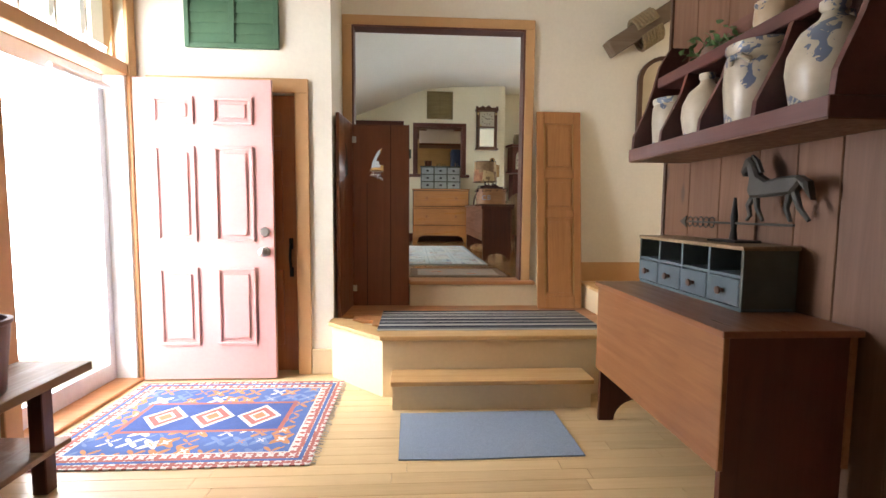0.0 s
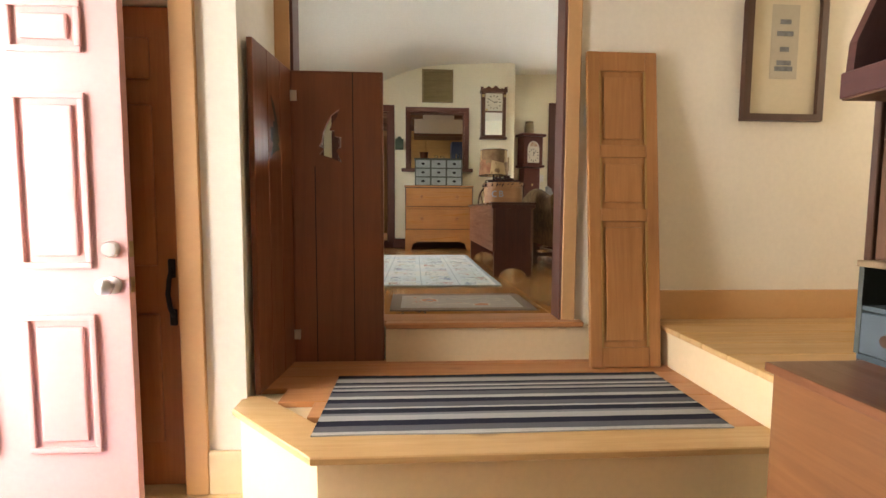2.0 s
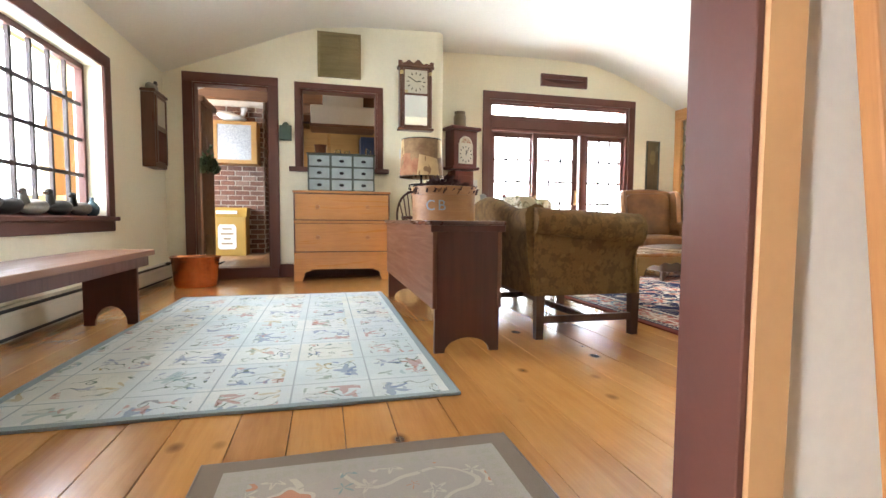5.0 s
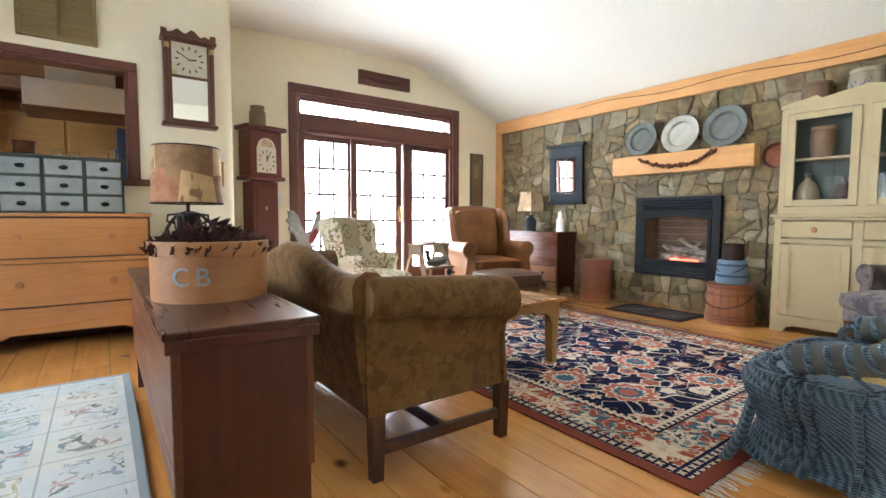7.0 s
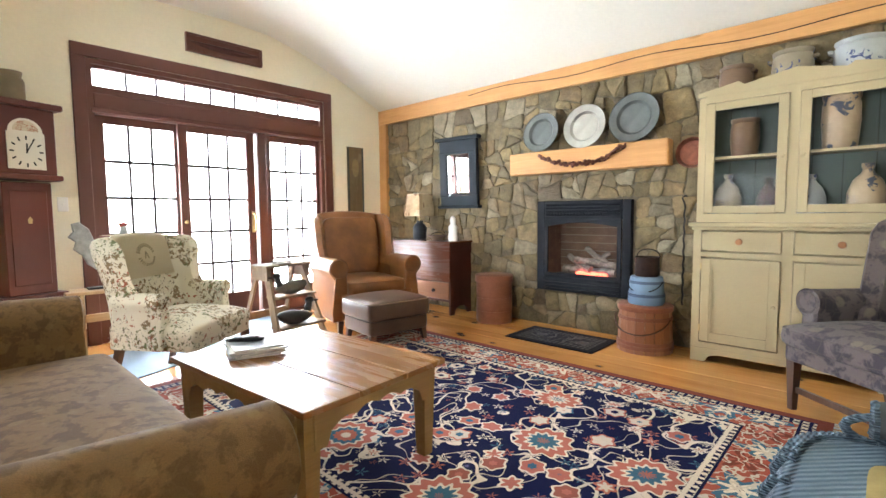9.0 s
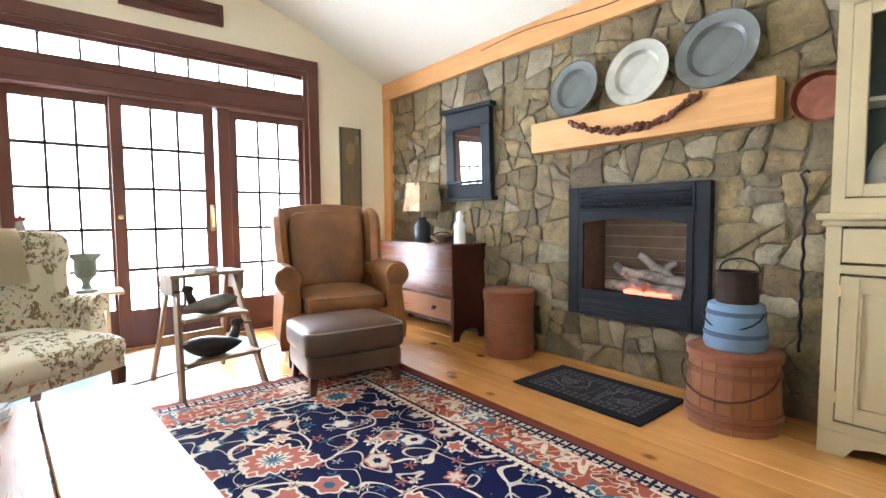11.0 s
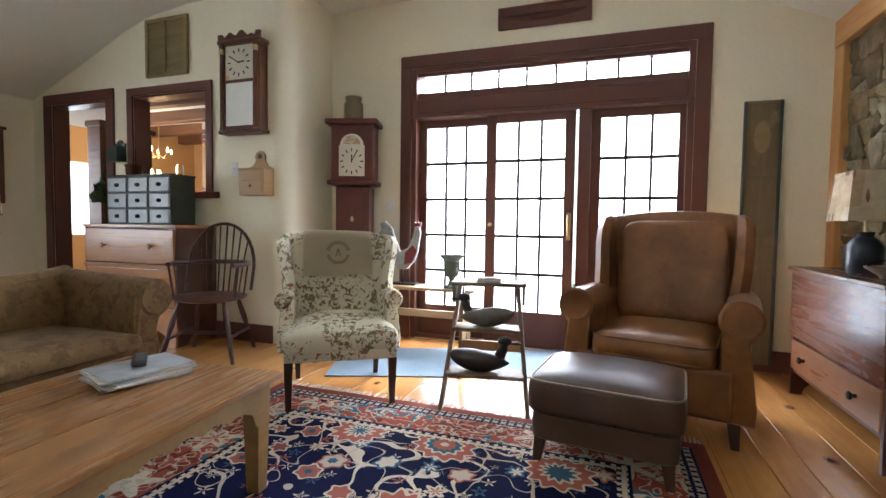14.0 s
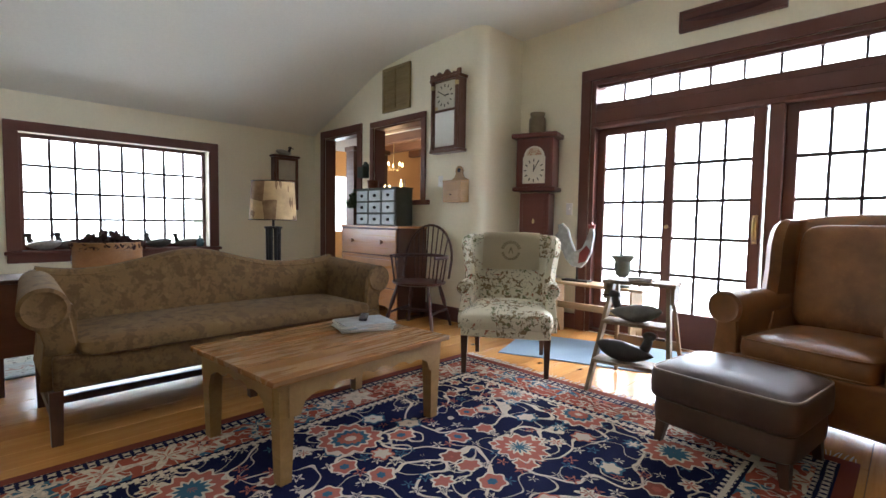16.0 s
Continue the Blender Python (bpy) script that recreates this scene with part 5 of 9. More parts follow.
# pillar-and-scroll wall clock
M_CLOCKWOOD = wood("clock_mahogany", (0.07, 0.024, 0.012), (0.14, 0.052, 0.024), "z", 0.32)
M_DIAL = paint("clock_dial", (0.55, 0.51, 0.40), 0.5, 0.12, 8)
M_MIRROR = plain("mirror_silver", (0.88, 0.90, 0.90), 0.03, 1.0, vary=0.02)
wallclock = thing("wall_clock", (1.15, Y_A - 0.07, 2.335), "tall dark mahogany wall clock with a square dial over a mirror", "clock")
part("case", box(B(), -0.195, -0.035, 0.03, 0.195, 0.07, 0.72, 0.004), M_CLOCKWOOD, wallclock)
part("cornice", box(B(), -0.215, -0.055, 0.72, 0.215, 0.07, 0.75, 0.006), M_CLOCKWOOD, wallclock)
crest = [(-0.21, 0.75), (-0.21, 0.80), (-0.17, 0.80), (-0.16, 0.77)] + [(-0.12 + 0.02 * i, 0.785 + 0.02 * math.sin(i * math.pi / 3) + 0.02 * (1 - abs(i - 6) / 6)) for i in range(13)] + [(0.16, 0.77), (0.17, 0.80), (0.21, 0.80), (0.21, 0.75)]
part("crest", slab(B(), crest, "y", -0.045, -0.025), M_CLOCKWOOD, wallclock)
part("base_moulding", box(B(), -0.215, -0.05, 0.0, 0.215, 0.07, 0.03, 0.006), M_CLOCKWOOD, wallclock)
for s in (-1, 1):
    part("pillar", lathe(B(), [(0.022, 0.03), (0.016, 0.08), (0.017, 0.40), (0.014, 0.64), (0.022, 0.72)], at=(s * 0.172, -0.045, 0), seg=14), M_CLOCKWOOD, wallclock, smooth=True)
    part("capital", lathe(B(), [(0.02, 0.64), (0.02, 0.68)], at=(s * 0.172, -0.047, 0), seg=14), M_BRASS, wallclock, "gilt capital", smooth=True)
part("dial", box(B(), -0.135, -0.040, 0.43, 0.135, -0.034, 0.70), M_DIAL, wallclock)
part("door_mirror", box(B(), -0.135, -0.040, 0.06, 0.135, -0.034, 0.405), M_MIRROR, wallclock, "silvered mirror glass")
part("door_rail", box(B(), -0.145, -0.046, 0.405, 0.145, -0.034, 0.43, 0.003), M_CLOCKWOOD, wallclock)


def dial_marks(parent, y, z, r, ink, hour=10, minute=10, hands_r=0.8):
    for i in range(12):
        a = radians(30 * i)
        bm = B()
        box(bm, -r * 0.045, -0.001, r * 0.72, r * 0.045, 0.001, r * 0.97)
        turned(bm, pose(0, y, z, 0, math.degrees(a), 0))
        part("numeral", bm, ink, parent)
    for ang, ln, w in ((30 * hour + minute / 2, 0.5, 0.05), (6 * minute, 0.75, 0.035)):
        bm = B()
        box(bm, -r * w, -0.002, -r * 0.1, r * w, 0.0, r * ln)
        turned(bm, pose(0, y - 0.002, z, 0, ang, 0))
        part("pointer", bm, ink, parent)


dial_marks(wallclock, -0.0415, 0.565, 0.115, M_BLACK, 2, 50)
part("dial_corner", box(B(), -0.134, -0.0408, 0.431, -0.10, -0.0398, 0.465), M_BRASS, wallclock)

# candle box and switch plate
candle = thing("candle_box", (1.275, Y_A - 0.06, 1.83), "yellow-brown wooden candle box with a pierced crest and drawer", "wall box")
M_OCHRE = wood("ochre_pine", (0.30, 0.16, 0.045), (0.43, 0.245, 0.075), "x", 0.45)
part("back", slab(B(), [(-0.125, 0), (0.125, 0), (0.125, 0.225), (0.07, 0.25), (0.05, 0.28)] + arc(0, 0.32, 0.05, -30, 210, 10) + [(-0.05, 0.28), (-0.07, 0.25), (-0.125, 0.225)], "y", 0.045, 0.06), M_OCHRE, candle)
part("box", box(B(), -0.125, -0.06, 0.0, 0.125, 0.045, 0.205, 0.004), M_OCHRE, candle)
part("lid", box(B(), -0.13, -0.067, 0.205, 0.13, 0.045, 0.218, 0.004), M_OCHRE, candle)
part("drawer", box(B(), -0.105, -0.066, 0.03, 0.105, -0.058, 0.12, 0.003), M_OCHRE, candle)
knob(M_LEG, candle, (0, -0.066, 0.075), SOUTH, 0.010, 0.018)
part("hole", lathe(B(), [(0.022, 0), (0.022, 0.004)], m=pose(0, 0.046, 0.325, 90, 0, 0), seg=12), M_BLACK, candle)
for nm, at, mm in (("light_switch", (1.00, Y_A - 0.006, 2.0), None), ("light_switch", (0.83, Y_OUT - 0.006, 1.63), None), ("light_switch", (2.14, Y_B - 0.006, 1.72), None)):
    sw = thing(nm, at, "ivory switch plate on the wall", "switch", "switch plates")
    part("plate", box(B(), -0.035, 0, 0, 0.035, 0.006, 0.115, 0.003), M_WHITE, sw)
    part("toggle", box(B(), -0.006, -0.008, 0.048, 0.006, 0.002, 0.068, 0.002), M_WHITE, sw)

# tall case clock
tall = thing("tall_case_clock", (1.885, 9.215, F), "tall red-brown grandfather clock with a painted arched dial", "clock")
tall.matrix_basis = pose(1.88, 9.205, F, 0, 0, 16) @ Matrix.Diagonal((0.89, 1, 1, 1))
M_GC = paint("clock_red_paint", (0.115, 0.03, 0.022), 0.4, 0.15, 3)
part("base", box(B(), -0.215, -0.12, 0, 0.215, 0.115, 0.48, 0.006), M_GC, tall)
part("base_moulding", box(B(), -0.225, -0.13, 0.48, 0.225, 0.115, 0.51, 0.010, 2), M_GC, tall)
part("trunk", box(B(), -0.165, -0.09, 0.51, 0.165, 0.11, 1.33, 0.006), M_GC, tall)
part("trunk_door", box(B(), -0.125, -0.098, 0.58, 0.125, -0.088, 1.27, 0.004), M_GC, tall)
part("neck_moulding", box(B(), -0.24, -0.135, 1.345, 0.24, 0.115, 1.385, 0.014, 3), M_GC, tall)
part("hood", box(B(), -0.205, -0.115, 1.385, 0.205, 0.11, 1.86, 0.006), M_GC, tall)
part("cornice", box(B(), -0.255, -0.155, 1.86, 0.255, 0.115, 1.905, 0.016, 3), M_GC, tall)
arch_dial = [(-0.125, 1.42), (0.125, 1.42), (0.125, 1.68)] + arc(0, 1.68, 0.115, 0, 180, 12, 0.10) + [(-0.125, 1.68)]
part("dial", slab(B(), arch_dial, "y", -0.121, -0.114), paint("dial_white", (0.70, 0.66, 0.56), 0.4, 0.06, 8), tall)
dial_marks(tall, -0.1225, 1.545, 0.115, M_BLACK, 12, 5)
part("arch_painting", slab(B(), [(-0.085, 1.69), (0.085, 1.69)] + arc(0, 1.69, 0.085, 0, 180, 10, 0.075)[1:-1], "y", -0.123, -0.1215), toile("arch_flowers", (0.60, 0.52, 0.38), [((0.35, 0.10, 0.06), 0.52, 4.0)], 30), tall)
part("escutcheon", slab(B(), [(-0.012, 1.03), (0.012, 1.03), (0.016, 1.06), (0, 1.08), (-0.016, 1.06)], "y", -0.101, -0.098), M_BRASS, tall, "small brass keyhole plate")
stone_jar = thing("stoneware_jar", (1.86, 9.21, F + 1.905), "tan stoneware jar on top of the tall clock", "jar")
M_STONEWARE = paint("tan_stoneware", (0.20, 0.15, 0.085), 0.45, 0.25, 8)
part("body", lathe(B(), [(0.075, 0), (0.082, 0.02), (0.082, 0.15), (0.065, 0.18), (0.072, 0.20), (0.072, 0.215), (0.055, 0.215), (0.05, 0.18), (0.001, 0.17)], seg=24, cap=False), M_STONEWARE, stone_jar, smooth=True)

# carved board above the doors and narrow panel beside them
hull = thing("carved_wall_board", (3.475, Y_B - 0.02, 3.205), "dark red-brown carved board over the french doors", "wall board")
part("board", box(B(), -0.365, -0.005, 0, 0.365, 0.02, 0.17, 0.003), M_BROWN, hull)
for z0, z1 in ((0.0, 0.02), (0.15, 0.17)):
    part("frame_rail", box(B(), -0.365, -0.02, z0, 0.365, -0.005, z1, 0.003), M_BROWN, hull)
for s in (-1, 1):
    part("frame_stile", box(B(), s * 0.355 - 0.01, -0.02, 0.02, s * 0.355 + 0.01, -0.005, 0.15), M_BROWN, hull)
secs = []
for i in range(17):
    t = i / 16
    u = -0.325 + 0.65 * t
    w = 0.005 + 0.030 * math.sin(math.pi * t) ** 0.7
    secs.append([(u, -0.004 - w * math.sin(a), 0.075 + 0.02 * (t - 0.5) ** 2 * 4 + w * 0.9 * math.cos(a)) for a in [radians(15 + 150 * k / 6) for k in range(7)]])
part("half_hull", loft(B(), secs), paint("hull_dark", (0.07, 0.02, 0.018), 0.4, 0.2), hull, smooth=True)

panel = thing("narrow_door_panel", (5.0, Y_B - 0.025, F + 0.05), "narrow old panelled door leaf in faded brown paint", "wall panel")
M_OLDDOOR = wood("faded_brown_panel", (0.13, 0.09, 0.045), (0.23, 0.165, 0.085), "z", 0.65, wear=(0.30, 0.24, 0.14))
part("board", box(B(), -0.115, 0.0, 0, 0.115, 0.015, 1.85), M_OLDDOOR, panel)
for s in (-1, 1):
    part("edge_strip", box(B(), s * 0.107 - 0.010, -0.012, 0, s * 0.107 + 0.010, 0.0, 1.85, 0.002), M_SPICED, panel)
for z in (0.0, 0.85, 1.32, 1.83):
    part("rail", box(B(), -0.097, -0.008, z, 0.097, 0.0, z + (0.02 if z in (0.0, 1.83) else 0.06), 0.002), M_OLDDOOR, panel)
part("painted_oval", lathe(B(), [(0.05, 0), (0.05, 0.002)], m=pose(0, -0.001, 1.6, 90, 0, 0) @ Matrix.Diagonal((1, 2.2, 1, 1)), seg=20), M_WORNWOOD, panel)

# ---- windsor chair ----
M_WINDSOR = paint("oxblood_paint", (0.055, 0.018, 0.014), 0.35, 0.2, 5)
windsor = thing("windsor_chair", (1.20, 8.30, F), "dark red windsor armchair with a bowed spindle back", "chair")
windsor.matrix_basis = pose(1.20, 8.25, F, 0, 0, 22) @ Matrix.Diagonal((1.1, 1.1, 1.06, 1))
part("seat", lathe(B(), [(0.001, 0.405), (0.19, 0.40), (0.235, 0.415), (0.24, 0.43), (0.20, 0.437), (0.001, 0.425)], seg=28, sx=1.0, sy=0.92, cap=False), M_WINDSOR, windsor, smooth=True)
for x, y in ((-0.14, -0.12), (0.14, -0.12), (-0.13, 0.13), (0.13, 0.13)):
    fx, fy = x * 1.65, y * 1.75
    bm = B()
    n = 10
    prof = [0.012, 0.014, 0.017, 0.019, 0.014, 0.020, 0.021, 0.019, 0.014, 0.012]
    prev = None
    for i in range(n):
        t = i / (n - 1)
        p = Vector((fx + (x - fx) * t, fy + (y - fy) * t, 0.42 * t))
        ring = [bm.verts.new(p + Vector((prof[i] * math.cos(k * math.pi / 4), prof[i] * math.sin(k * math.pi / 4), 0))) for k in range(8)]
        if prev:
            for k in range(8):
                bm.faces.new((prev[k], prev[(k + 1) % 8], ring[(k + 1) % 8], ring[k]))
        else:
            bm.faces.new(list(reversed(ring)))
        prev = ring
    bm.faces.new(prev)
    part("leg", bm, M_WINDSOR, windsor, smooth=True)
for x in (-0.19, 0.19):
    part("stretcher", tube(B(), [(x, -0.17, 0.16), (x, 0.0, 0.165), (x, 0.18, 0.16)], 0.011), M_WINDSOR, windsor, smooth=True)
part("stretcher", tube(B(), [(-0.19, 0, 0.165), (0.19, 0, 0.165)], 0.012), M_WINDSOR, windsor, smooth=True)
bow = [(0.23 * math.cos(radians(a)), 0.17 + 0.06 * math.sin(radians(a)) + 0.02, 0.62 + 0.32 * math.sin(radians(a))) for a in range(0, 181, 12)]
bow = [(0.225, 0.14, 0.45)] + bow + [(-0.225, 0.14, 0.45)]
part("bow", tube(B(), bow, 0.012), M_WINDSOR, windsor, smooth=True)
arm = [(0.25 * math.cos(radians(a)), 0.22 * math.sin(radians(a)), 0.655) for a in range(-35, 216, 12)]
part("arm_rail", tube(B(), arm, 0.016), M_WINDSOR, windsor, smooth=True)
for i in range(8):
    x = -0.15 + 0.3 * i / 7
    top = 0.62 + 0.32 * math.sqrt(max(0, 1 - (x * 1.15 / 0.23) ** 2))
    part("spindle", tube(B(), [(x * 0.85, 0.17, 0.43), (x, 0.205, 0.65), (x * 1.15, 0.245, top)], 0.0065, 6), M_WINDSOR, windsor, smooth=True)
for s in (-1, 1):
    for a in (-25, 5, 30):
        x, y = 0.25 * math.cos(radians(a)), 0.22 * math.sin(radians(a))
        part("spindle", tube(B(), [(s * x * 0.88, y * 0.88, 0.43), (s * x, y, 0.655)], 0.0085 if a == -25 else 0.0065, 6), M_WINDSOR, windsor, smooth=True)

# ---- upholstered chairs ----
def upath(a, yb, r, c):
    """Half-round plan of a chair shell: up one side, round the back, down the other."""
    pts = [(-a, yb - c - r * (1 - k / 5)) for k in range(6)]
    pts += [(-(a - c) + c * math.cos(radians(180 - 90 * k / 5)), yb - c + c * math.sin(radians(180 - 90 * k / 5))) for k in range(1, 6)]
    pts += [(-(a - c) + 2 * (a - c) * k / 10, yb) for k in range(1, 10)]
    return pts + [(-x, y) for x, y in reversed(pts[:11])]


def shell(name, fabric, ob, rows, th, crown=0.0, dip=0.0, c=0.07):
    """An upholstered back with wings; rows are (height, half width, back, wing reach, thickness share)."""
    top = rows[-1][0]
    low = rows[0][0]
    secs = []
    for z, a, yb, r, k in rows:
        mid = upath(a - th / 2, yb - th / 2, r, c)
        ring = []
        for side in (1, -1):
            line = upath(a - th / 2 + side * k * th / 2, yb - th / 2 + side * k * th / 2, r, max(0.012, c + side * k * th / 2))
            ring += line if side > 0 else list(reversed(line))
            tip = mid[-1] if side > 0 else mid[0]
            ring.append((tip[0], tip[1] - 0.5 * th * k))
        rise = (z - low) / (top - low)
        secs.append([(x, y, z + rise ** 4 * (crown * (1 - (x / a) ** 2) - dip * min(1.0, max(0.0, (yb - th - y) / 0.12)))) for x, y in ring])
    return part(name, loft(B(), secs), fabric, ob, smooth=True)


def rolled_arm(ob, fabric, s, x, y0, y1, top, r, base, waist):
    """One rolled arm from its scroll at y0 back to y1; s is its side."""
    secs = []
    for i in range(13):
        t = i / 12
        y = y0 + (y1 - y0) * t
        rr = r * (1 - 0.10 * t)
        ring = [(s * (x - waist), y, base), (s * (x - waist), y, top - 2.0 * r)]
        for k in range(15):
            a = radians(215 - 250 * k / 14)
            ring.append((s * (x + rr * math.cos(a)), y, top - r + rr * math.sin(a)))
        ring += [(s * (x + waist * 0.5), y, top - 2.2 * r), (s * (x + waist * 0.75), y, base)]
        secs.append(ring)
    arm = part("arm", loft(B(), secs), fabric, ob, smooth=True)
    part("arm_scroll", lathe(B(), [(r * 1.02, -0.004), (r * 1.04, 0.006), (r * 0.88, 0.016), (r * 0.66, 0.008), (r * 0.40, 0.013), (r * 0.15, 0.006), (0.001, 0.009)], m=pose(s * x, y0, top - r, 90, 0, 0), seg=24), fabric, arm, smooth=True)
    face = [(-waist, base), (waist * 0.85, base), (waist * 0.95, base + 0.08), (waist * 0.55, top - 2.6 * r), (waist * 0.45, top - 1.7 * r), (-waist * 0.9, top - 1.7 * r), (-waist, top - 2.6 * r)]
    part("arm_facing", slab(B(), [(s * (x + u), v) for u, v in face], "y", y0 - 0.012, y0 + 0.01, 0.006), fabric, arm)
    return arm


def cushion_piping(ob, material, hx, y0, y1, z, r=0.005):
    cy, hy = (y0 + y1) / 2, (y1 - y0) / 2
    ring = [(hx * spow(math.cos(a), 0.22), cy + hy * spow(math.sin(a), 0.22), z) for a in [2 * math.pi * i / 56 for i in range(57)]]
    part("piping", tube(B(), ring, r, 6, cap=False), material, ob, smooth=True)


M_PIPING = leather("pale_piping", (0.20, 0.13, 0.08), (0.34, 0.24, 0.16))
leather_chair = thing("leather_wing_chair", (4.305, 8.36, F), "worn brown leather wing chair with rolled arms", "armchair", rz=-14)
part("seat_frame", box(B(), -0.36, -0.385, 0.12, 0.36, 0.30, 0.36, 0.025, 3), M_LEATHER, leather_chair, smooth=True)
part("seat_cushion", puff(B(), -0.285, -0.41, 0.335, 0.285, 0.22, 0.475, 0.16, 0.42, 40, 14, 0.03), M_LEATHER, leather_chair, smooth=True)
cushion_piping(leather_chair, M_LEATHER, 0.284, -0.408, 0.215, 0.455)
cushion_piping(leather_chair, M_LEATHER, 0.284, -0.408, 0.215, 0.365)
shell("backrest", M_LEATHER, leather_chair, [(0.20, 0.36, 0.34, 0.30, 1), (0.45, 0.375, 0.35, 0.28, 1), (0.62, 0.395, 0.37, 0.20, 1), (0.78, 0.41, 0.395, 0.16, 1), (0.92, 0.415, 0.42, 0.165, 1), (1.00, 0.415, 0.435, 0.15, 1), (1.04, 0.41, 0.44, 0.13, 0.92), (1.065, 0.405, 0.443, 0.11, 0.66), (1.075, 0.40, 0.444, 0.10, 0.03)], 0.085, 0.04, 0.0)
part("back_cushion", turned(puff(B(), -0.295, -0.06, 0.0, 0.295, 0.07, 0.60, 0.22, 0.30, 36, 16), pose(0, 0.235, 0.455, -9, 0, 0)), M_LEATHER, leather_chair, smooth=True)
for s in (-1, 1):
    rolled_arm(leather_chair, M_LEATHER, s, 0.375, -0.36, 0.27, 0.68, 0.088, 0.12, 0.075)
    part("leg", leg(B(), s * 0.36, -0.33, 0.13, 0.055, 0.035, (s * 0.01, -0.015)), M_LEG, leather_chair)
    part("leg", leg(B(), s * 0.33, 0.27, 0.13, 0.05, 0.035, (0, 0.05)), M_LEG, leather_chair)
ottoman = thing("leather_ottoman", (4.03, 7.675, F), "dark brown leather ottoman with a piped stuffed top", "ottoman", rz=-8)
part("base", puff(B(), -0.29, -0.24, 0.10, 0.29, 0.24, 0.235, 0.18, 0.25, 40, 10), M_OTTO, ottoman, smooth=True)
part("cushion", puff(B(), -0.305, -0.26, 0.205, 0.305, 0.26, 0.385, 0.2, 0.38, 48, 18, 0.025), M_OTTO, ottoman, smooth=True)
seam = [(0.298 * spow(math.cos(a), 0.22), 0.253 * spow(math.sin(a), 0.22), 0.362) for a in [2 * math.pi * i / 48 for i in range(49)]]
part("piping", tube(B(), seam, 0.005, 6, cap=False), M_PIPING, ottoman, smooth=True)
for sx in (-1, 1):
    for sy in (-1, 1):
        part("foot", leg(B(), sx * 0.245, sy * 0.19, 0.12, 0.05, 0.03, (sx * 0.015, sy * 0.015)), M_LEG, ottoman)

floral = thing("floral_wing_chair", (2.50, 7.95, F), "cream floral wing chair with a pale sack cloth over its back", "armchair", rz=34)
part("seat_frame", box(B(), -0.30, -0.315, 0.265, 0.30, 0.25, 0.36, 0.02, 3), M_TOILE, floral, smooth=True)
part("seat", puff(B(), -0.315, -0.335, 0.30, 0.315, 0.26, 0.44, 0.16, 0.5, 44, 14, 0.045), M_TOILE, floral, smooth=True)
cushion_piping(floral, M_TOILE, 0.305, -0.32, 0.25, 0.335, 0.005)
shell("backrest", M_TOILE, floral, [(0.28, 0.315, 0.27, 0.16, 1), (0.42, 0.32, 0.275, 0.17, 1), (0.55, 0.325, 0.285, 0.13, 1), (0.66, 0.335, 0.30, 0.085, 1), (0.76, 0.35, 0.32, 0.085, 1), (0.84, 0.365, 0.335, 0.10, 1), (0.89, 0.37, 0.345, 0.095, 0.95), (0.92, 0.365, 0.35, 0.08, 0.7), (0.935, 0.36, 0.352, 0.07, 0.03)], 0.075, 0.02, 0.0, 0.08)
for s in (-1, 1):
    rolled_arm(floral, M_TOILE, s, 0.305, -0.13, 0.18, 0.62, 0.052, 0.28, 0.045)
    part("leg", leg(B(), s * 0.275, -0.29, 0.27, 0.046, 0.028), M_LEG, floral)
    part("leg", leg(B(), s * 0.25, 0.22, 0.27, 0.042, 0.028, (0, 0.07)), M_LEG, floral)
M_SACK = plain("sack_cloth", (0.62, 0.53, 0.36), 0.9, vary=0.06, scale=200, bump=0.3)
bm = B()
rows = []
for i in range(13):
    t = i / 12
    z = 0.68 + 0.282 * min(1, t / 0.8)
    y = 0.198 + 0.062 * (z - 0.66) / 0.26
    if t > 0.8:
        k = (t - 0.8) / 0.2
        z, y = 0.962, y + 0.10 * k
    rows.append([bm.verts.new((-0.215 + 0.43 * j / 10, y - 0.008 - 0.004 * (1 - (j / 5 - 1) ** 2) + 0.003 * math.sin(3 * j + i), z - 0.006 * (j / 5 - 1) ** 2 * min(1, t / 0.8))) for j in range(11)])
for a, b in zip(rows, rows[1:]):
    for j in range(10):
        bm.faces.new((a[j], a[j + 1], b[j + 1], b[j]))
bmesh.ops.solidify(bm, geom=bm.faces[:], thickness=0.003)
sack = part("sack_cloth", bm, M_SACK, floral, "pale feed-sack cloth with a faded round stamp", True)
M_STAMP = plain("faded_ink", (0.33, 0.27, 0.17), 0.9, vary=0.3, scale=60)
for i in range(11):
    a = radians(18 + 14.4 * i)
    part("stamp_bar", turned(box(B(), -0.006, -0.001, -0.012, 0.006, 0.001, 0.012), pose(0.066 * math.cos(a), 0.2215 + 0.017 * math.sin(a), 0.82 + 0.066 * math.sin(a), -14, 90 - math.degrees(a), 0)), M_STAMP, sack)
    a = radians(198 + 14.4 * i)
    part("stamp_bar", turned(box(B(), -0.006, -0.001, -0.010, 0.006, 0.001, 0.010), pose(0.064 * math.cos(a), 0.2215 + 0.017 * math.sin(a), 0.82 + 0.064 * math.sin(a), -14, 90 - math.degrees(a), 0)), M_STAMP, sack)
part("stamp_mark", turned(slab(B(), [(-0.02, -0.022), (-0.01, -0.022), (0, 0.01), (0.01, -0.022), (0.02, -0.022), (0.005, 0.026), (-0.005, 0.026)], "y", -0.001, 0.001), pose(0, 0.2215, 0.82, -14, 0, 0)), M_STAMP, sack)

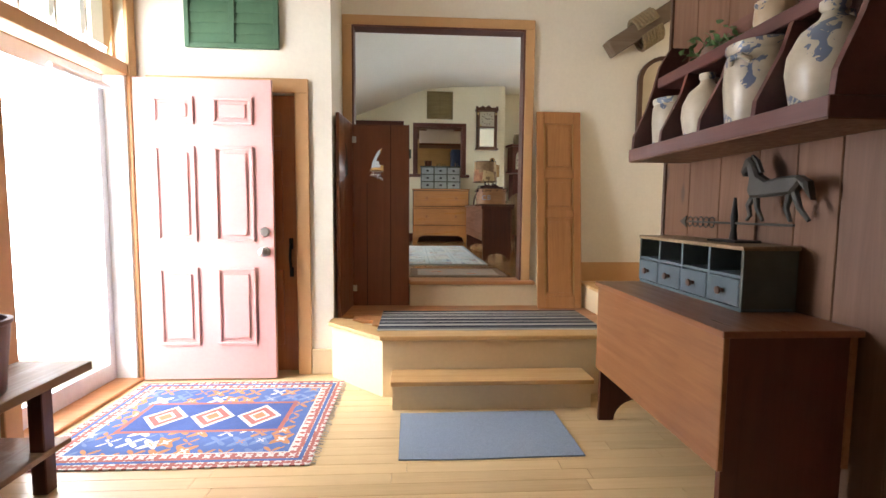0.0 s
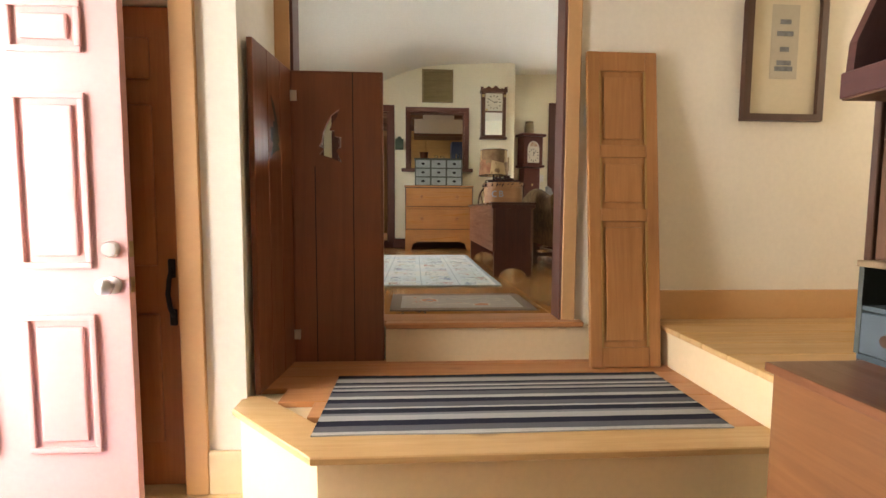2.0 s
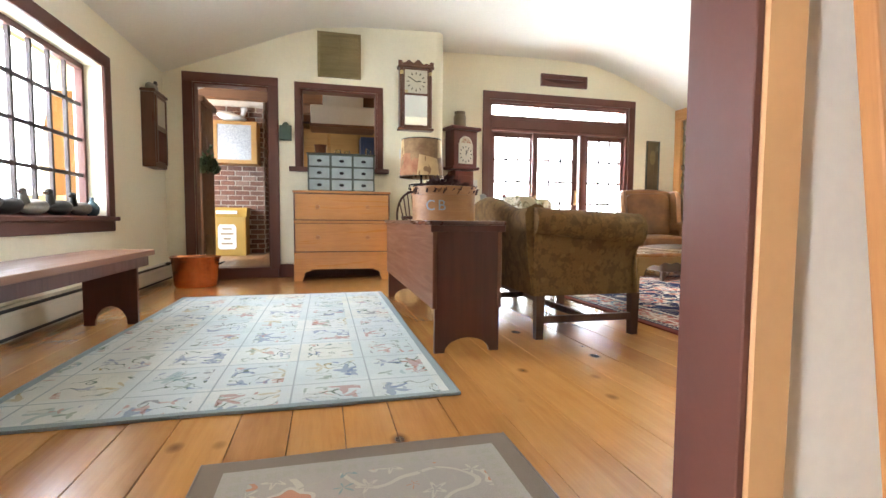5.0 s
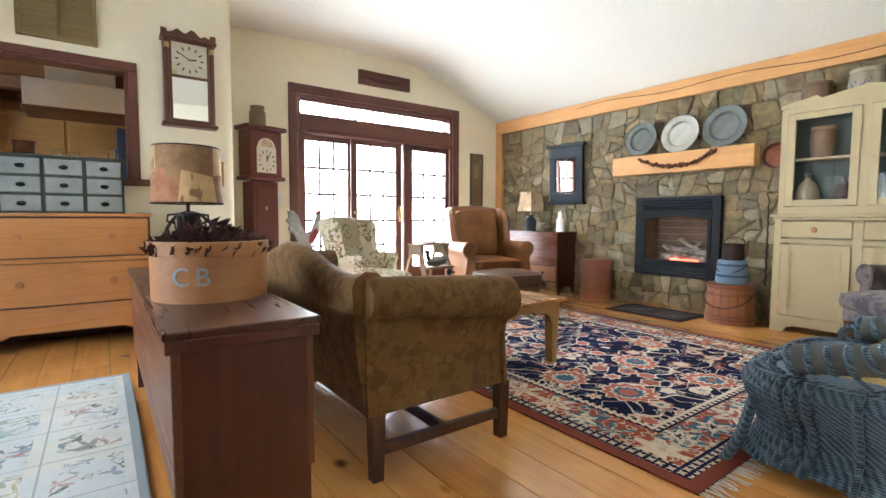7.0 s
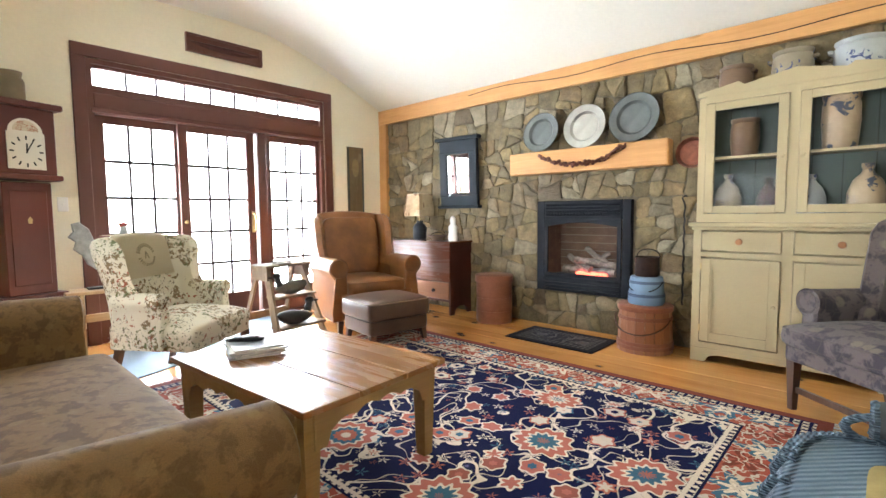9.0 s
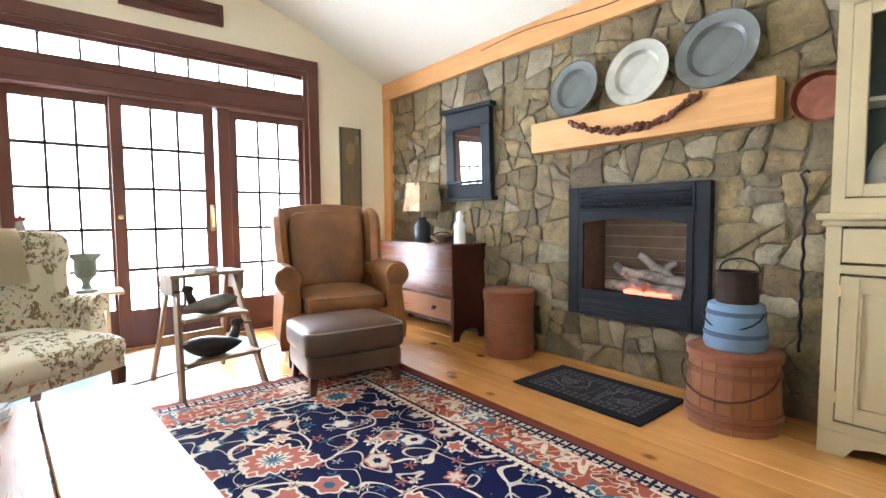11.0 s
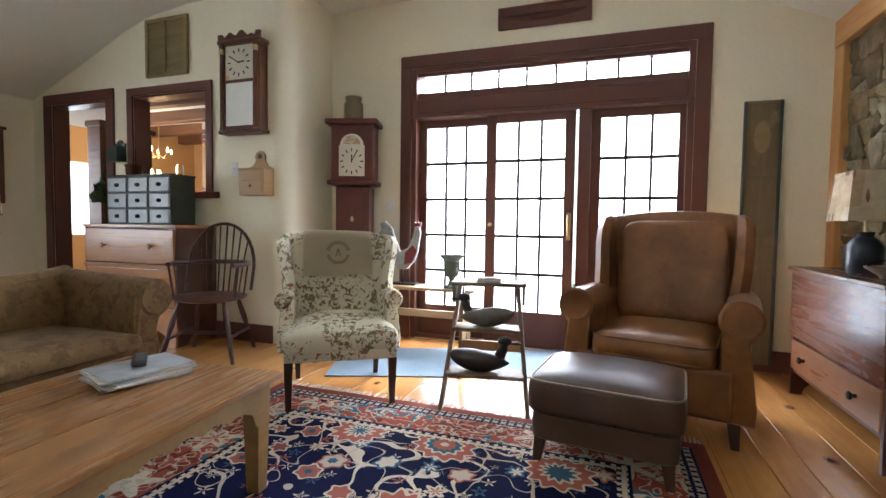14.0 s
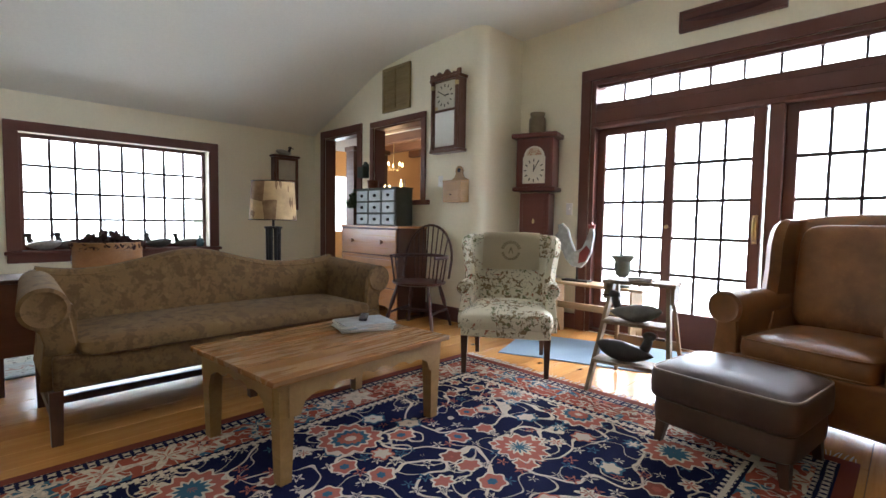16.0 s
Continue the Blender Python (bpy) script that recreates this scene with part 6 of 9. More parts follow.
tapestry = thing("tapestry_armchair", (4.57, 4.50, F), "grey-mauve tapestry armchair with padded arms on dark legs", "armchair", rz=230)
part("seat_frame", box(B(), -0.32, -0.31, 0.27, 0.32, 0.26, 0.37, 0.02, 3), M_TAPESTRY, tapestry, smooth=True)
part("seat_cushion", puff(B(), -0.335, -0.36, 0.34, 0.335, 0.24, 0.48, 0.2, 0.5, 44, 14, 0.03), M_TAPESTRY, tapestry, smooth=True)
cushion_piping(tapestry, M_TAPESTRY, 0.33, -0.355, 0.235, 0.45)
shell("backrest", M_TAPESTRY, tapestry, [(0.28, 0.33, 0.29, 0.05, 1), (0.5, 0.335, 0.31, 0.04, 1), (0.75, 0.345, 0.35, 0.03, 1), (0.95, 0.345, 0.38, 0.03, 1), (1.0, 0.335, 0.385, 0.02, 0.8), (1.02, 0.33, 0.388, 0.02, 0.03)], 0.12, 0.03, 0.0, 0.08)
for s in (-1, 1):
    rolled_arm(tapestry, M_TAPESTRY, s, 0.325, -0.17, 0.24, 0.65, 0.072, 0.28, 0.055)
    part("leg", leg(B(), s * 0.295, -0.27, 0.28, 0.05, 0.03), M_LEG, tapestry)
    part("leg", leg(B(), s * 0.27, 0.24, 0.28, 0.045, 0.03, (0, 0.07)), M_LEG, tapestry)
part("stretcher", box(B(), -0.27, -0.28, 0.10, 0.27, -0.26, 0.13), M_LEG, tapestry)

# ---- blue wicker chair ----
M_WICKER = Mat("blue_wicker", 0.65)
_w = M_WICKER.node("ShaderNodeTexWave", Vector=M_WICKER.co((1, 1, 1)), Scale=38.0, Distortion=0.6, Detail=1.0)
_w.bands_direction = "Z"
_w2 = M_WICKER.node("ShaderNodeTexWave", Vector=M_WICKER.co((1, 1, 1), (0, 0, 0)), Scale=22.0, Distortion=0.5, Detail=1.0)
_w2.bands_direction = "DIAGONAL"
_mix = M_WICKER.mix(0.5, _w.outputs["Color"], _w2.outputs["Color"])
M_WICKER.color(M_WICKER.ramp(M_WICKER.sep(_mix)[0], [(0.2, (0.03, 0.05, 0.075)), (0.5, (0.085, 0.135, 0.185)), (0.8, (0.125, 0.185, 0.24))]))
M_WICKER.bump(_mix, 0.9, 0.012)
M_WICKER = M_WICKER.done()
wicker = thing("wicker_armchair", (2.88, 4.40, F), "blue-grey painted wicker armchair with scrolled sides and a yellow cushion", "armchair", rz=180)
wicker.matrix_basis = pose(2.88, 4.38, F, 0, 0, 180) @ Matrix.Diagonal((1, 1, 0.86, 1))


def strand(points, r, n=6):
    return part("strand", tube(B(), points, r, n), M_WICKER, wicker, smooth=True)


# the rolled rim runs from one arm front round the back to the other
rim_pts = []
for i in range(37):
    t = -1 + 2 * i / 36
    a = radians(90 + 118 * t)
    x = 0.43 * math.cos(a) if abs(t) < 0.72 else math.copysign(0.41, -t)
    y = 0.06 + 0.32 * math.sin(a) if abs(t) < 0.72 else 0.06 + 0.32 * math.sin(radians(90 + 118 * math.copysign(0.72, t))) - (abs(t) - 0.72) * 1.0
    z = 0.62 + 0.30 * max(0, 1 - (abs(t) / 0.75) ** 2) - 0.09 * max(0, (abs(t) - 0.6) / 0.4)
    rim_pts.append((x, y, z))
part("rim_roll", tube(B(), rim_pts, 0.060, 14), paint("wicker_rim", (0.075, 0.08, 0.078), 0.7, 0.3, 20), wicker, smooth=True)
for k, (x, y, z) in enumerate(rim_pts[::1]):
    nx_, ny_, nz_ = rim_pts[min(k + 1, 36)]
    d = (Vector((nx_, ny_, nz_)) - Vector((x, y, z)))
    if d.length < 1e-4:
        d = Vector((0, -1, 0))
    q = d.to_track_quat("Z", "Y").to_matrix().to_4x4()
    q.translation = (x, y, z)
    part("binding", lathe(B(), [(0.061, -0.012), (0.067, 0.0), (0.061, 0.012)], m=q, seg=14, cap=False), M_WICKER, wicker, smooth=True)
bm = B()
secs = []
for k, (f, z) in enumerate(((0.94, 0.45), (1.04, 0.44), (1.10, 0.39), (1.06, 0.33), (0.97, 0.25), (0.95, 0.17), (1.03, 0.10), (1.10, 0.07))):
    secs.append([(0.42 * f * spow(math.cos(a), 0.45), 0.355 * f * spow(math.sin(a), 0.45), z) for a in [2 * math.pi * i / 40 for i in range(40)]])
part("skirt", loft(bm, list(reversed(secs))), M_WICKER, wicker, smooth=True)
for i in range(64):
    a = 2 * math.pi * i / 64
    pts = [(0.43 * f * spow(math.cos(a), 0.45), 0.365 * f * spow(math.sin(a), 0.45), z) for f, z in ((0.94, 0.45), (1.03, 0.44), (1.09, 0.39), (1.05, 0.33), (0.965, 0.25), (0.945, 0.17), (1.02, 0.11), (1.10, 0.065))]
    strand(pts, 0.0165, 6)
for sx in (-1, 1):
    for sy in (-1, 1):
        strand([(sx * 0.36, sy * 0.33, 0.30), (sx * 0.39, sy * 0.36, 0.12), (sx * 0.43, sy * 0.40, 0.0)], 0.022, 8)
for i in range(3, 34, 1):
    x, y, z = rim_pts[i]
    if abs(i - 18) < 11:
        strand([(x, y, z - 0.03), (x * 0.97, y * 0.97, 0.40)], 0.006, 5)
for s in (-1, 1):
    hoop = [(s * 0.405, -0.02 + 0.24 * math.cos(a), 0.49 + 0.075 * math.sin(a)) for a in [2 * math.pi * i / 24 for i in range(25)]]
    strand(hoop, 0.014, 8)
    for c in (-0.15, 0.12):
        strand([(s * 0.405, -0.02 + c + (0.045 - 0.004 * i) * math.cos(i * 0.8), 0.485 + (0.045 - 0.004 * i) * math.sin(i * 0.8)) for i in range(10)], 0.009)
    strand([(s * 0.405, -0.16, 0.49), (s * 0.405, -0.06, 0.53), (s * 0.405, 0.03, 0.46), (s * 0.405, 0.10, 0.50)], 0.008)
part("seat_cushion", puff(B(), -0.34, -0.26, 0.37, 0.34, 0.28, 0.455, 0.25, 0.5, 30, 10), plain("yellow_cushion", (0.36, 0.27, 0.10), 0.9, vary=0.15), wicker, "mustard-yellow seat cushion", True)

# ---- stone wall: hearth, mantel and what hangs there ----
M_STEELBLACK = plain("matt_black_steel", (0.010, 0.012, 0.017), 0.55, vary=0.25, spec=0.2)
hearth = thing("gas_fireplace", (X_E - 0.035, 6.575, 0.94), "black steel gas fireplace insert with glowing logs behind glass", "fireplace")
W2, H = 0.455, 0.845
for s in (-1, 1):
    part("side_frame", box(B(), -0.01, s * (W2 - 0.04) - 0.04, 0, 0.05, s * (W2 - 0.04) + 0.04, H, 0.005), M_STEELBLACK, hearth)
part("bottom_frame", box(B(), -0.01, -W2 + 0.08, 0.0, 0.05, W2 - 0.08, 0.14, 0.005), M_STEELBLACK, hearth)
part("top_frame", box(B(), -0.01, -W2 + 0.08, H - 0.17, 0.05, W2 - 0.08, H, 0.005), M_STEELBLACK, hearth)
for z0, n in ((0.03, 3), (H - 0.14, 4)):
    for i in range(n):
        part("louvre_slat", slab(B(), [(-0.022, z0 + i * 0.03), (-0.012, z0 + i * 0.03 - 0.004), (0.0, z0 + i * 0.03 + 0.02), (-0.01, z0 + i * 0.03 + 0.022)], "y", -W2 + 0.10, W2 - 0.10), M_STEELBLACK, hearth)
for i in range(22):
    y = -W2 + 0.12 + (2 * W2 - 0.24) * i / 21
    part("grille_scroll", tube(B(), [(-0.024, y + 0.014 * math.cos(a), H - 0.115 + 0.022 * math.sin(a)) for a in [k * 0.9 for k in range(8)]], 0.003, 5), M_STEELBLACK, hearth)
inner_frame = box(B(), -0.016, -W2 + 0.085, 0.14, 0.0, -W2 + 0.12, H - 0.17)
box(inner_frame, -0.016, W2 - 0.12, 0.14, 0.0, W2 - 0.085, H - 0.17)
box(inner_frame, -0.016, -W2 + 0.12, 0.14, 0.0, W2 - 0.12, 0.175)
slab(inner_frame, [(-W2 + 0.12, H - 0.17), (-W2 + 0.12, H - 0.235)] + [(u, H - 0.235 + 0.035 * math.sin(math.pi * (u + W2 - 0.12) / (2 * W2 - 0.24))) for u in [-W2 + 0.12 + (2 * W2 - 0.24) * k / 10 for k in range(11)]] + [(W2 - 0.12, H - 0.17)], "x", -0.016, 0.0)
part("door_frame", inner_frame, M_STEELBLACK, hearth)
M_FIREBRICK = plain("fire_brick", (0.21, 0.13, 0.085), 0.9, vary=0.25, scale=12)
part("firebox", box(box(box(B(), 0.34, -0.41, 0.06, 0.36, 0.41, 0.80), 0.05, -0.41, 0.06, 0.34, -0.39, 0.80), 0.05, 0.39, 0.06, 0.34, 0.41, 0.80), M_FIREBRICK, hearth)
part("firebox_floor", box(box(B(), 0.05, -0.39, 0.10, 0.34, 0.39, 0.14), 0.05, -0.39, 0.78, 0.34, 0.39, 0.80), M_STEELBLACK, hearth)
for z in range(1, 8):
    part("brick_joint", box(B(), 0.337, -0.39, 0.14 + z * 0.075, 0.3405, 0.39, 0.146 + z * 0.075), plain("pale_joint", (0.34, 0.29, 0.22), 0.9), hearth)
M_LOG = plain("charred_log", (0.30, 0.26, 0.22), 0.95, vary=0.7, scale=18, bump=0.8)
for i, (a, b, r) in enumerate((((0.13, -0.27, 0.185), (0.17, 0.26, 0.20), 0.042), ((0.22, -0.25, 0.24), (0.12, 0.12, 0.30), 0.036), ((0.10, -0.05, 0.20), (0.24, 0.24, 0.31), 0.034), ((0.24, -0.20, 0.22), (0.20, 0.05, 0.40), 0.03), ((0.18, 0.02, 0.24), (0.26, -0.16, 0.36), 0.028))):
    pts = [Vector(a).lerp(Vector(b), t / 6) + Vector((0, 0, 0.008 * math.sin(t * 2 + i))) for t in range(7)]
    part("log", tube(B(), pts, r, 10, r * 0.8), M_LOG, hearth, smooth=True)
ember = glow("glowing_ember", (1.0, 0.13, 0.07), 2.2)
rs = random.Random(5)
bm = B()
for _ in range(90):
    y, x = rs.uniform(-0.19, 0.08), rs.uniform(0.07, 0.13)
    s = rs.uniform(0.006, 0.015)
    box(bm, x - s, y - s * 1.5, 0.14, x + s, y + s * 1.5, 0.155 + s * 2.2)
tagged(part("embers", bm, ember, hearth, "glowing red embers"), kind="stuff")
part("glass_front", box(B(), 0.0, -W2 + 0.10, 0.15, 0.004, W2 - 0.10, H - 0.175), M_GLASS, hearth).visible_shadow = False

mantel = thing("mantel_beam", (X_E - 0.075, 6.55, 2.04), "thick honey-coloured timber mantel fixed to the stone", "mantel")
part("beam", box(B(), -0.065, -0.735, 0, 0.075, 0.735, 0.205, 0.012, 2), M_BEAM, mantel)
garland = thing("dried_garland", (X_E - 0.155, 6.54, 2.15), "drooping garland of dried red-brown pods on the mantel", "garland")
bm = B()
rs = random.Random(9)
for i in range(95):
    t = i / 94
    y = -0.40 + 0.80 * t
    sag = 0.10 * (2 * t - 1) ** 2 - 0.05
    c = Vector((rs.uniform(-0.02, 0.01), y, sag + rs.uniform(-0.014, 0.014) + (0.03 * (t < 0.15)) + 0.0))
    r = rs.uniform(0.010, 0.02)
    bmesh.ops.create_icosphere(bm, subdivisions=1, radius=r, matrix=Matrix.Translation(c))
tagged(part("pod_string", bm, plain("dried_pods", (0.16, 0.055, 0.028), 0.7, vary=0.5, scale=50), garland), kind="stuff")
part("cord", tube(B(), [(0, -0.4 + 0.8 * i / 12, 0.10 * (2 * i / 12 - 1) ** 2 - 0.05) for i in range(13)], 0.004, 5), M_LEG, garland)

M_PEWTER = plain("dull_pewter", (0.17, 0.185, 0.18), 0.42, 0.85, vary=0.2, scale=10)
M_BRIGHTPEWTER = plain("bright_pewter", (0.52, 0.52, 0.48), 0.28, 0.9, vary=0.15, scale=10)
for y, z, r, mt, lb in ((6.965, 2.425, 0.185, M_PEWTER, "dark pewter plate standing on the mantel"), (6.53, 2.425, 0.195, M_BRIGHTPEWTER, "bright polished pewter charger standing on the mantel"), (6.10, 2.44, 0.205, M_PEWTER, "grey-green pewter charger standing on the mantel")):
    plate = thing("pewter_plate", (X_E - 0.075, y, z), lb, "plate", "plates on the mantel")
    bm = lathe(B(), [(0.001, 0.0), (r * 0.60, 0.0), (r * 0.66, 0.012), (r * 0.70, 0.022), (r * 0.96, 0.026), (r, 0.03), (r * 0.985, 0.022), (r * 0.7, 0.014), (r * 0.6, -0.006), (0.001, -0.006)], seg=40, cap=False, m=pose(0, 0, 0, 0, -80, 0))
    part("plate", bm, mt, plate, smooth=True)
    part("rim", lathe(B(), [(r * 0.97, 0.027), (r * 0.985, 0.033), (r * 1.0, 0.03)], seg=40, cap=False, m=pose(0, 0, 0, 0, -80, 0)), mt, plate, smooth=True)

looking = thing("blue_mirror", (X_E - 0.085, 7.995, 1.735), "blue-black painted mirror with a heavy moulded frame on the stone", "mirror")
looking.matrix_basis = pose(X_E - 0.075, 7.995, 1.735, 0, -2, 5)
M_BLUEBLACK = paint("blue_black_paint", (0.020, 0.028, 0.037), 0.6, 0.25, 6, 0.2)
part("glass", box(B(), -0.012, -0.15, 0.14, -0.002, 0.15, 0.60), M_MIRROR, looking)
part("bottom_board", box(B(), -0.02, -0.245, 0.03, 0.03, 0.245, 0.14, 0.004), M_BLUEBLACK, looking)
part("top_board", box(B(), -0.02, -0.245, 0.60, 0.03, 0.245, 0.735, 0.004), M_BLUEBLACK, looking)
for s in (-1, 1):
    part("side_board", box(B(), -0.026, s * 0.198 - 0.048, 0.14, 0.03, s * 0.198 + 0.048, 0.60, 0.004), M_BLUEBLACK, looking)
part("base_moulding", box(B(), -0.045, -0.275, 0.0, 0.03, 0.275, 0.03, 0.008, 2), M_BLUEBLACK, looking)
part("cornice", box(B(), -0.055, -0.285, 0.735, 0.03, 0.285, 0.77, 0.010, 2), M_BLUEBLACK, looking)
for z in (0.155, 0.60):
    part("bead", box(B(), -0.032, -0.25, z - 0.012, -0.018, 0.25, z + 0.012, 0.004), M_BLUEBLACK, looking)

# chest by the wall with its lamp, bowl and figure
wall_chest = thing("chest_with_drawer", (5.265, 8.41, F), "dark red-brown lift-top chest with one drawer below", "chest")
M_WCHEST = wood("red_brown_front", (0.11, 0.035, 0.018), (0.20, 0.075, 0.037), "y", 0.28)
for s in (-1, 1):
    part("end_board", slab(B(), [(u, v) for u, v in arch_board(0.345, 0.765, 0.06, 0.09)], "y", s * 0.515 - 0.011, s * 0.515 + 0.011), M_ENDGRAIN, wall_chest)
part("front_board", box(B(), -0.185, -0.524, 0.36, -0.165, 0.524, 0.765, 0.003), M_WCHEST, wall_chest)
part("back_board", box(B(), 0.155, -0.524, 0.14, 0.172, 0.524, 0.765), M_ENDGRAIN, wall_chest)
part("bottom_board", box(B(), -0.165, -0.503, 0.14, 0.155, 0.503, 0.16), M_ENDGRAIN, wall_chest)
dr = part("drawer", box(B(), -0.178, -0.500, 0.165, -0.14, 0.500, 0.345, 0.004), wood("drawer_light", (0.22, 0.09, 0.04), (0.34, 0.155, 0.07), "y", 0.3), wall_chest)
for y in (-0.30, 0.30):
    knob(M_BLACK, dr, (-0.178, y, 0.255), WEST, 0.02, 0.035)
part("lid", box(B(), -0.205, -0.545, 0.765, 0.172, 0.545, 0.785, 0.005, 2), wood("red_brown_lid", (0.12, 0.045, 0.024), (0.20, 0.09, 0.05), "y", 0.26), wall_chest)
crock_lamp = thing("crock_lamp", (5.25, 8.50, F + 0.785), "dark stoneware jug lamp with a square printed shade", "lamp")
part("jug", lathe(B(), [(0.065, 0), (0.075, 0.02), (0.078, 0.14), (0.055, 0.175), (0.035, 0.19), (0.04, 0.215), (0.03, 0.215)], seg=24), paint("blue_black_glaze", (0.03, 0.035, 0.045), 0.3, 0.2), crock_lamp, smooth=True)
part("stem", lathe(B(), [(0.008, 0.21), (0.008, 0.50)], seg=8), M_BRASS, crock_lamp)
bm = B()
for (x0, y0), (x1, y1) in (((-1, -1), (1, -1)), ((1, -1), (1, 1)), ((1, 1), (-1, 1)), ((-1, 1), (-1, -1))):
    lo, hi = 0.125, 0.105
    v = [bm.verts.new(p) for p in ((x0 * lo, y0 * lo, 0.27), (x1 * lo, y1 * lo, 0.27), (x1 * hi, y1 * hi, 0.52), (x0 * hi, y0 * hi, 0.52))]
    bm.faces.new(v)
bmesh.ops.remove_doubles(bm, verts=bm.verts, dist=0.0005)
bmesh.ops.solidify(bm, geom=bm.faces[:], thickness=0.004)
part("shade", bm, shade_print("square_shade", (0.62, 0.50, 0.32), (0.50, 0.36, 0.2), (0.16, 0.07, 0.03)), crock_lamp)
bowl = thing("pewter_bowl", (5.25, 8.22, F + 0.785), "low grey-brown bowl on the chest", "bowl")
part("body", lathe(B(), [(0.05, 0), (0.055, 0.012), (0.105, 0.045), (0.11, 0.055), (0.10, 0.052), (0.05, 0.018), (0.001, 0.016)], seg=24, cap=False), plain("brown_pottery", (0.17, 0.12, 0.085), 0.5, vary=0.2), bowl, smooth=True)
part("handle", tube(B(), [(0.10 * math.cos(a), 0, 0.055 + 0.03 * math.sin(a)) for a in [math.pi * k / 8 for k in range(9)]], 0.004, 6), M_BLACK, bowl)
figure = thing("plaster_figurine", (5.25, 7.985, F + 0.785), "white plaster figurine standing on the chest", "figurine")
part("figurine", lathe(B(), [(0.055, 0), (0.06, 0.03), (0.052, 0.10), (0.056, 0.15), (0.03, 0.185), (0.036, 0.215), (0.034, 0.24), (0.015, 0.262), (0.002, 0.266)], seg=20, sx=0.75), M_WHITE, figure, smooth=True)

M_REDBOX = wood("red_pantry_box", (0.17, 0.055, 0.028), (0.27, 0.10, 0.052), "x", 0.45)
pantry = thing("pantry_box", (5.215, 7.405, F), "tall red-brown round lidded pantry box beside the hearth", "wooden box")
part("body", lathe(B(), [(0.175, 0), (0.178, 0.02), (0.178, 0.42)], seg=36), M_REDBOX, pantry, smooth=True)
part("lid", lathe(B(), [(0.186, 0.40), (0.188, 0.405), (0.188, 0.465), (0.18, 0.472)], seg=36), M_REDBOX, pantry, smooth=True)
for z in (0.12, 0.25):
    part("hoop", lathe(B(), [(0.178, -0.002), (0.181, 0.0), (0.181, 0.012), (0.178, 0.014)], at=(0, 0, z), seg=36, cap=False), M_REDBOX, pantry)

firkin = thing("wooden_firkin", (5.19, 5.915, F), "large hooped brown wooden firkin with a lid and bail handle", "firkin")
M_FIRKIN = wood("firkin_staves", (0.21, 0.075, 0.035), (0.34, 0.14, 0.065), "z", 0.4, 0.0, 0.25)
for i in range(18):
    a0, a1 = 2 * math.pi * i / 18, 2 * math.pi * (i + 0.94) / 18
    bm = B()
    out = []
    for r, z in ((0.205, 0.0), (0.190, 0.33)):
        out.append([(r * math.cos(a0), r * math.sin(a0), z), (r * math.cos(a1), r * math.sin(a1), z), ((r - 0.015) * math.cos(a1), (r - 0.015) * math.sin(a1), z), ((r - 0.015) * math.cos(a0), (r - 0.015) * math.sin(a0), z)])
    part("stave", loft(bm, out), M_FIRKIN, firkin)
for z, r in ((0.03, 0.207), (0.06, 0.2055), (0.25, 0.197)):
    part("hoop", lathe(B(), [(r - 0.004, 0), (r + 0.003, 0.002), (r + 0.001, 0.026), (r - 0.006, 0.028)], at=(0, 0, z), seg=36, cap=False), M_REDBOX, firkin)
part("lid", lathe(B(), [(0.200, 0.32), (0.202, 0.325), (0.202, 0.355), (0.19, 0.362)], seg=36), M_REDBOX, firkin, smooth=True)
part("bail", tube(B(), [(-0.06 - 0.15 * math.sin(a) , 0.205 * math.cos(a), 0.27 - 0.12 * math.sin(a)) for a in [math.pi * k / 12 for k in range(13)]], 0.006, 6), M_LEG, firkin, smooth=True)
blue_pail = thing("blue_pail", (5.20, 5.915, F + 0.362), "pale blue painted wooden pail on the firkin", "pail")
M_PAIL = paint("pale_blue_pail", (0.16, 0.25, 0.37), 0.5, 0.15, 6)
part("body", lathe(B(), [(0.125, 0), (0.135, 0.02), (0.118, 0.21), (0.11, 0.215)], seg=30), M_PAIL, blue_pail, smooth=True)
for z, r in ((0.06, 0.133), (0.16, 0.124)):
    part("hoop", lathe(B(), [(r - 0.003, 0), (r + 0.003, 0.002), (r + 0.002, 0.02), (r - 0.004, 0.022)], at=(0, 0, z), seg=30, cap=False), paint("dark_blue_hoop", (0.06, 0.10, 0.17), 0.5, 0.2), blue_pail)
part("bail", tube(B(), [(-0.03 - 0.09 * math.sin(a), 0.13 * math.cos(a), 0.18 - 0.08 * math.sin(a)) for a in [math.pi * k / 10 for k in range(11)]], 0.004, 6), M_BLACK, blue_pail, smooth=True)
iron_pot = thing("iron_pot", (5.21, 5.915, F + 0.577), "dark brown iron pot on top of the pail", "pot")
part("body", lathe(B(), [(0.085, 0), (0.09, 0.01), (0.086, 0.14), (0.092, 0.15), (0.082, 0.15), (0.08, 0.02), (0.001, 0.02)], seg=26, cap=False), plain("rusty_iron", (0.035, 0.02, 0.016), 0.6, 0.4, vary=0.4), iron_pot, smooth=True)
part("bail", tube(B(), [(0.02, 0.088 * math.cos(a), 0.15 + 0.06 * math.sin(a)) for a in [math.pi * k / 10 for k in range(11)]], 0.004, 6), M_BLACK, iron_pot, smooth=True)
poker = thing("twisted_poker", (X_E - 0.085, 5.70, F + 0.35), "twisted black iron poker hanging by the hearth", "poker")
part("shaft", tube(B(), [(0.0035 * math.cos(i * 1.3), 0.0035 * math.sin(i * 1.3), 0.02 * i) for i in range(40)], 0.007, 6), M_BLACK, poker, smooth=True)
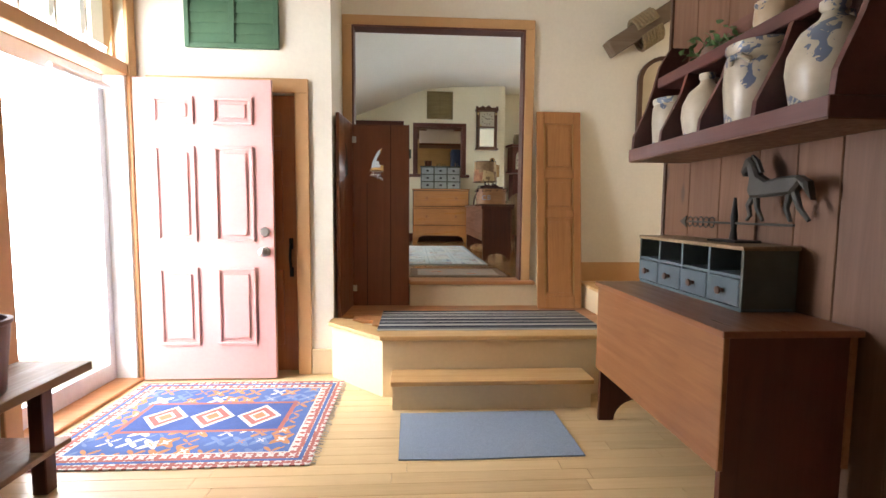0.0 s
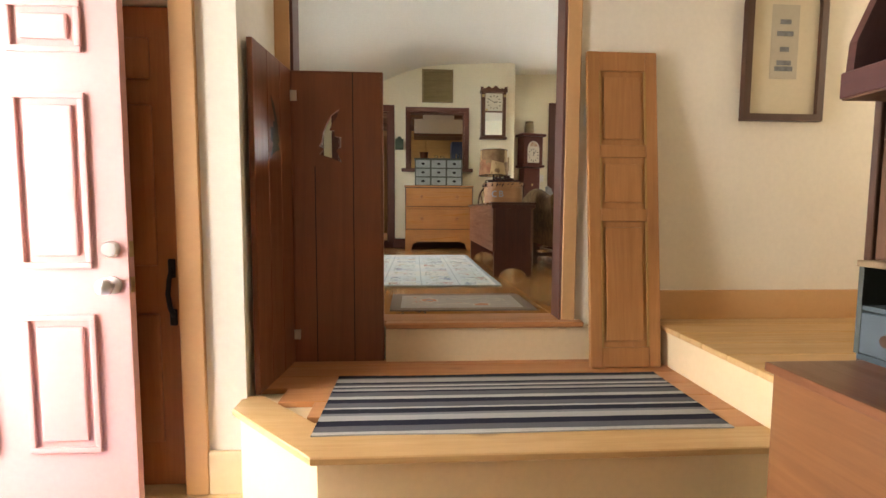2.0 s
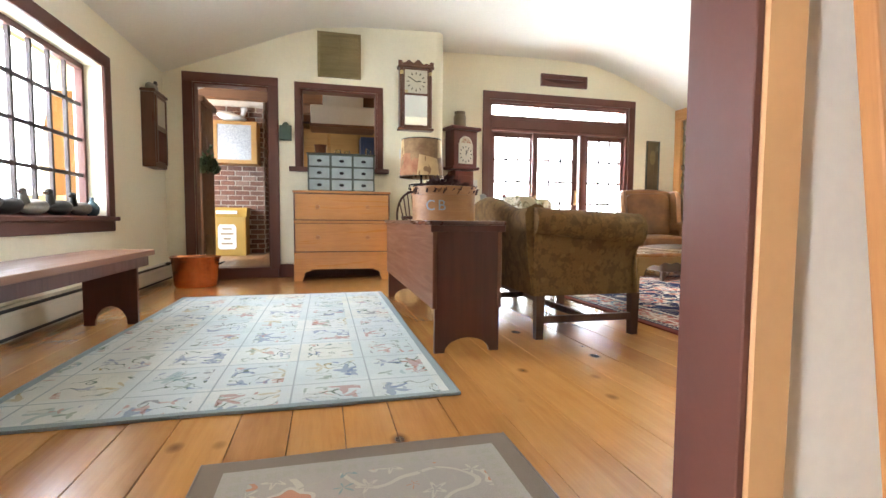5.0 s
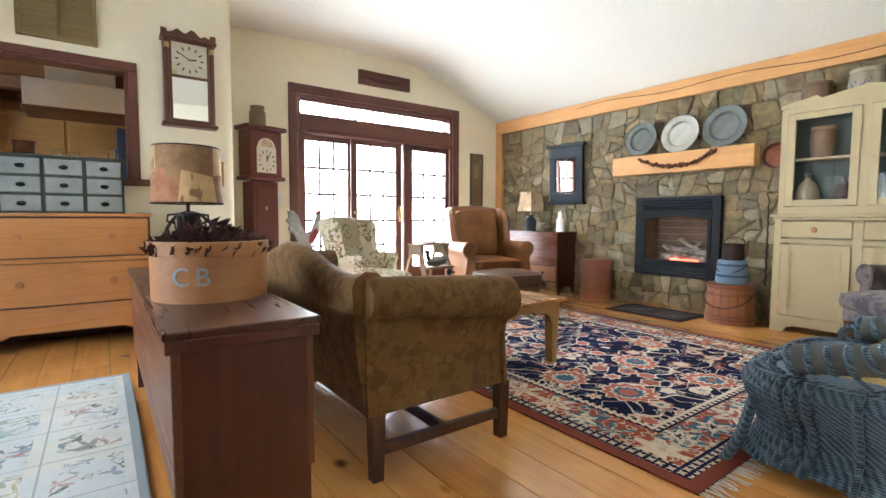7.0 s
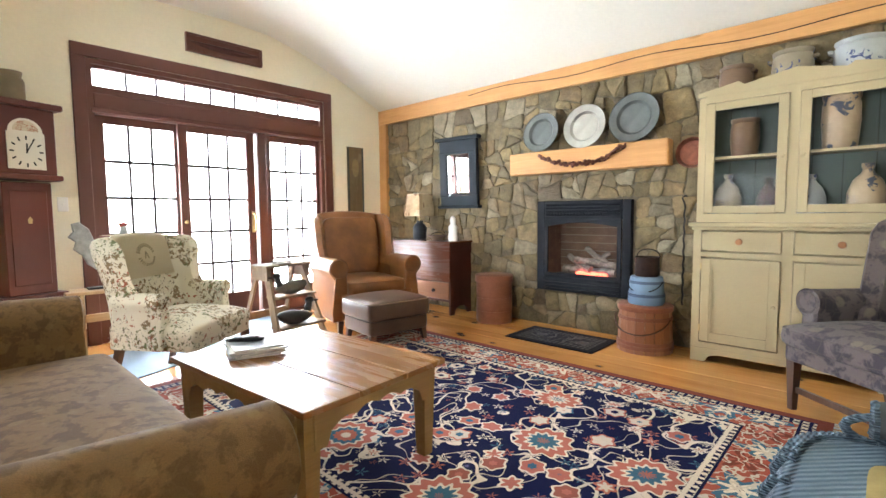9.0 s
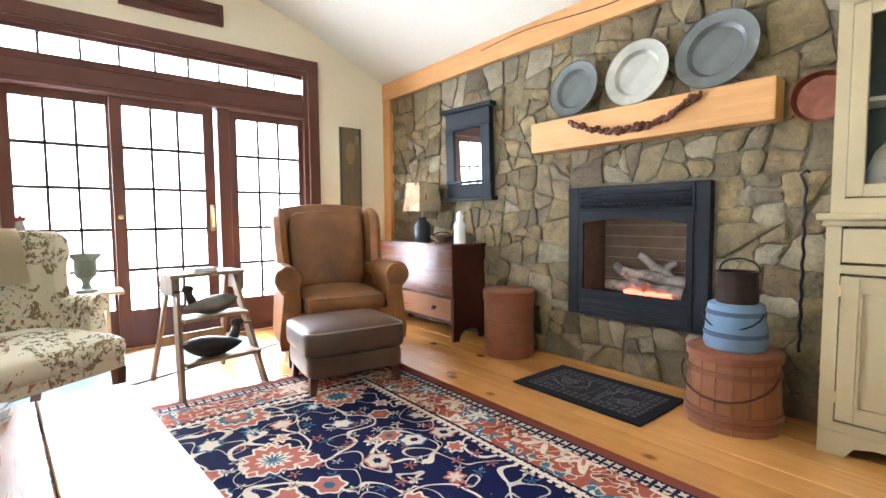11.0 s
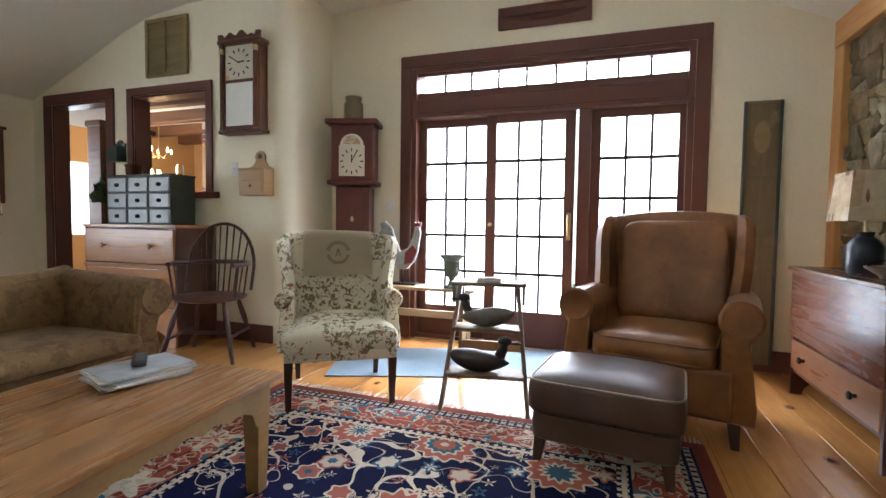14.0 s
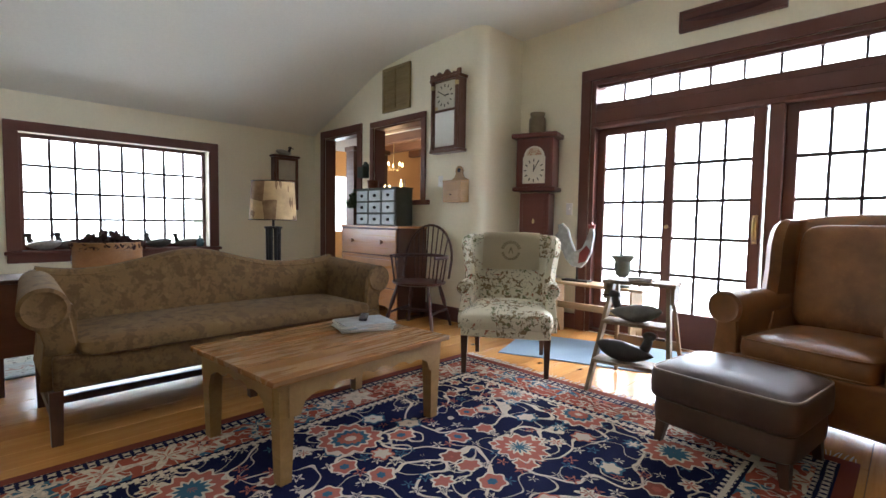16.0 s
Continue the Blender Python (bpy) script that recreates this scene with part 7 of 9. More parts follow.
part("hook", tube(B(), [(0, 0, 0.78), (0, 0.02, 0.83), (0.05, 0.01, 0.85), (0.09, 0, 0.83)], 0.006, 6), M_BLACK, poker, smooth=True)
skillet = thing("copper_pan", (X_E - 0.05, 5.66, 2.12), "round red-brown copper pan hung on the stone", "pan")
part("pan", lathe(B(), [(0.001, 0.0), (0.10, 0.0), (0.115, 0.045), (0.11, 0.045), (0.095, 0.006), (0.001, 0.006)], seg=28, cap=False, m=pose(0, 0, 0, 0, -90, 0)), plain("red_copper", (0.20, 0.07, 0.04), 0.4, 0.7, vary=0.3), skillet, smooth=True)

# ---- cream hutch with stoneware ----
M_HUTCH = paint("cream_hutch_paint", (0.44, 0.36, 0.205), 0.5, 0.06, 2)
M_HUTCHBACK = paint("blue_green_back", (0.105, 0.135, 0.12), 0.6, 0.15, 3)
hutch = thing("cream_hutch", (5.29, 5.02, F), "cream-painted step-back hutch with glazed doors full of stoneware", "hutch")
HW = 0.553
part("body", box(box(box(B(), -0.13, -HW, 0.10, 0.14, -HW + 0.02, 0.97), -0.13, HW - 0.02, 0.10, 0.14, HW, 0.97), 0.12, -HW + 0.02, 0.10, 0.14, HW - 0.02, 0.97), M_HUTCH, hutch)
part("face_frame", box(box(box(box(box(box(B(), -0.142, -HW, 0.10, -0.12, -HW + 0.05, 0.97), -0.142, HW - 0.05, 0.10, -0.12, HW, 0.97), -0.142, -0.03, 0.14, -0.12, 0.03, 0.755), -0.142, -0.03, 0.79, -0.12, 0.03, 0.945), -0.142, -HW + 0.05, 0.10, -0.12, HW - 0.05, 0.14), -0.142, -HW + 0.05, 0.755, -0.12, HW - 0.05, 0.79), M_HUTCH, hutch)
foot_l = [(-HW, 0.10), (-HW, 0), (-HW + 0.09, 0), (-HW + 0.12, 0.045), (-HW + 0.18, 0.06), (HW - 0.18, 0.06), (HW - 0.12, 0.045), (HW - 0.09, 0), (HW, 0), (HW, 0.10)]
part("plinth", slab(B(), foot_l, "x", -0.145, -0.12), M_HUTCH, hutch)
for s in (-1, 1):
    part("plinth_side", box(B(), -0.12, s * (HW - 0.01) - 0.01, 0, 0.14, s * (HW - 0.01) + 0.01, 0.10), M_HUTCH, hutch)
part("counter", box(B(), -0.175, -HW - 0.03, 0.97, 0.145, HW + 0.03, 0.998, 0.008, 2), M_HUTCH, hutch)
part("counter_moulding", box(B(), -0.155, -HW - 0.012, 0.945, -0.12, HW + 0.012, 0.97, 0.008, 2), M_HUTCH, hutch)
for s in (-1, 1):
    y0, y1 = (0.035, HW - 0.055) if s > 0 else (-HW + 0.055, -0.035)
    d = part("drawer", box(B(), -0.150, y0, 0.80, -0.128, y1, 0.935, 0.005, 2), M_HUTCH, hutch)
    knob(M_KNOB, d, (-0.150, (y0 + y1) / 2, 0.867), WEST, 0.022, 0.035)
    d = part("door", box(box(box(box(B(), -0.150, y0, 0.15, -0.128, y0 + 0.06, 0.745, 0.003), -0.150, y1 - 0.06, 0.15, -0.128, y1, 0.745, 0.003), -0.149, y0 + 0.06, 0.15, -0.128, y1 - 0.06, 0.215), -0.149, y0 + 0.06, 0.685, -0.128, y1 - 0.06, 0.745), M_HUTCH, hutch)
    part("panel", box(B(), -0.139, y0 + 0.058, 0.213, -0.130, y1 - 0.058, 0.687, 0.004), M_HUTCH, d)
    part("moulding", box(box(B(), -0.1475, y0 + 0.06, 0.675, -0.137, y1 - 0.06, 0.685), -0.1475, y1 - 0.07, 0.215, -0.137, y1 - 0.06, 0.675), M_HUTCH, d)
    knob(M_HUTCH, d, (-0.150, 0.062 * s, 0.44), WEST, 0.014, 0.025)
    for z in (0.22, 0.66):
        part("hinge", box(B(), -0.153, (y1 if s > 0 else y0) - 0.006, z, -0.149, (y1 if s > 0 else y0) + 0.006, z + 0.05), M_BRASS, d)
UP0, UP1, UX = 0.998, 1.86, -0.07
part("upper_body", box(box(box(B(), UX, -HW, UP0, 0.14, -HW + 0.018, UP1), UX, HW - 0.018, UP0, 0.14, HW, UP1), UX, -HW, UP1, 0.14, HW, UP1 + 0.018), M_HUTCH, hutch)
part("upper_back", box(B(), 0.122, -HW + 0.018, UP0, 0.14, HW - 0.018, UP1), M_HUTCHBACK, hutch, "blue-green back boards")
for i in range(1, 7):
    y = -HW + 2 * HW * i / 7
    part("back_joint", box(B(), 0.1195, y - 0.003, UP0, 0.123, y + 0.003, UP1), M_SPICED, hutch)
part("inner_shelf", box(B(), -0.055, -HW + 0.018, 1.44, 0.122, HW - 0.018, 1.458), M_HUTCH, hutch)
part("upper_frame", box(box(box(box(box(B(), UX - 0.018, -HW, UP0, UX, -HW + 0.045, UP1), UX - 0.018, HW - 0.045, UP0, UX, HW, UP1), UX - 0.018, -0.028, UP0 + 0.06, UX, 0.028, UP1 - 0.03), UX - 0.018, -HW + 0.045, UP0, UX, HW - 0.045, UP0 + 0.06), UX - 0.018, -HW + 0.045, UP1 - 0.03, UX, HW - 0.045, UP1 + 0.018), M_HUTCH, hutch)
crestl = [(-HW - 0.01, UP1 + 0.018), (HW + 0.01, UP1 + 0.018), (HW + 0.01, UP1 + 0.055)]
for k in range(33):
    t = k / 32
    u = (HW + 0.01) * (1 - 2 * t)
    ph = (t * 4) % 1.0
    crestl.append((u, UP1 + 0.045 + 0.075 * (1 - abs(2 * t - 1)) * 0.6 + 0.032 * (ph if t < 0.5 else 1 - ph)))
crestl.append((-HW - 0.01, UP1 + 0.055))
part("crest", slab(B(), crestl, "x", UX - 0.022, UX - 0.002), M_HUTCH, hutch)
for s in (-1, 1):
    y0, y1 = (0.03, HW - 0.048) if s > 0 else (-HW + 0.048, -0.03)
    z0, z1 = UP0 + 0.065, UP1 - 0.035
    d = part("glazed_door", box(box(box(box(B(), UX - 0.026, y0, z0, UX - 0.004, y0 + 0.055, z1, 0.003), UX - 0.026, y1 - 0.055, z0, UX - 0.004, y1, z1, 0.003), UX - 0.025, y0 + 0.055, z0, UX - 0.004, y1 - 0.055, z0 + 0.05), UX - 0.025, y0 + 0.055, z1 - 0.05, UX - 0.004, y1 - 0.055, z1), M_HUTCH, hutch)
    part("pane", box(B(), UX - 0.015, y0 + 0.05, z0 + 0.045, UX - 0.011, y1 - 0.05, z1 - 0.045), M_GLASS, d).visible_shadow = False
    knob(M_HUTCH, d, (UX - 0.026, 0.055 * s, UP0 + 0.43), WEST, 0.014, 0.028)


def stoneware(name, c, deco=None):
    m = Mat(name, 0.32, spec=0.5)
    v = m.co()
    n = m.noise(v, 9, 5)
    col = m.ramp(n, [(0.25, shade(c, 0.75)), (0.75, shade(c, 1.12))])
    if deco:
        wv = m.noise(v, 17, 3, 0.6, 1.2)
        spot = m.noise(v, 6.5, 1)
        k = m.math("MULTIPLY", m.math("GREATER_THAN", wv, 0.54), m.math("GREATER_THAN", spot, 0.50))
        col = m.mix(k, col, deco)
    m.color(col)
    m.bump(n, 0.08, 0.004)
    return m.done()


COBALT = (0.035, 0.055, 0.16)
M_SW1 = stoneware("grey_stoneware", (0.30, 0.25, 0.175), COBALT)
M_SW2 = stoneware("brown_stoneware", (0.165, 0.098, 0.055))
M_SW3 = stoneware("buff_stoneware", (0.40, 0.30, 0.19), (0.06, 0.075, 0.11))
M_SW4 = stoneware("white_blue_stoneware", (0.38, 0.40, 0.40), COBALT)
M_SW5 = stoneware("dark_brown_glaze", (0.065, 0.036, 0.026))


def vessel(kind, at, h, r, mat, label, group, handle=None, rz=0):
    v = thing(kind, at, label, "crock" if kind == "crock" else "jug", group, rz)
    if kind == "crock":
        prof = [(r * 0.82, 0), (r * 0.9, h * 0.05), (r, h * 0.5), (r * 0.97, h * 0.82), (r * 0.9, h * 0.88), (r * 0.98, h * 0.94), (r * 0.98, h), (r * 0.86, h), (r * 0.84, h * 0.85), (r * 0.8, h * 0.1), (0.001, h * 0.08)]
    else:
        prof = [(r * 0.75, 0), (r * 0.85, h * 0.04), (r, h * 0.35), (r * 0.97, h * 0.52), (r * 0.72, h * 0.72), (r * 0.32, h * 0.84), (r * 0.25, h * 0.90), (r * 0.33, h * 0.94), (r * 0.33, h), (r * 0.2, h), (r * 0.2, h * 0.86), (0.001, h * 0.8)]
    part("body", lathe(B(), prof, seg=26, cap=False), mat, v, smooth=True)
    if handle == "ears":
        for s in (-1, 1):
            part("ear", tube(B(), [(s * r * 0.93, -r * 0.3, h * 0.74), (s * r * 1.12, -r * 0.15, h * 0.80), (s * r * 1.12, r * 0.15, h * 0.80), (s * r * 0.93, r * 0.3, h * 0.74)], r * 0.09, 8), mat, v, smooth=True)
    elif handle == "strap":
        part("handle", tube(B(), [(r * 0.28, 0, h * 0.93), (r * 0.75, 0, h * 0.95), (r * 0.95, 0, h * 0.80), (r * 0.80, 0, h * 0.66)], r * 0.09, 8), mat, v, smooth=True)
    return v


TOPZ = F + UP1 + 0.018
for k, y, h, r, mt, lb, hd in (("crock", 5.38, 0.20, 0.105, M_SW2, "brown mottled stoneware crock on top of the hutch", "ears"), ("crock", 5.06, 0.235, 0.115, M_SW1, "grey stoneware crock with blue marks on top of the hutch", "ears"), ("crock", 4.72, 0.225, 0.135, M_SW4, "white crock with cobalt flowers on top of the hutch", "ears")):
    vessel(k, (5.335, y, TOPZ), h, r, mt, lb, "stoneware on the hutch", hd, 90)
for k, y, z, h, r, mt, lb, hd in (("crock", 5.31, 1.458, 0.25, 0.105, M_SW2, "brown stoneware crock behind the hutch glass", None), ("crock", 4.80, 1.458, 0.33, 0.115, M_SW3, "tall buff stoneware crock behind the hutch glass", None),
                                  ("jug", 5.40, UP0 + 0.0, 0.34, 0.10, M_SW1, "grey jug with blue stripes behind the hutch glass", "strap"), ("jug", 5.16, UP0, 0.30, 0.085, M_SW5, "dark brown glazed jug behind the hutch glass", "strap"),
                                  ("jug", 4.93, UP0, 0.31, 0.095, M_SW4, "grey jug with a cobalt flower behind the hutch glass", "strap"), ("jug", 4.66, UP0, 0.36, 0.115, M_SW3, "wide buff stoneware jug behind the hutch glass", "strap")):
    vessel(k, (5.312, y, F + z), h, r * 0.85, mt, lb, "stoneware in the hutch", hd)

# ---- by the french doors ----
M_PALEWOOD = wood("pale_bench_wood", (0.38, 0.24, 0.12), (0.56, 0.39, 0.21), "x", 0.5, 0.4)
door_bench = thing("pale_bench", (2.55, 9.16, F), "narrow pale wooden bench before the french doors", "bench")
part("top", box(B(), -0.48, -0.13, 0.475, 0.48, 0.13, 0.50, 0.004), M_PALEWOOD, door_bench)
for s in (-1, 1):
    part("leg_board", slab(B(), [(-0.11, 0.475), (-0.12, 0), (-0.06, 0), (0, 0.14), (0.06, 0), (0.12, 0), (0.11, 0.475)], "x", s * 0.38 - 0.011, s * 0.38 + 0.011), M_PALEWOOD, door_bench)
part("stretcher", box(B(), -0.37, -0.012, 0.24, 0.37, 0.012, 0.30), M_PALEWOOD, door_bench)
M_ROOSTER = paint("weathered_white", (0.32, 0.32, 0.30), 0.7, 0.4, 14)
rooster = thing("rooster_figure", (2.36, 9.18, F + 0.50), "weathered grey metal rooster with a red breast on the bench", "rooster figure")
part("stand", box(B(), -0.13, -0.05, 0, 0.13, 0.05, 0.015), M_BLACK, rooster)
part("post", tube(B(), [(0.0, 0, 0.01), (0.0, 0, 0.16)], 0.009), M_BLACK, rooster)
body = [(0.15, 0.36), (0.165, 0.44), (0.15, 0.50), (0.115, 0.49), (0.10, 0.42), (0.05, 0.31), (-0.02, 0.28), (-0.06, 0.36), (-0.10, 0.48), (-0.16, 0.535), (-0.21, 0.52), (-0.20, 0.46), (-0.235, 0.42), (-0.19, 0.38), (-0.205, 0.32), (-0.15, 0.27), (-0.12, 0.20), (-0.04, 0.13), (0.04, 0.13), (0.10, 0.19), (0.14, 0.28)]
part("body", slab(B(), body, "y", -0.018, 0.018, 0.006), M_ROOSTER, rooster)
M_COMB = paint("rooster_red", (0.22, 0.035, 0.03), 0.6, 0.3, 10)
part("comb", slab(B(), [(0.11, 0.485), (0.10, 0.53), (0.125, 0.52), (0.135, 0.545), (0.15, 0.52), (0.168, 0.53), (0.162, 0.49)], "y", -0.012, 0.012), M_COMB, rooster)
part("breast", slab(B(), [(0.02, 0.17), (0.09, 0.19), (0.135, 0.29), (0.10, 0.34), (0.03, 0.27)], "y", -0.021, 0.021), M_COMB, rooster)
urn = thing("iron_urn", (2.82, 9.12, F + 0.50), "small grey-green iron urn on the bench", "urn")
part("body", lathe(B(), [(0.065, 0), (0.065, 0.018), (0.035, 0.03), (0.022, 0.06), (0.03, 0.085), (0.06, 0.11), (0.068, 0.17), (0.065, 0.22), (0.095, 0.255), (0.10, 0.27), (0.088, 0.27), (0.06, 0.22), (0.055, 0.13), (0.001, 0.12)], seg=24, cap=False), plain("grey_green_iron", (0.095, 0.11, 0.085), 0.6, 0.3, vary=0.3), urn, smooth=True)

ladder = thing("step_ladder_table", (3.36, 8.19, F), "low old wooden step ladder used as a side table", "step ladder", rz=9)
M_LADDER = wood("ladder_wood", (0.16, 0.10, 0.05), (0.28, 0.185, 0.10), "z", 0.55, wear=(0.38, 0.30, 0.20))
for s in (-1, 1):
    bm = B()
    loft(bm, [[(s * 0.235 - 0.011, -0.30, 0), (s * 0.235 + 0.011, -0.30, 0), (s * 0.235 + 0.011, -0.235, 0), (s * 0.235 - 0.011, -0.235, 0)], [(s * 0.165 - 0.011, -0.06, 0.66), (s * 0.165 + 0.011, -0.06, 0.66), (s * 0.165 + 0.011, 0.01, 0.66), (s * 0.165 - 0.011, 0.01, 0.66)]])
    part("front_rail", bm, M_LADDER, ladder)
    bm = B()
    loft(bm, [[(s * 0.215 - 0.01, 0.27, 0), (s * 0.215 + 0.01, 0.27, 0), (s * 0.215 + 0.01, 0.31, 0), (s * 0.215 - 0.01, 0.31, 0)], [(s * 0.165 - 0.01, 0.05, 0.66), (s * 0.165 + 0.01, 0.05, 0.66), (s * 0.165 + 0.01, 0.09, 0.66), (s * 0.165 - 0.01, 0.09, 0.66)]])
    part("rear_rail", bm, M_LADDER, ladder)
part("top", box(B(), -0.215, -0.10, 0.66, 0.215, 0.115, 0.682, 0.003), M_LADDER, ladder)
for s in (-1, 1):
    part("top_cheek", box(B(), s * 0.198 - 0.009, -0.09, 0.56, s * 0.198 + 0.009, 0.10, 0.66), M_LADDER, ladder)
for z, hw, y in ((0.19, 0.21, -0.20), (0.42, 0.185, -0.115)):
    part("step", box(B(), -hw, y - 0.085, z, hw, y + 0.075, z + 0.02, 0.003), M_LADDER, ladder)
part("rear_brace", box(B(), -0.195, 0.19, 0.22, 0.195, 0.205, 0.28), M_LADDER, ladder)
book = thing("small_book", (3.36, 8.18, F + 0.682), "small dark closed book on the ladder top", "book", rz=14)
part("page_block", box(B(), -0.068, -0.038, 0.003, 0.066, 0.038, 0.019), M_WHITE, book)
part("cover", box(box(B(), -0.07, -0.042, 0, 0.07, 0.042, 0.003), -0.07, -0.042, 0.019, 0.07, 0.042, 0.022), M_LEG, book)


def decoy(at, rz, label, body_mat, head_mat, size=1.0, group="duck decoys"):
    d = thing("duck_decoy", at, label, "decoy", group, rz)
    secs = []
    for i in range(15):
        t = i / 14
        x = (-0.15 + 0.29 * t) * size
        r = (0.004 + 0.062 * math.sin(math.pi * t ** 0.82) ** 0.75) * size
        lift = (0.03 * (1 - t) ** 3) * size
        secs.append([(x, r * 1.05 * math.cos(a), max(0.0, 0.045 * size + lift + r * 0.78 * math.sin(a))) for a in [2 * math.pi * k / 14 for k in range(14)]])
    part("body", loft(B(), secs), body_mat, d, smooth=True)
    part("neck", tube(B(), [(0.095 * size, 0, 0.075 * size), (0.112 * size, 0, 0.115 * size), (0.115 * size, 0, 0.145 * size)], 0.026 * size, 10, 0.02 * size), head_mat, d, smooth=True)
    part("head", puff(B(), 0.085 * size, -0.021 * size, 0.125 * size, 0.152 * size, 0.021 * size, 0.172 * size, 0.9, 0.9, 16, 10), head_mat, d, smooth=True)
    part("bill", puff(B(), 0.145 * size, -0.012 * size, 0.133 * size, 0.195 * size, 0.012 * size, 0.148 * size, 0.7, 0.7, 12, 6), M_LEG, d, smooth=True)
    return d


M_DK1 = paint("decoy_grey_brown", (0.13, 0.115, 0.095), 0.6, 0.35, 18)
M_DK2 = paint("decoy_dark", (0.035, 0.03, 0.027), 0.5, 0.35, 18)
M_DK3 = paint("decoy_pale", (0.33, 0.31, 0.27), 0.6, 0.3, 18)
decoy((3.37, 8.075, F + 0.44), 187, "grey-brown carved duck decoy on the ladder step", M_DK1, M_DK2, 1.05)
decoy((3.36, 7.985, F + 0.21), 8, "dark carved duck decoy on the lowest ladder step", M_DK2, M_DK2, 1.15)

# ---- window wall ----
for y, mt, hm, s in ((5.72, M_DK3, M_DK2, 1.0), (5.95, M_DK1, M_DK2, 1.05), (6.20, M_DK2, M_DK2, 0.95), (6.46, M_DK3, M_DK1, 0.95), (6.74, M_DK2, M_DK2, 1.0), (7.03, M_DK1, M_DK2, 0.95)):
    decoy((X_W - 0.075, y, 1.285), 258 if y < 6 else 275, "carved and painted duck decoy on the window sill", mt, hm, s, "decoys on the sill")
bench = thing("window_bench", (-1.21, 5.56, F), "long dark red-brown plank bench under the window", "bench")
part("seat", box(B(), -0.19, -1.0, 0.425, 0.19, 1.0, 0.46, 0.006, 2), wood("bench_top", (0.16, 0.06, 0.03), (0.27, 0.12, 0.06), "y", 0.4), bench)
for s in (-1, 1):
    part("leg_board", slab(B(), [(u, v) for u, v in arch_board(0.30, 0.425, 0.06, 0.12)], "y", s * 0.80 - 0.013, s * 0.80 + 0.013), M_ENDGRAIN, bench)
part("side_rail", box(B(), 0.15, -0.95, 0.36, 0.165, 0.95, 0.425), M_ENDGRAIN, bench)
boiler = thing("copper_boiler", (-1.15, 8.10, F), "hammered bright copper wash boiler with handles on the floor", "copper boiler")
mc = Mat("hammered_copper", 0.26, 1.0)
_d = mc.vor(mc.co(), 42.0, "SMOOTH_F1")
mc.color(mc.ramp(mc.noise(mc.co(), 5, 4), [(0.3, (0.42, 0.14, 0.06)), (0.7, (0.72, 0.30, 0.15))])).bump(_d, 0.6, 0.006)
M_COPPER = mc.done()
part("body", lathe(B(), [(0.155, 0), (0.17, 0.015), (0.195, 0.27), (0.205, 0.285), (0.21, 0.295), (0.20, 0.30), (0.188, 0.27), (0.16, 0.02), (0.001, 0.02)], seg=40, cap=False, sx=1.12, sy=0.85), M_COPPER, boiler, smooth=True)
for s in (-1, 1):
    part("handle", tube(B(), [(s * 0.215, -0.05, 0.22), (s * 0.25, -0.04, 0.235), (s * 0.25, 0.04, 0.235), (s * 0.215, 0.05, 0.22)], 0.008), M_BLACK, boiler, smooth=True)
school = thing("case_clock", (X_W + 0.045, 8.24, 1.76), "red-brown box clock with a glazed door on the window wall", "clock")
part("case", box(B(), -0.045, -0.17, 0, 0.07, 0.17, 0.70, 0.005), M_CLOCKWOOD, school)
part("cornice", box(B(), -0.045, -0.19, 0.70, 0.085, 0.19, 0.73, 0.006), M_CLOCKWOOD, school)
part("dial", box(B(), 0.070, -0.12, 0.40, 0.076, 0.12, 0.66), M_DIAL, school)
part("tablet", box(B(), 0.070, -0.12, 0.06, 0.074, 0.12, 0.36), M_MIRROR, school, "reverse-glass tablet")
part("door_frame", box(box(box(box(B(), 0.070, -0.15, 0.04, 0.084, -0.12, 0.68), 0.070, 0.12, 0.04, 0.084, 0.15, 0.68), 0.070, -0.12, 0.36, 0.083, 0.12, 0.40), 0.070, -0.12, 0.66, 0.083, 0.12, 0.68), M_CLOCKWOOD, school)
decoy((X_W + 0.055, 8.23, 2.49), 90, "small carved duck on top of the box clock", M_DK3, M_DK2, 0.75)
bottle = thing("glass_bottle", (X_W - 0.06, 7.19, 1.285), "small blue-green glass bottle on the window sill", "bottle")
part("body", lathe(B(), [(0.03, 0), (0.045, 0.02), (0.05, 0.06), (0.03, 0.095), (0.012, 0.11), (0.014, 0.14)], seg=18), plain("blue_green_glass", (0.08, 0.13, 0.15), 0.12, vary=0.2), bottle, smooth=True)

# ---- kitchen beyond ----
KZ, KC, KX0, KX1, KY0, KY1 = 0.70, 3.22, -3.6, 1.36, Y_A + 0.15, 12.6
M_KWALL = paint("kitchen_ochre_wall", (0.60, 0.40, 0.20), 0.7, 0.08)
M_KWOOD = wood("kitchen_beam_wood", (0.10, 0.045, 0.02), (0.18, 0.085, 0.04), "x", 0.55)
M_KFLOOR = wood("kitchen_boards", (0.22, 0.13, 0.07), (0.34, 0.22, 0.12), "y", 0.4)
bm = B()
box(bm, KX0, KY0, 0.3, KX1, KY1, KZ)
setting("floor_kitchen", bm, M_KFLOOR, "brown kitchen floor", category="floor")
bm = B()
box(bm, KX0, KY0, KC, KX1, KY1, KC + 0.1)
setting("ceiling_kitchen", bm, M_CEIL, "pale boarded kitchen ceiling", category="ceiling")
wall_with_holes("wall_kitchen_west", M_KWALL, "x", KX0 - 0.1, KX0, KY0, KY1, 0.3, 3.3, [(9.9, 10.7, 1.4, 2.5)], "ochre kitchen wall with a small window")
bm = B()
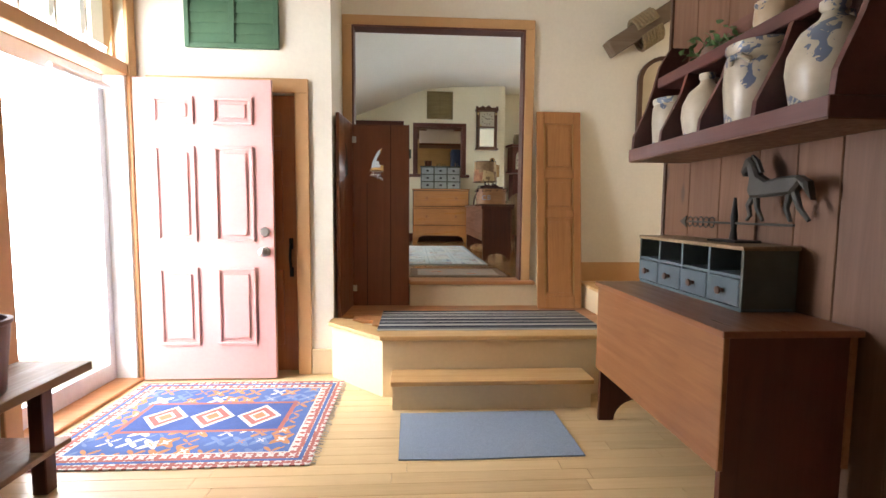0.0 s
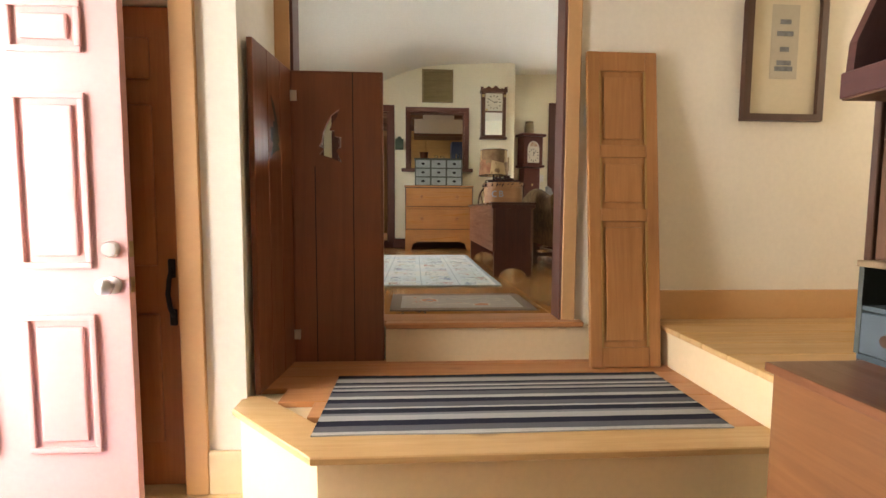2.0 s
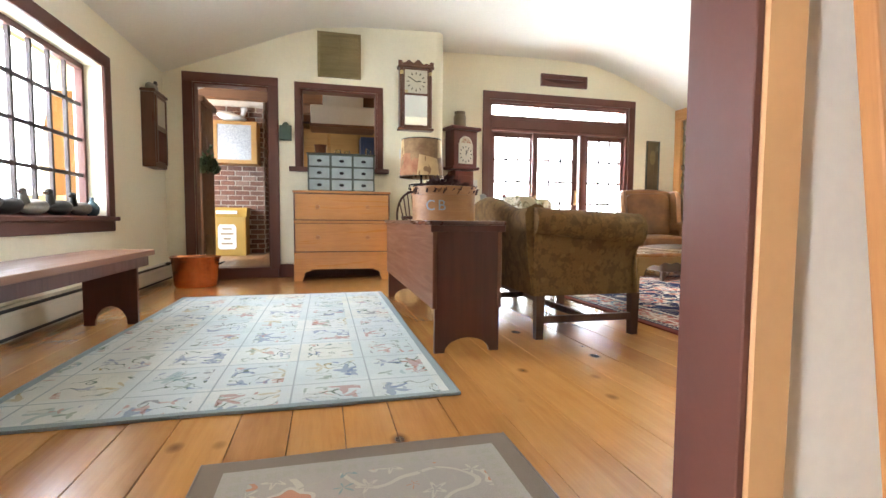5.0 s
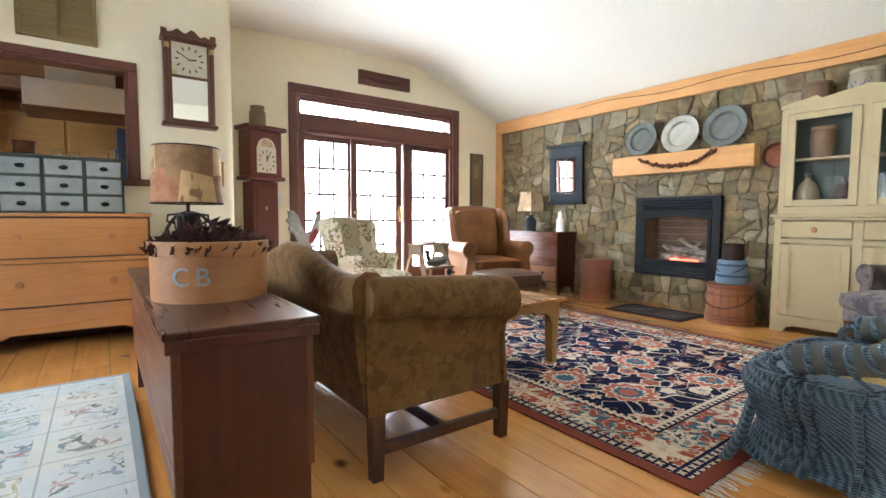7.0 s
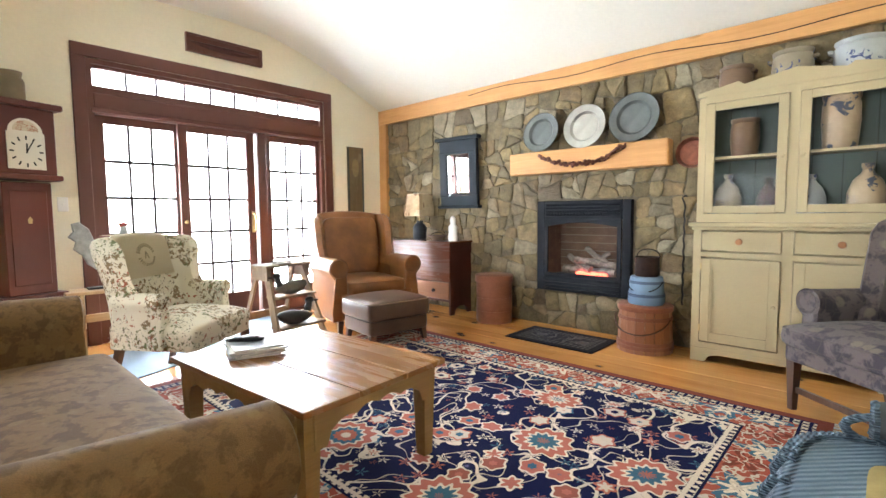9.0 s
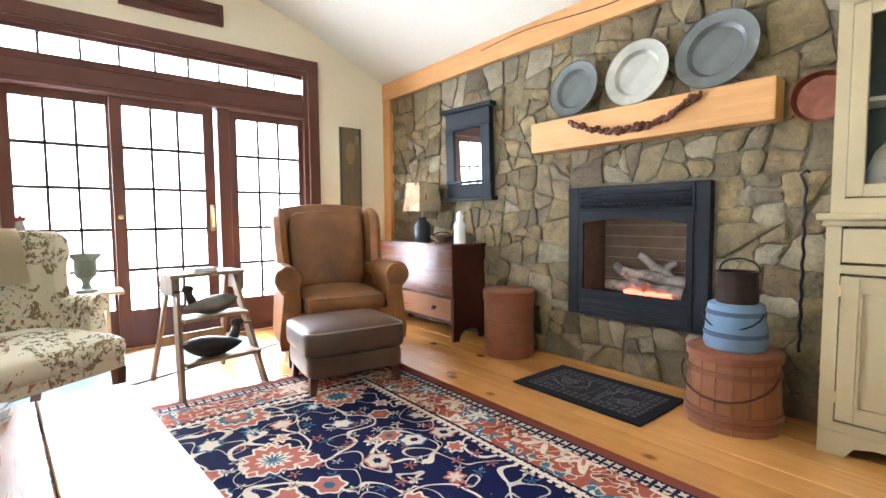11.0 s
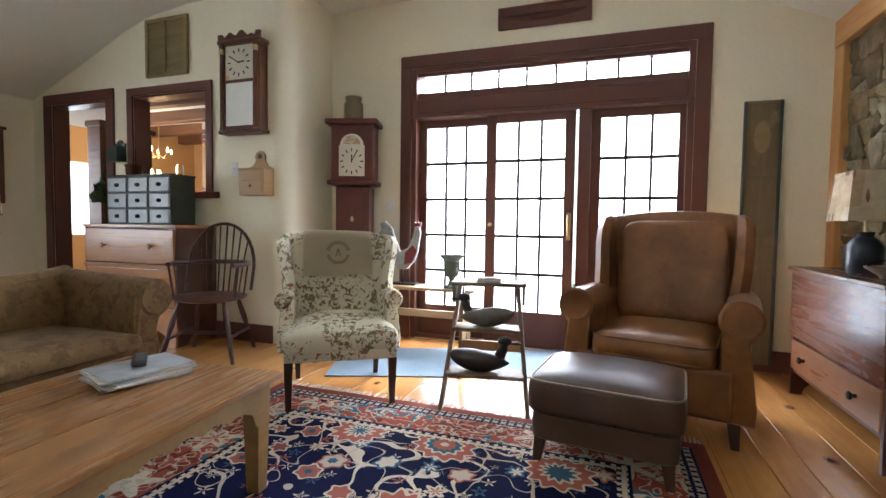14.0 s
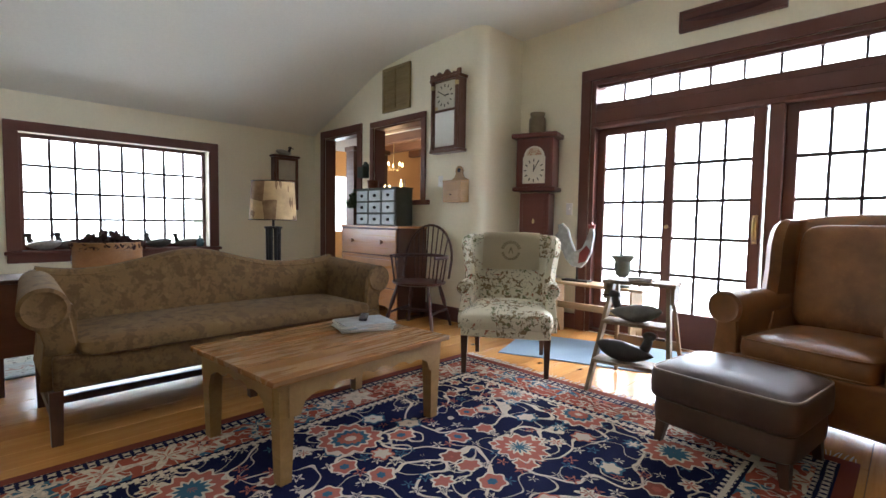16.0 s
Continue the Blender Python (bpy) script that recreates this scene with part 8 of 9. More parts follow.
box(bm, KX0, KY1, 0.3, KX1, KY1 + 0.1, 3.3)
setting("wall_kitchen_north", bm, M_KWALL, "ochre kitchen wall", category="wall")
bm = B()
box(bm, KX1, Y_B + 0.2, 0.3, KX1 + 0.1, KY1, 3.3)
setting("wall_kitchen_east", bm, M_KWALL, "ochre kitchen wall end", category="wall")
# The hole here is added, out of view, to let the kitchen fill in.
wall_with_holes("wall_kitchen_south", M_KWALL, "y", Y_A + 0.02, KY0, KX0, X_W, 0.3, 3.3, [(-3.2, -2.0, 1.5, 2.6)], "ochre kitchen wall with an added opening for the fill lamp")
for i in range(5):
    y = 9.3 + 0.75 * i
    bm_ob = tagged(part("ceiling_beam", box(B(), KX0, y - 0.07, KC - 0.16, KX1, y + 0.07, KC, 0.008), M_KWOOD), "dark rough kitchen ceiling beam", "beam", "kitchen beams", "structure")
M_BRICK = Mat("red_brick", 0.9)
_t = M_BRICK.ramp(M_BRICK.rand(), [(0.0, (0.055, 0.024, 0.018)), (0.4, (0.12, 0.042, 0.027)), (0.7, (0.17, 0.07, 0.045)), (1.0, (0.24, 0.17, 0.14))])
_n = M_BRICK.noise(M_BRICK.co(), 35, 4)
M_BRICK.color(M_BRICK.mix(0.35, _t, M_BRICK.ramp(_n, [(0.3, (0.07, 0.04, 0.03)), (0.7, (0.34, 0.22, 0.17))]))).bump(_n, 0.5, 0.006)
M_BRICK = M_BRICK.done()
chimney = tagged(new("chimney_breast"), "old red brick chimney breast with pale joints", "chimney", "", "structure")
part("core", box(B(), -1.95, 11.22, KZ, -0.86, 11.9, KC), plain("lime_mortar", (0.50, 0.47, 0.42), 0.95, vary=0.15), chimney)
rs = random.Random(4)
for row in range(30):
    z = KZ + 0.012 + row * 0.078
    x = -1.95 - (0.11 if row % 2 else 0.0)
    while x < -0.86:
        x0, x1 = max(x, -1.95), min(x + 0.205, -0.86)
        if x1 - x0 > 0.04:
            part("brick", box(B(), x0 + 0.005, 11.20 + rs.uniform(-0.004, 0.004), z, x1 - 0.005, 11.23, z + 0.064), M_BRICK, chimney)
        x += 0.218
    for y in (11.24, 11.46):
        part("brick", box(B(), -0.87, y + (0.1 if row % 2 else 0), z, -0.845 + rs.uniform(-0.003, 0.003), y + 0.205 + (0.1 if row % 2 else 0), z + 0.064), M_BRICK, chimney)
safe = thing("hanging_pie_safe", (-1.24, 11.03, 2.11), "hanging wooden pie safe with a punched tin door", "cupboard")
safe.matrix_basis = pose(-1.24, 11.03, 2.11) @ Matrix.Diagonal((1.09, 1, 0.98, 1))
M_TIN = plain("punched_tin", (0.36, 0.38, 0.40), 0.45, 0.7, vary=0.35, scale=60, bump=0.6)
part("case", box(B(), -0.30, -0.17, 0, 0.30, 0.17, 0.66, 0.005), M_OCHRE, safe)
part("door_frame", box(box(box(box(B(), -0.29, -0.19, 0.01, -0.22, -0.17, 0.65), 0.22, -0.19, 0.01, 0.29, -0.17, 0.65), -0.22, -0.19, 0.01, 0.22, -0.17, 0.06), -0.22, -0.19, 0.60, 0.22, -0.17, 0.65), M_OCHRE, safe)
part("tin_panel", box(B(), -0.22, -0.178, 0.06, 0.22, -0.172, 0.60), M_TIN, safe, "grey punched tin panel")
decoy((-1.29, 11.0, 2.754), 20, "white carved goose decoy on the pie safe", M_WHITE, M_WHITE, 1.5)
binn = thing("bread_bin", (-1.36, 10.98, KZ), "mustard-yellow painted flour bin with a white label", "bin")
M_MUSTARD = paint("mustard_paint", (0.42, 0.27, 0.06), 0.5, 0.12, 4)
part("body", box(B(), -0.27, -0.18, 0, 0.27, 0.18, 0.60, 0.01), M_MUSTARD, binn)
part("lid", slab(B(), [(-0.19, 0.60), (0.19, 0.60), (0.19, 0.74), (-0.10, 0.74)], "x", -0.28, 0.28), M_MUSTARD, binn)
part("label", slab(B(), [(-0.13, 0.13), (-0.10, 0.10), (0.10, 0.10), (0.13, 0.13), (0.13, 0.44), (0.10, 0.48), (-0.10, 0.48), (-0.13, 0.44)], "y", -0.186, -0.180), M_WHITE, binn)
for i, w in enumerate((0.07, 0.09, 0.05, 0.08)):
    part("label_mark", box(B(), -w, -0.189, 0.40 - 0.075 * i, w, -0.186, 0.425 - 0.075 * i), M_STAMP, binn)
part("lid_label", box(B(), -0.15, -0.20, 0.64, 0.15, -0.187, 0.69), M_WHITE, binn)
cupboard = thing("plank_cupboard", (-1.37, 9.55, KZ), "tall dark brown plank cupboard just inside the kitchen doorway", "cupboard")
for k in range(3):
    part("side_plank", box(B(), 0.02, -0.30 + 0.2 * k, 0, 0.045, -0.102 + 0.2 * k, 1.95, 0.004), M_KWOOD, cupboard)
part("front_board", box(B(), -0.16, -0.33, 0, 0.045, -0.302, 1.95, 0.004), M_KWOOD, cupboard)
part("cornice", box(B(), -0.16, -0.36, 1.95, 0.085, 0.33, 2.02, 0.01), M_KWOOD, cupboard)
wreath = thing("dried_wreath", (-1.32, 9.36, KZ + 1.22), "green dried herb bundle hung on the plank cupboard", "herb bundle")
tagged(part("sprig_heap", dried(31, 0.10, 260, 0.30, 0.05), plain("dried_herb", (0.05, 0.085, 0.04), 0.9, vary=0.5, scale=40), wreath, loc=(0.06, -0.14, -0.12)), kind="stuff")
part("cord", tube(B(), [(0.06, -0.14, 0.1), (0.05, -0.13, 0.30)], 0.004, 5), M_LEG, wreath)
cat = thing("wooden_cat", (-1.30, 9.35, KZ + 0.0), "brown wooden cat figure on the kitchen floor", "cat figure")
part("figure", lathe(B(), [(0.09, 0), (0.10, 0.05), (0.075, 0.18), (0.045, 0.25), (0.055, 0.30), (0.05, 0.34), (0.02, 0.365), (0.002, 0.37)], seg=18, sx=0.8), M_LADDER, cat, smooth=True)
hood = thing("range_hood", (0.37, 10.45, 2.64), "wide white plaster range hood hanging above the stove", "range hood")
part("hood", box(B(), -0.47, -0.25, 0.02, 0.47, 0.3, 0.29, 0.008, 2), M_WHITE, hood)
part("flue", box(B(), -0.30, -0.05, 0.29, 0.30, 0.28, 0.58), M_WHITE, hood)
part("lower_rim", box(B(), -0.48, -0.262, -0.02, 0.48, 0.31, 0.02, 0.006), M_KWOOD, hood)
cabinet = thing("kitchen_cabinet", (0.18, 12.0, KZ), "yellow-brown wooden kitchen cupboard wall", "cabinet")
part("body", box(B(), -1.1, -0.2, 0, 1.1, 0.3, 2.15), M_OCHRE, cabinet)
for i in range(4):
    part("door", box(B(), -1.07 + i * 0.54, -0.222, 1.25, -0.57 + i * 0.54, -0.2, 2.1, 0.006), M_OCHRE, cabinet)
blue_box = thing("blue_cupboard", (0.98, 11.3, KZ), "dark blue painted cupboard in the kitchen", "cupboard")
part("body", box(B(), -0.30, -0.2, 0, 0.30, 0.2, 1.95, 0.01), paint("dark_blue_paint", (0.03, 0.055, 0.13), 0.45, 0.2), blue_box)
part("door", box(B(), -0.26, -0.215, 0.1, 0.26, -0.2, 1.85, 0.006), bpy.data.materials["dark_blue_paint"], blue_box)
chand = thing("kitchen_chandelier", (-2.35, 10.8, KC - 0.16), "small brass chandelier with lit candle bulbs", "chandelier")
part("rod", tube(B(), [(0, 0, 0), (0, 0, -0.45)], 0.008), M_BRASS, chand)
for i in range(5):
    a = 2 * math.pi * i / 5
    part("arm", tube(B(), [(0, 0, -0.45), (0.09 * math.cos(a), 0.09 * math.sin(a), -0.50), (0.17 * math.cos(a), 0.17 * math.sin(a), -0.42)], 0.006), M_BRASS, chand)
    part("bulb", lathe(B(), [(0.012, 0), (0.016, 0.03), (0.004, 0.07)], at=(0.17 * math.cos(a), 0.17 * math.sin(a), -0.42), seg=10), glow("candle_bulb", (1.0, 0.68, 0.32), 14) if i == 0 else bpy.data.materials["candle_bulb"], chand)

# ---- entry: front door and doorway ----
doorway = tagged(new("front_doorway"), "tan-cased front doorway with a four-pane transom", "door frame", "", "structure")
for y0, y1 in ((1.88, 1.98), (2.97, 3.058)):
    part("side_casing", box(B(), -2.1, y0, 0, -2.076, y1, 2.62, 0.004), M_TAN, doorway)
part("head_casing", box(B(), -2.1, 1.88, 2.62, -2.074, 3.058, 2.72, 0.004), M_TAN, doorway)
part("transom_bar", box(B(), -2.3, 1.98, 2.05, -2.085, 2.97, 2.13, 0.004), M_TAN, doorway)
part("jamb", box(box(B(), -2.3, 1.98, 0, -2.1, 2.0, 2.05), -2.3, 2.95, 0, -2.1, 2.97, 2.05), M_WHITE, doorway)
for i in range(1, 4):
    y = 1.98 + 0.99 * i / 4
    part("transom_muntin", box(B(), -2.20, y - 0.009, 2.13, -2.17, y + 0.009, 2.62), M_WHITE, doorway)
part("transom_frame", box(box(box(B(), -2.21, 1.98, 2.13, -2.16, 2.97, 2.16), -2.21, 1.98, 2.59, -2.16, 2.97, 2.62), -2.21, 2.94, 2.16, -2.16, 2.97, 2.59), M_TAN, doorway)
part("transom_pane", box(B(), -2.187, 1.98, 2.13, -2.183, 2.97, 2.62), M_GLASS, doorway).visible_shadow = False
part("threshold", box(B(), -2.3, 1.98, -0.01, -2.06, 2.97, 0.022, 0.006), M_LANDING, doorway)
storm = tagged(new("door_2"), "white aluminium storm door with one tall glass pane", "door", "", "structure")
part("frame", box(box(box(box(B(), -2.265, 2.0, 0.025, -2.235, 2.06, 2.045), -2.265, 2.89, 0.025, -2.235, 2.95, 2.045), -2.265, 2.06, 1.95, -2.235, 2.89, 2.045), -2.265, 2.06, 0.025, -2.235, 2.89, 0.14), M_ALU, storm)
part("pane", box(B(), -2.252, 2.06, 0.14, -2.248, 2.89, 1.95), M_GLASS, storm).visible_shadow = False
part("closer_tube", tube(B(), [(-2.19, 2.93, 1.965), (-2.20, 2.45, 1.965)], 0.018, 10), M_ALU, storm, "white pneumatic door closer", True)

M_PINK = paint("dusty_pink_paint", (0.65, 0.365, 0.335), 0.38, 0.04)
pink = tagged(new("door_3"), "dusty pink six-panel front door standing open", "door", "", "structure")
pink.matrix_basis = pose(-2.045, 2.935, 0.012)
part("slab", box(B(), 0, 0.004, 0, 0.89, 0.040, 2.028, 0.002), M_PINK, pink)
for u0, u1 in ((0.125, 0.385), (0.505, 0.765)):
    for z0, z1 in ((0.24, 0.775), (0.95, 1.59), (1.73, 1.91)):
        bm = B()
        for a, b, c, d in ((u0, z0, u1, z0 + 0.022), (u0, z1 - 0.022, u1, z1), (u0, z0 + 0.022, u0 + 0.022, z1 - 0.022), (u1 - 0.022, z0 + 0.022, u1, z1 - 0.022)):
            box(bm, a, -0.008, b, c, 0.006, d, 0.005, 2)
        part("moulding", bm, M_PINK, pink)
        part("raised_panel", box(B(), u0 + 0.045, -0.006, z0 + 0.045, u1 - 0.045, 0.006, z1 - 0.045, 0.008, 2), M_PINK, pink)
for z, nm in ((1.02, "deadbolt"), (0.885, "door_knob")):
    bm = B()
    lathe(bm, [(0.034, 0), (0.034, 0.008), (0.014, 0.012), (0.014, 0.035), (0.030, 0.045), (0.030, 0.058), (0.016, 0.066), (0.001, 0.068)] if nm == "door_knob" else [(0.033, 0), (0.031, 0.012), (0.026, 0.018), (0.001, 0.018)], m=pose(0.83, 0.004, z, 90, 0, 0), seg=22)
    part(nm, bm, M_STEEL, pink, "polished nickel knob", True)
    part("latch_plate", box(B(), 0.889, 0.010, z - 0.03, 0.893, 0.034, z + 0.03), M_BRASS, pink)

closet = tagged(new("door_4"), "honey-red pine panelled closet door with a black iron latch", "door", "", "structure")
M_CLOSET = wood("closet_pine", (0.33, 0.105, 0.032), (0.50, 0.195, 0.066), "z", 0.4, 0.4)
part("slab", box(B(), -1.92, 3.115, 0.01, -1.03, 3.15, 1.98), M_CLOSET, closet)
for x0, x1 in ((-1.80, -1.54), (-1.40, -1.14)):
    for z0, z1 in ((0.2, 0.75), (0.95, 1.6), (1.70, 1.86)):
        part("raised_panel", box(B(), x0, 3.104, z0, x1, 3.117, z1, 0.010, 2), M_CLOSET, closet)
bm = B()
tube(bm, [(-1.085, 3.112, 0.94), (-1.085, 3.085, 0.90), (-1.085, 3.07, 0.84), (-1.085, 3.085, 0.78), (-1.085, 3.112, 0.74)], 0.010)
box(bm, -1.10, 3.105, 0.90, -1.07, 3.116, 0.98, 0.004)
box(bm, -1.10, 3.105, 0.70, -1.07, 3.116, 0.77, 0.004)
part("thumb_latch", bm, M_BLACK, closet, "black iron thumb latch", True)
casing("trim_closet", "y", 3.06, -1.92, -1.03, 0.0, 1.985, 0.095, -0.02, M_TAN, "tan casing round the closet door")
louvre("green_shutter", (-1.435, 3.046, 2.27), 0.62, 0.62, paint("worn_green_paint", (0.075, 0.155, 0.085), 0.6, 0.25, 6), paint("worn_green_slats", (0.085, 0.17, 0.095), 0.6, 0.2, 8), "worn green louvred shutter hung above the closet door", cols=2, slats=8)

# ---- entry: folding screen, leaning panel, picture ----
M_SCREEN = wood("screen_boards", (0.15, 0.048, 0.019), (0.26, 0.09, 0.036), "z", 0.40, 0.0, 0.15)
screen = thing("folding_screen", (-0.70, 3.55, 0.402), "dark brown plank folding screen with a bird cut-out", "screen")
bird = [(0.135, 1.10), (0.150, 1.125), (0.156, 1.165), (0.172, 1.205), (0.198, 1.255), (0.238, 1.285), (0.226, 1.245), (0.198, 1.205), (0.190, 1.180), (0.212, 1.178), (0.214, 1.150), (0.248, 1.146), (0.246, 1.095), (0.220, 1.080), (0.250, 1.020), (0.190, 1.045), (0.135, 1.060), (0.158, 1.085)]


def holed(bm, rect, hole, a, b):
    """A board from a to b along y with a cut-out."""
    x0, z0, x1, z1 = rect
    edges = []
    for loop in ([(x0, z0), (x1, z0), (x1, z1), (x0, z1)], hole):
        vs = [bm.verts.new((u, a, v)) for u, v in loop]
        edges += [bm.edges.new((vs[k], vs[(k + 1) % len(vs)])) for k in range(len(vs))]
    faces = [f for f in bmesh.ops.triangle_fill(bm, use_beauty=True, edges=edges)["geom"] if isinstance(f, bmesh.types.BMFace)]
    grown = bmesh.ops.extrude_face_region(bm, geom=faces)["geom"]
    for v in grown:
        if isinstance(v, bmesh.types.BMVert):
            v.co.y = b
    return bm


bmh = B()
holed(bmh, (0.012, 0.0, 0.443, 1.455), bird, -0.012, 0.012)
wing_b = part("panel", bmh, M_SCREEN, screen)
for x in (0.115, 0.305):
    part("plank_joint", box(B(), x - 0.002, -0.0135, 0, x + 0.002, -0.0115, 1.465 if x > 0.2 else 1.0), M_BLACK, wing_b)
for x0, x1 in ((0.0, 0.012), (0.443, 0.455)):
    part("edge_strip", box(B(), x0, -0.013, 0, x1, 0.013, 1.465, 0.002), M_SCREEN, wing_b)
part("top_edge", box(B(), 0.0, -0.013, 1.455, 0.455, 0.013, 1.467, 0.002), M_SCREEN, wing_b)
wing_a = part("panel", box(B(), -0.012, 0, 0, 0.012, 0.15, 1.47, 0.002), M_SCREEN, screen)
for y0 in (0.153, 0.303):
    part("plank", box(B(), -0.012, y0, 0, 0.012, y0 + 0.147, 1.47, 0.002), M_SCREEN, wing_a)
wing_a.matrix_basis = pose(-0.012, -0.002, 0, 0, 0, 175.5)
# Thin dark green bird outline laid flat on this panel.
mark = B()
slab(mark, [(a * 0.9 + 0.05, b) for a, b in bird], "x", -0.0135, -0.0115)
part("bird_shape", mark, M_SPICED, wing_a, "dark green bird shape")
for z in (0.12, 1.32):
    part("hinge", box(B(), -0.03, -0.018, z, 0.03, -0.012, z + 0.05), M_STEEL, screen, "pale metal hinge")

leaner = thing("leaning_shutter", (0.965, 3.335, 0.403), "tall narrow honey-brown panelled shutter leaning on the wall", "shutter")
leaner.matrix_basis = pose(0.975, 3.385, 0.403, -6.2, 0, 0.6)
M_LEANER = wood("honey_shutter", (0.31, 0.125, 0.04), (0.49, 0.235, 0.085), "z", 0.4, 0.5)
LW, LH = 0.182, 1.605
for s in (-1, 1):
    part("stile", box(B(), s * (LW - 0.03) - 0.03, -0.014, 0, s * (LW - 0.03) + 0.03, 0.014, LH, 0.004, 2), M_LEANER, leaner)
for z0, z1 in ((0, 0.10), (0.735, 0.80), (1.06, 1.125), (1.505, LH)):
    part("rail", box(B(), -LW + 0.06, -0.013, z0, LW - 0.06, 0.013, z1, 0.003), M_LEANER, leaner)
for z0, z1 in ((0.10, 0.735), (0.80, 1.06), (1.125, 1.505)):
    part("panel", box(B(), -LW + 0.058, -0.003, z0 - 0.002, LW - 0.058, 0.008, z1 + 0.002), M_LEANER, leaner)
    part("raised_field", box(B(), -LW + 0.085, -0.011, z0 + 0.03, LW - 0.085, -0.002, z1 - 0.03, 0.006, 2), M_LEANER, leaner)
    bm = B()
    for x in (-LW + 0.06, LW - 0.068):
        box(bm, x, -0.0145, z0, x + 0.008, -0.004, z1)
    part("bead", bm, M_OCHRE, leaner, "pale worn bead")

pic = thing("arched_picture", (1.86, Y_OUT - 0.018, 1.67), "arched dark wooden picture frame with a small print on cream", "picture")
arch_o = [(-0.22, 0), (0.22, 0), (0.22, 0.60)] + arc(0, 0.60, 0.22, 0, 180, 14, 0.20) + [(-0.22, 0.60)]
arch_i = [(-0.185, 0.035), (0.185, 0.035), (0.185, 0.60)] + arc(0, 0.60, 0.185, 0, 180, 14, 0.168) + [(-0.185, 0.60)]
bm = B()
n = len(arch_o)
ro = [[bm.verts.new((u, w, v)) for u, v in arch_o] for w in (-0.018, 0.018)]
ri = [[bm.verts.new((u, w, v)) for u, v in arch_i] for w in (-0.018, 0.018)]
for i in range(n):
    j = (i + 1) % n
    bm.faces.new((ro[0][i], ro[0][j], ri[0][j], ri[0][i]))
    bm.faces.new((ro[1][i], ro[1][j], ri[1][j], ri[1][i]))
    bm.faces.new((ro[0][i], ro[0][j], ro[1][j], ro[1][i]))
    bm.faces.new((ri[0][i], ri[0][j], ri[1][j], ri[1][i]))
part("frame", bm, wood("dark_frame", (0.05, 0.02, 0.012), (0.10, 0.042, 0.022), "z", 0.35), pic)
part("mat_board", slab(B(), arch_i, "y", 0.004, 0.010), paint("cream_mat", (0.66, 0.57, 0.40), 0.7, 0.05), pic)
part("print", box(B(), -0.075, 0.0015, 0.22, 0.075, 0.0038, 0.60), paint("aged_print", (0.50, 0.44, 0.33), 0.7, 0.1, 6), pic)
for z, w in ((0.50, 0.03), (0.44, 0.045), (0.36, 0.025), (0.29, 0.04), (0.26, 0.05)):
    part("print_mark", box(B(), -w, 0.0005, z, w, 0.0014, z + 0.025), plain("print_ink", (0.20, 0.20, 0.20), 0.8, vary=0.4), pic)

# old timber with a woven strap, fixed high on the wall
yoke = thing("old_timber_yoke", (1.40, Y_OUT - 0.065, 2.44), "grey-brown hewn timber with a coiled rope high on the wall", "timber")
M_GREYWOOD = wood("grey_timber", (0.13, 0.085, 0.05), (0.24, 0.17, 0.11), "x", 0.8)
bm = box(B(), 0, -0.06, 0, 0.75, 0.06, 0.13, 0.012, 2)
turned(bm, pose(0, 0, 0, 0, -33, 0))
part("timber", bm, M_GREYWOOD, yoke)
M_ROPE = plain("hemp_rope", (0.27, 0.20, 0.11), 0.95, vary=0.3, scale=90, bump=0.6)
for i in range(7):
    x = 0.26 + i * 0.028
    c, s = math.cos(radians(33)), math.sin(radians(33))
    loop = [(x + 0.01 * math.sin(a), -0.075 * math.cos(a), 0.065 + 0.10 * math.sin(a) - 0.05 * (math.sin(a) < 0)) for a in [2 * math.pi * k / 14 for k in range(15)]]
    part("rope_turn", tube(B(), [(u * c - w * s, v, u * s + w * c) for u, v, w in loop], 0.016, 8), M_ROPE, yoke, smooth=True)

# ---- entry: boarded side with chest, box, shelf ----
boards = tagged(new("panel_boards"), "wide knotty pine boards lining the side wall", "panelling", "", "structure")
M_BOARDS = wood("knotty_boards", (0.075, 0.030, 0.012), (0.145, 0.062, 0.024), "z", 0.6, 0.7, 0.25)
y = 2.49
rs = random.Random(12)
while y > -1.2:
    w = rs.uniform(0.20, 0.30)
    part("board", box(B(), 1.335, y - w + 0.002, 0, 1.36, y - 0.002, 3.2, 0.003), M_BOARDS, boards)
    y -= w
part("end_post", box(B(), 1.325, 2.49, 0, 1.46, 2.515, 3.2, 0.003), M_LEG, boards, "dark edge post")
entry_chest = thing("six_board_chest", (1.075, 1.705, 0), "tall six-board pine chest with a dark end and worn front", "chest")
for s in (-1, 1):
    part("end_board", slab(B(), [(u, v) for u, v in arch_board(0.44, 0.77, 0.085, 0.12)], "y", s * 0.525 - 0.012, s * 0.525 + 0.012), M_ENDGRAIN, entry_chest)
M_CHESTFRONT = wood("chest_front_pine", (0.165, 0.062, 0.022), (0.265, 0.115, 0.042), "y", 0.38, 0.5)
part("front_board", box(B(), -0.238, -0.545, 0.30, -0.216, 0.545, 0.77, 0.003), M_CHESTFRONT, entry_chest)
part("back_board", box(B(), 0.218, -0.545, 0.30, 0.238, 0.545, 0.77), M_CHESTFRONT, entry_chest)
part("bottom_board", box(B(), -0.216, -0.513, 0.30, 0.218, 0.513, 0.32), M_CHESTFRONT, entry_chest)
part("lid", box(B(), -0.252, -0.56, 0.77, 0.25, 0.56, 0.795, 0.006, 2), wood("chest_lid", (0.15, 0.052, 0.022), (0.25, 0.10, 0.045), "y", 0.32), entry_chest)

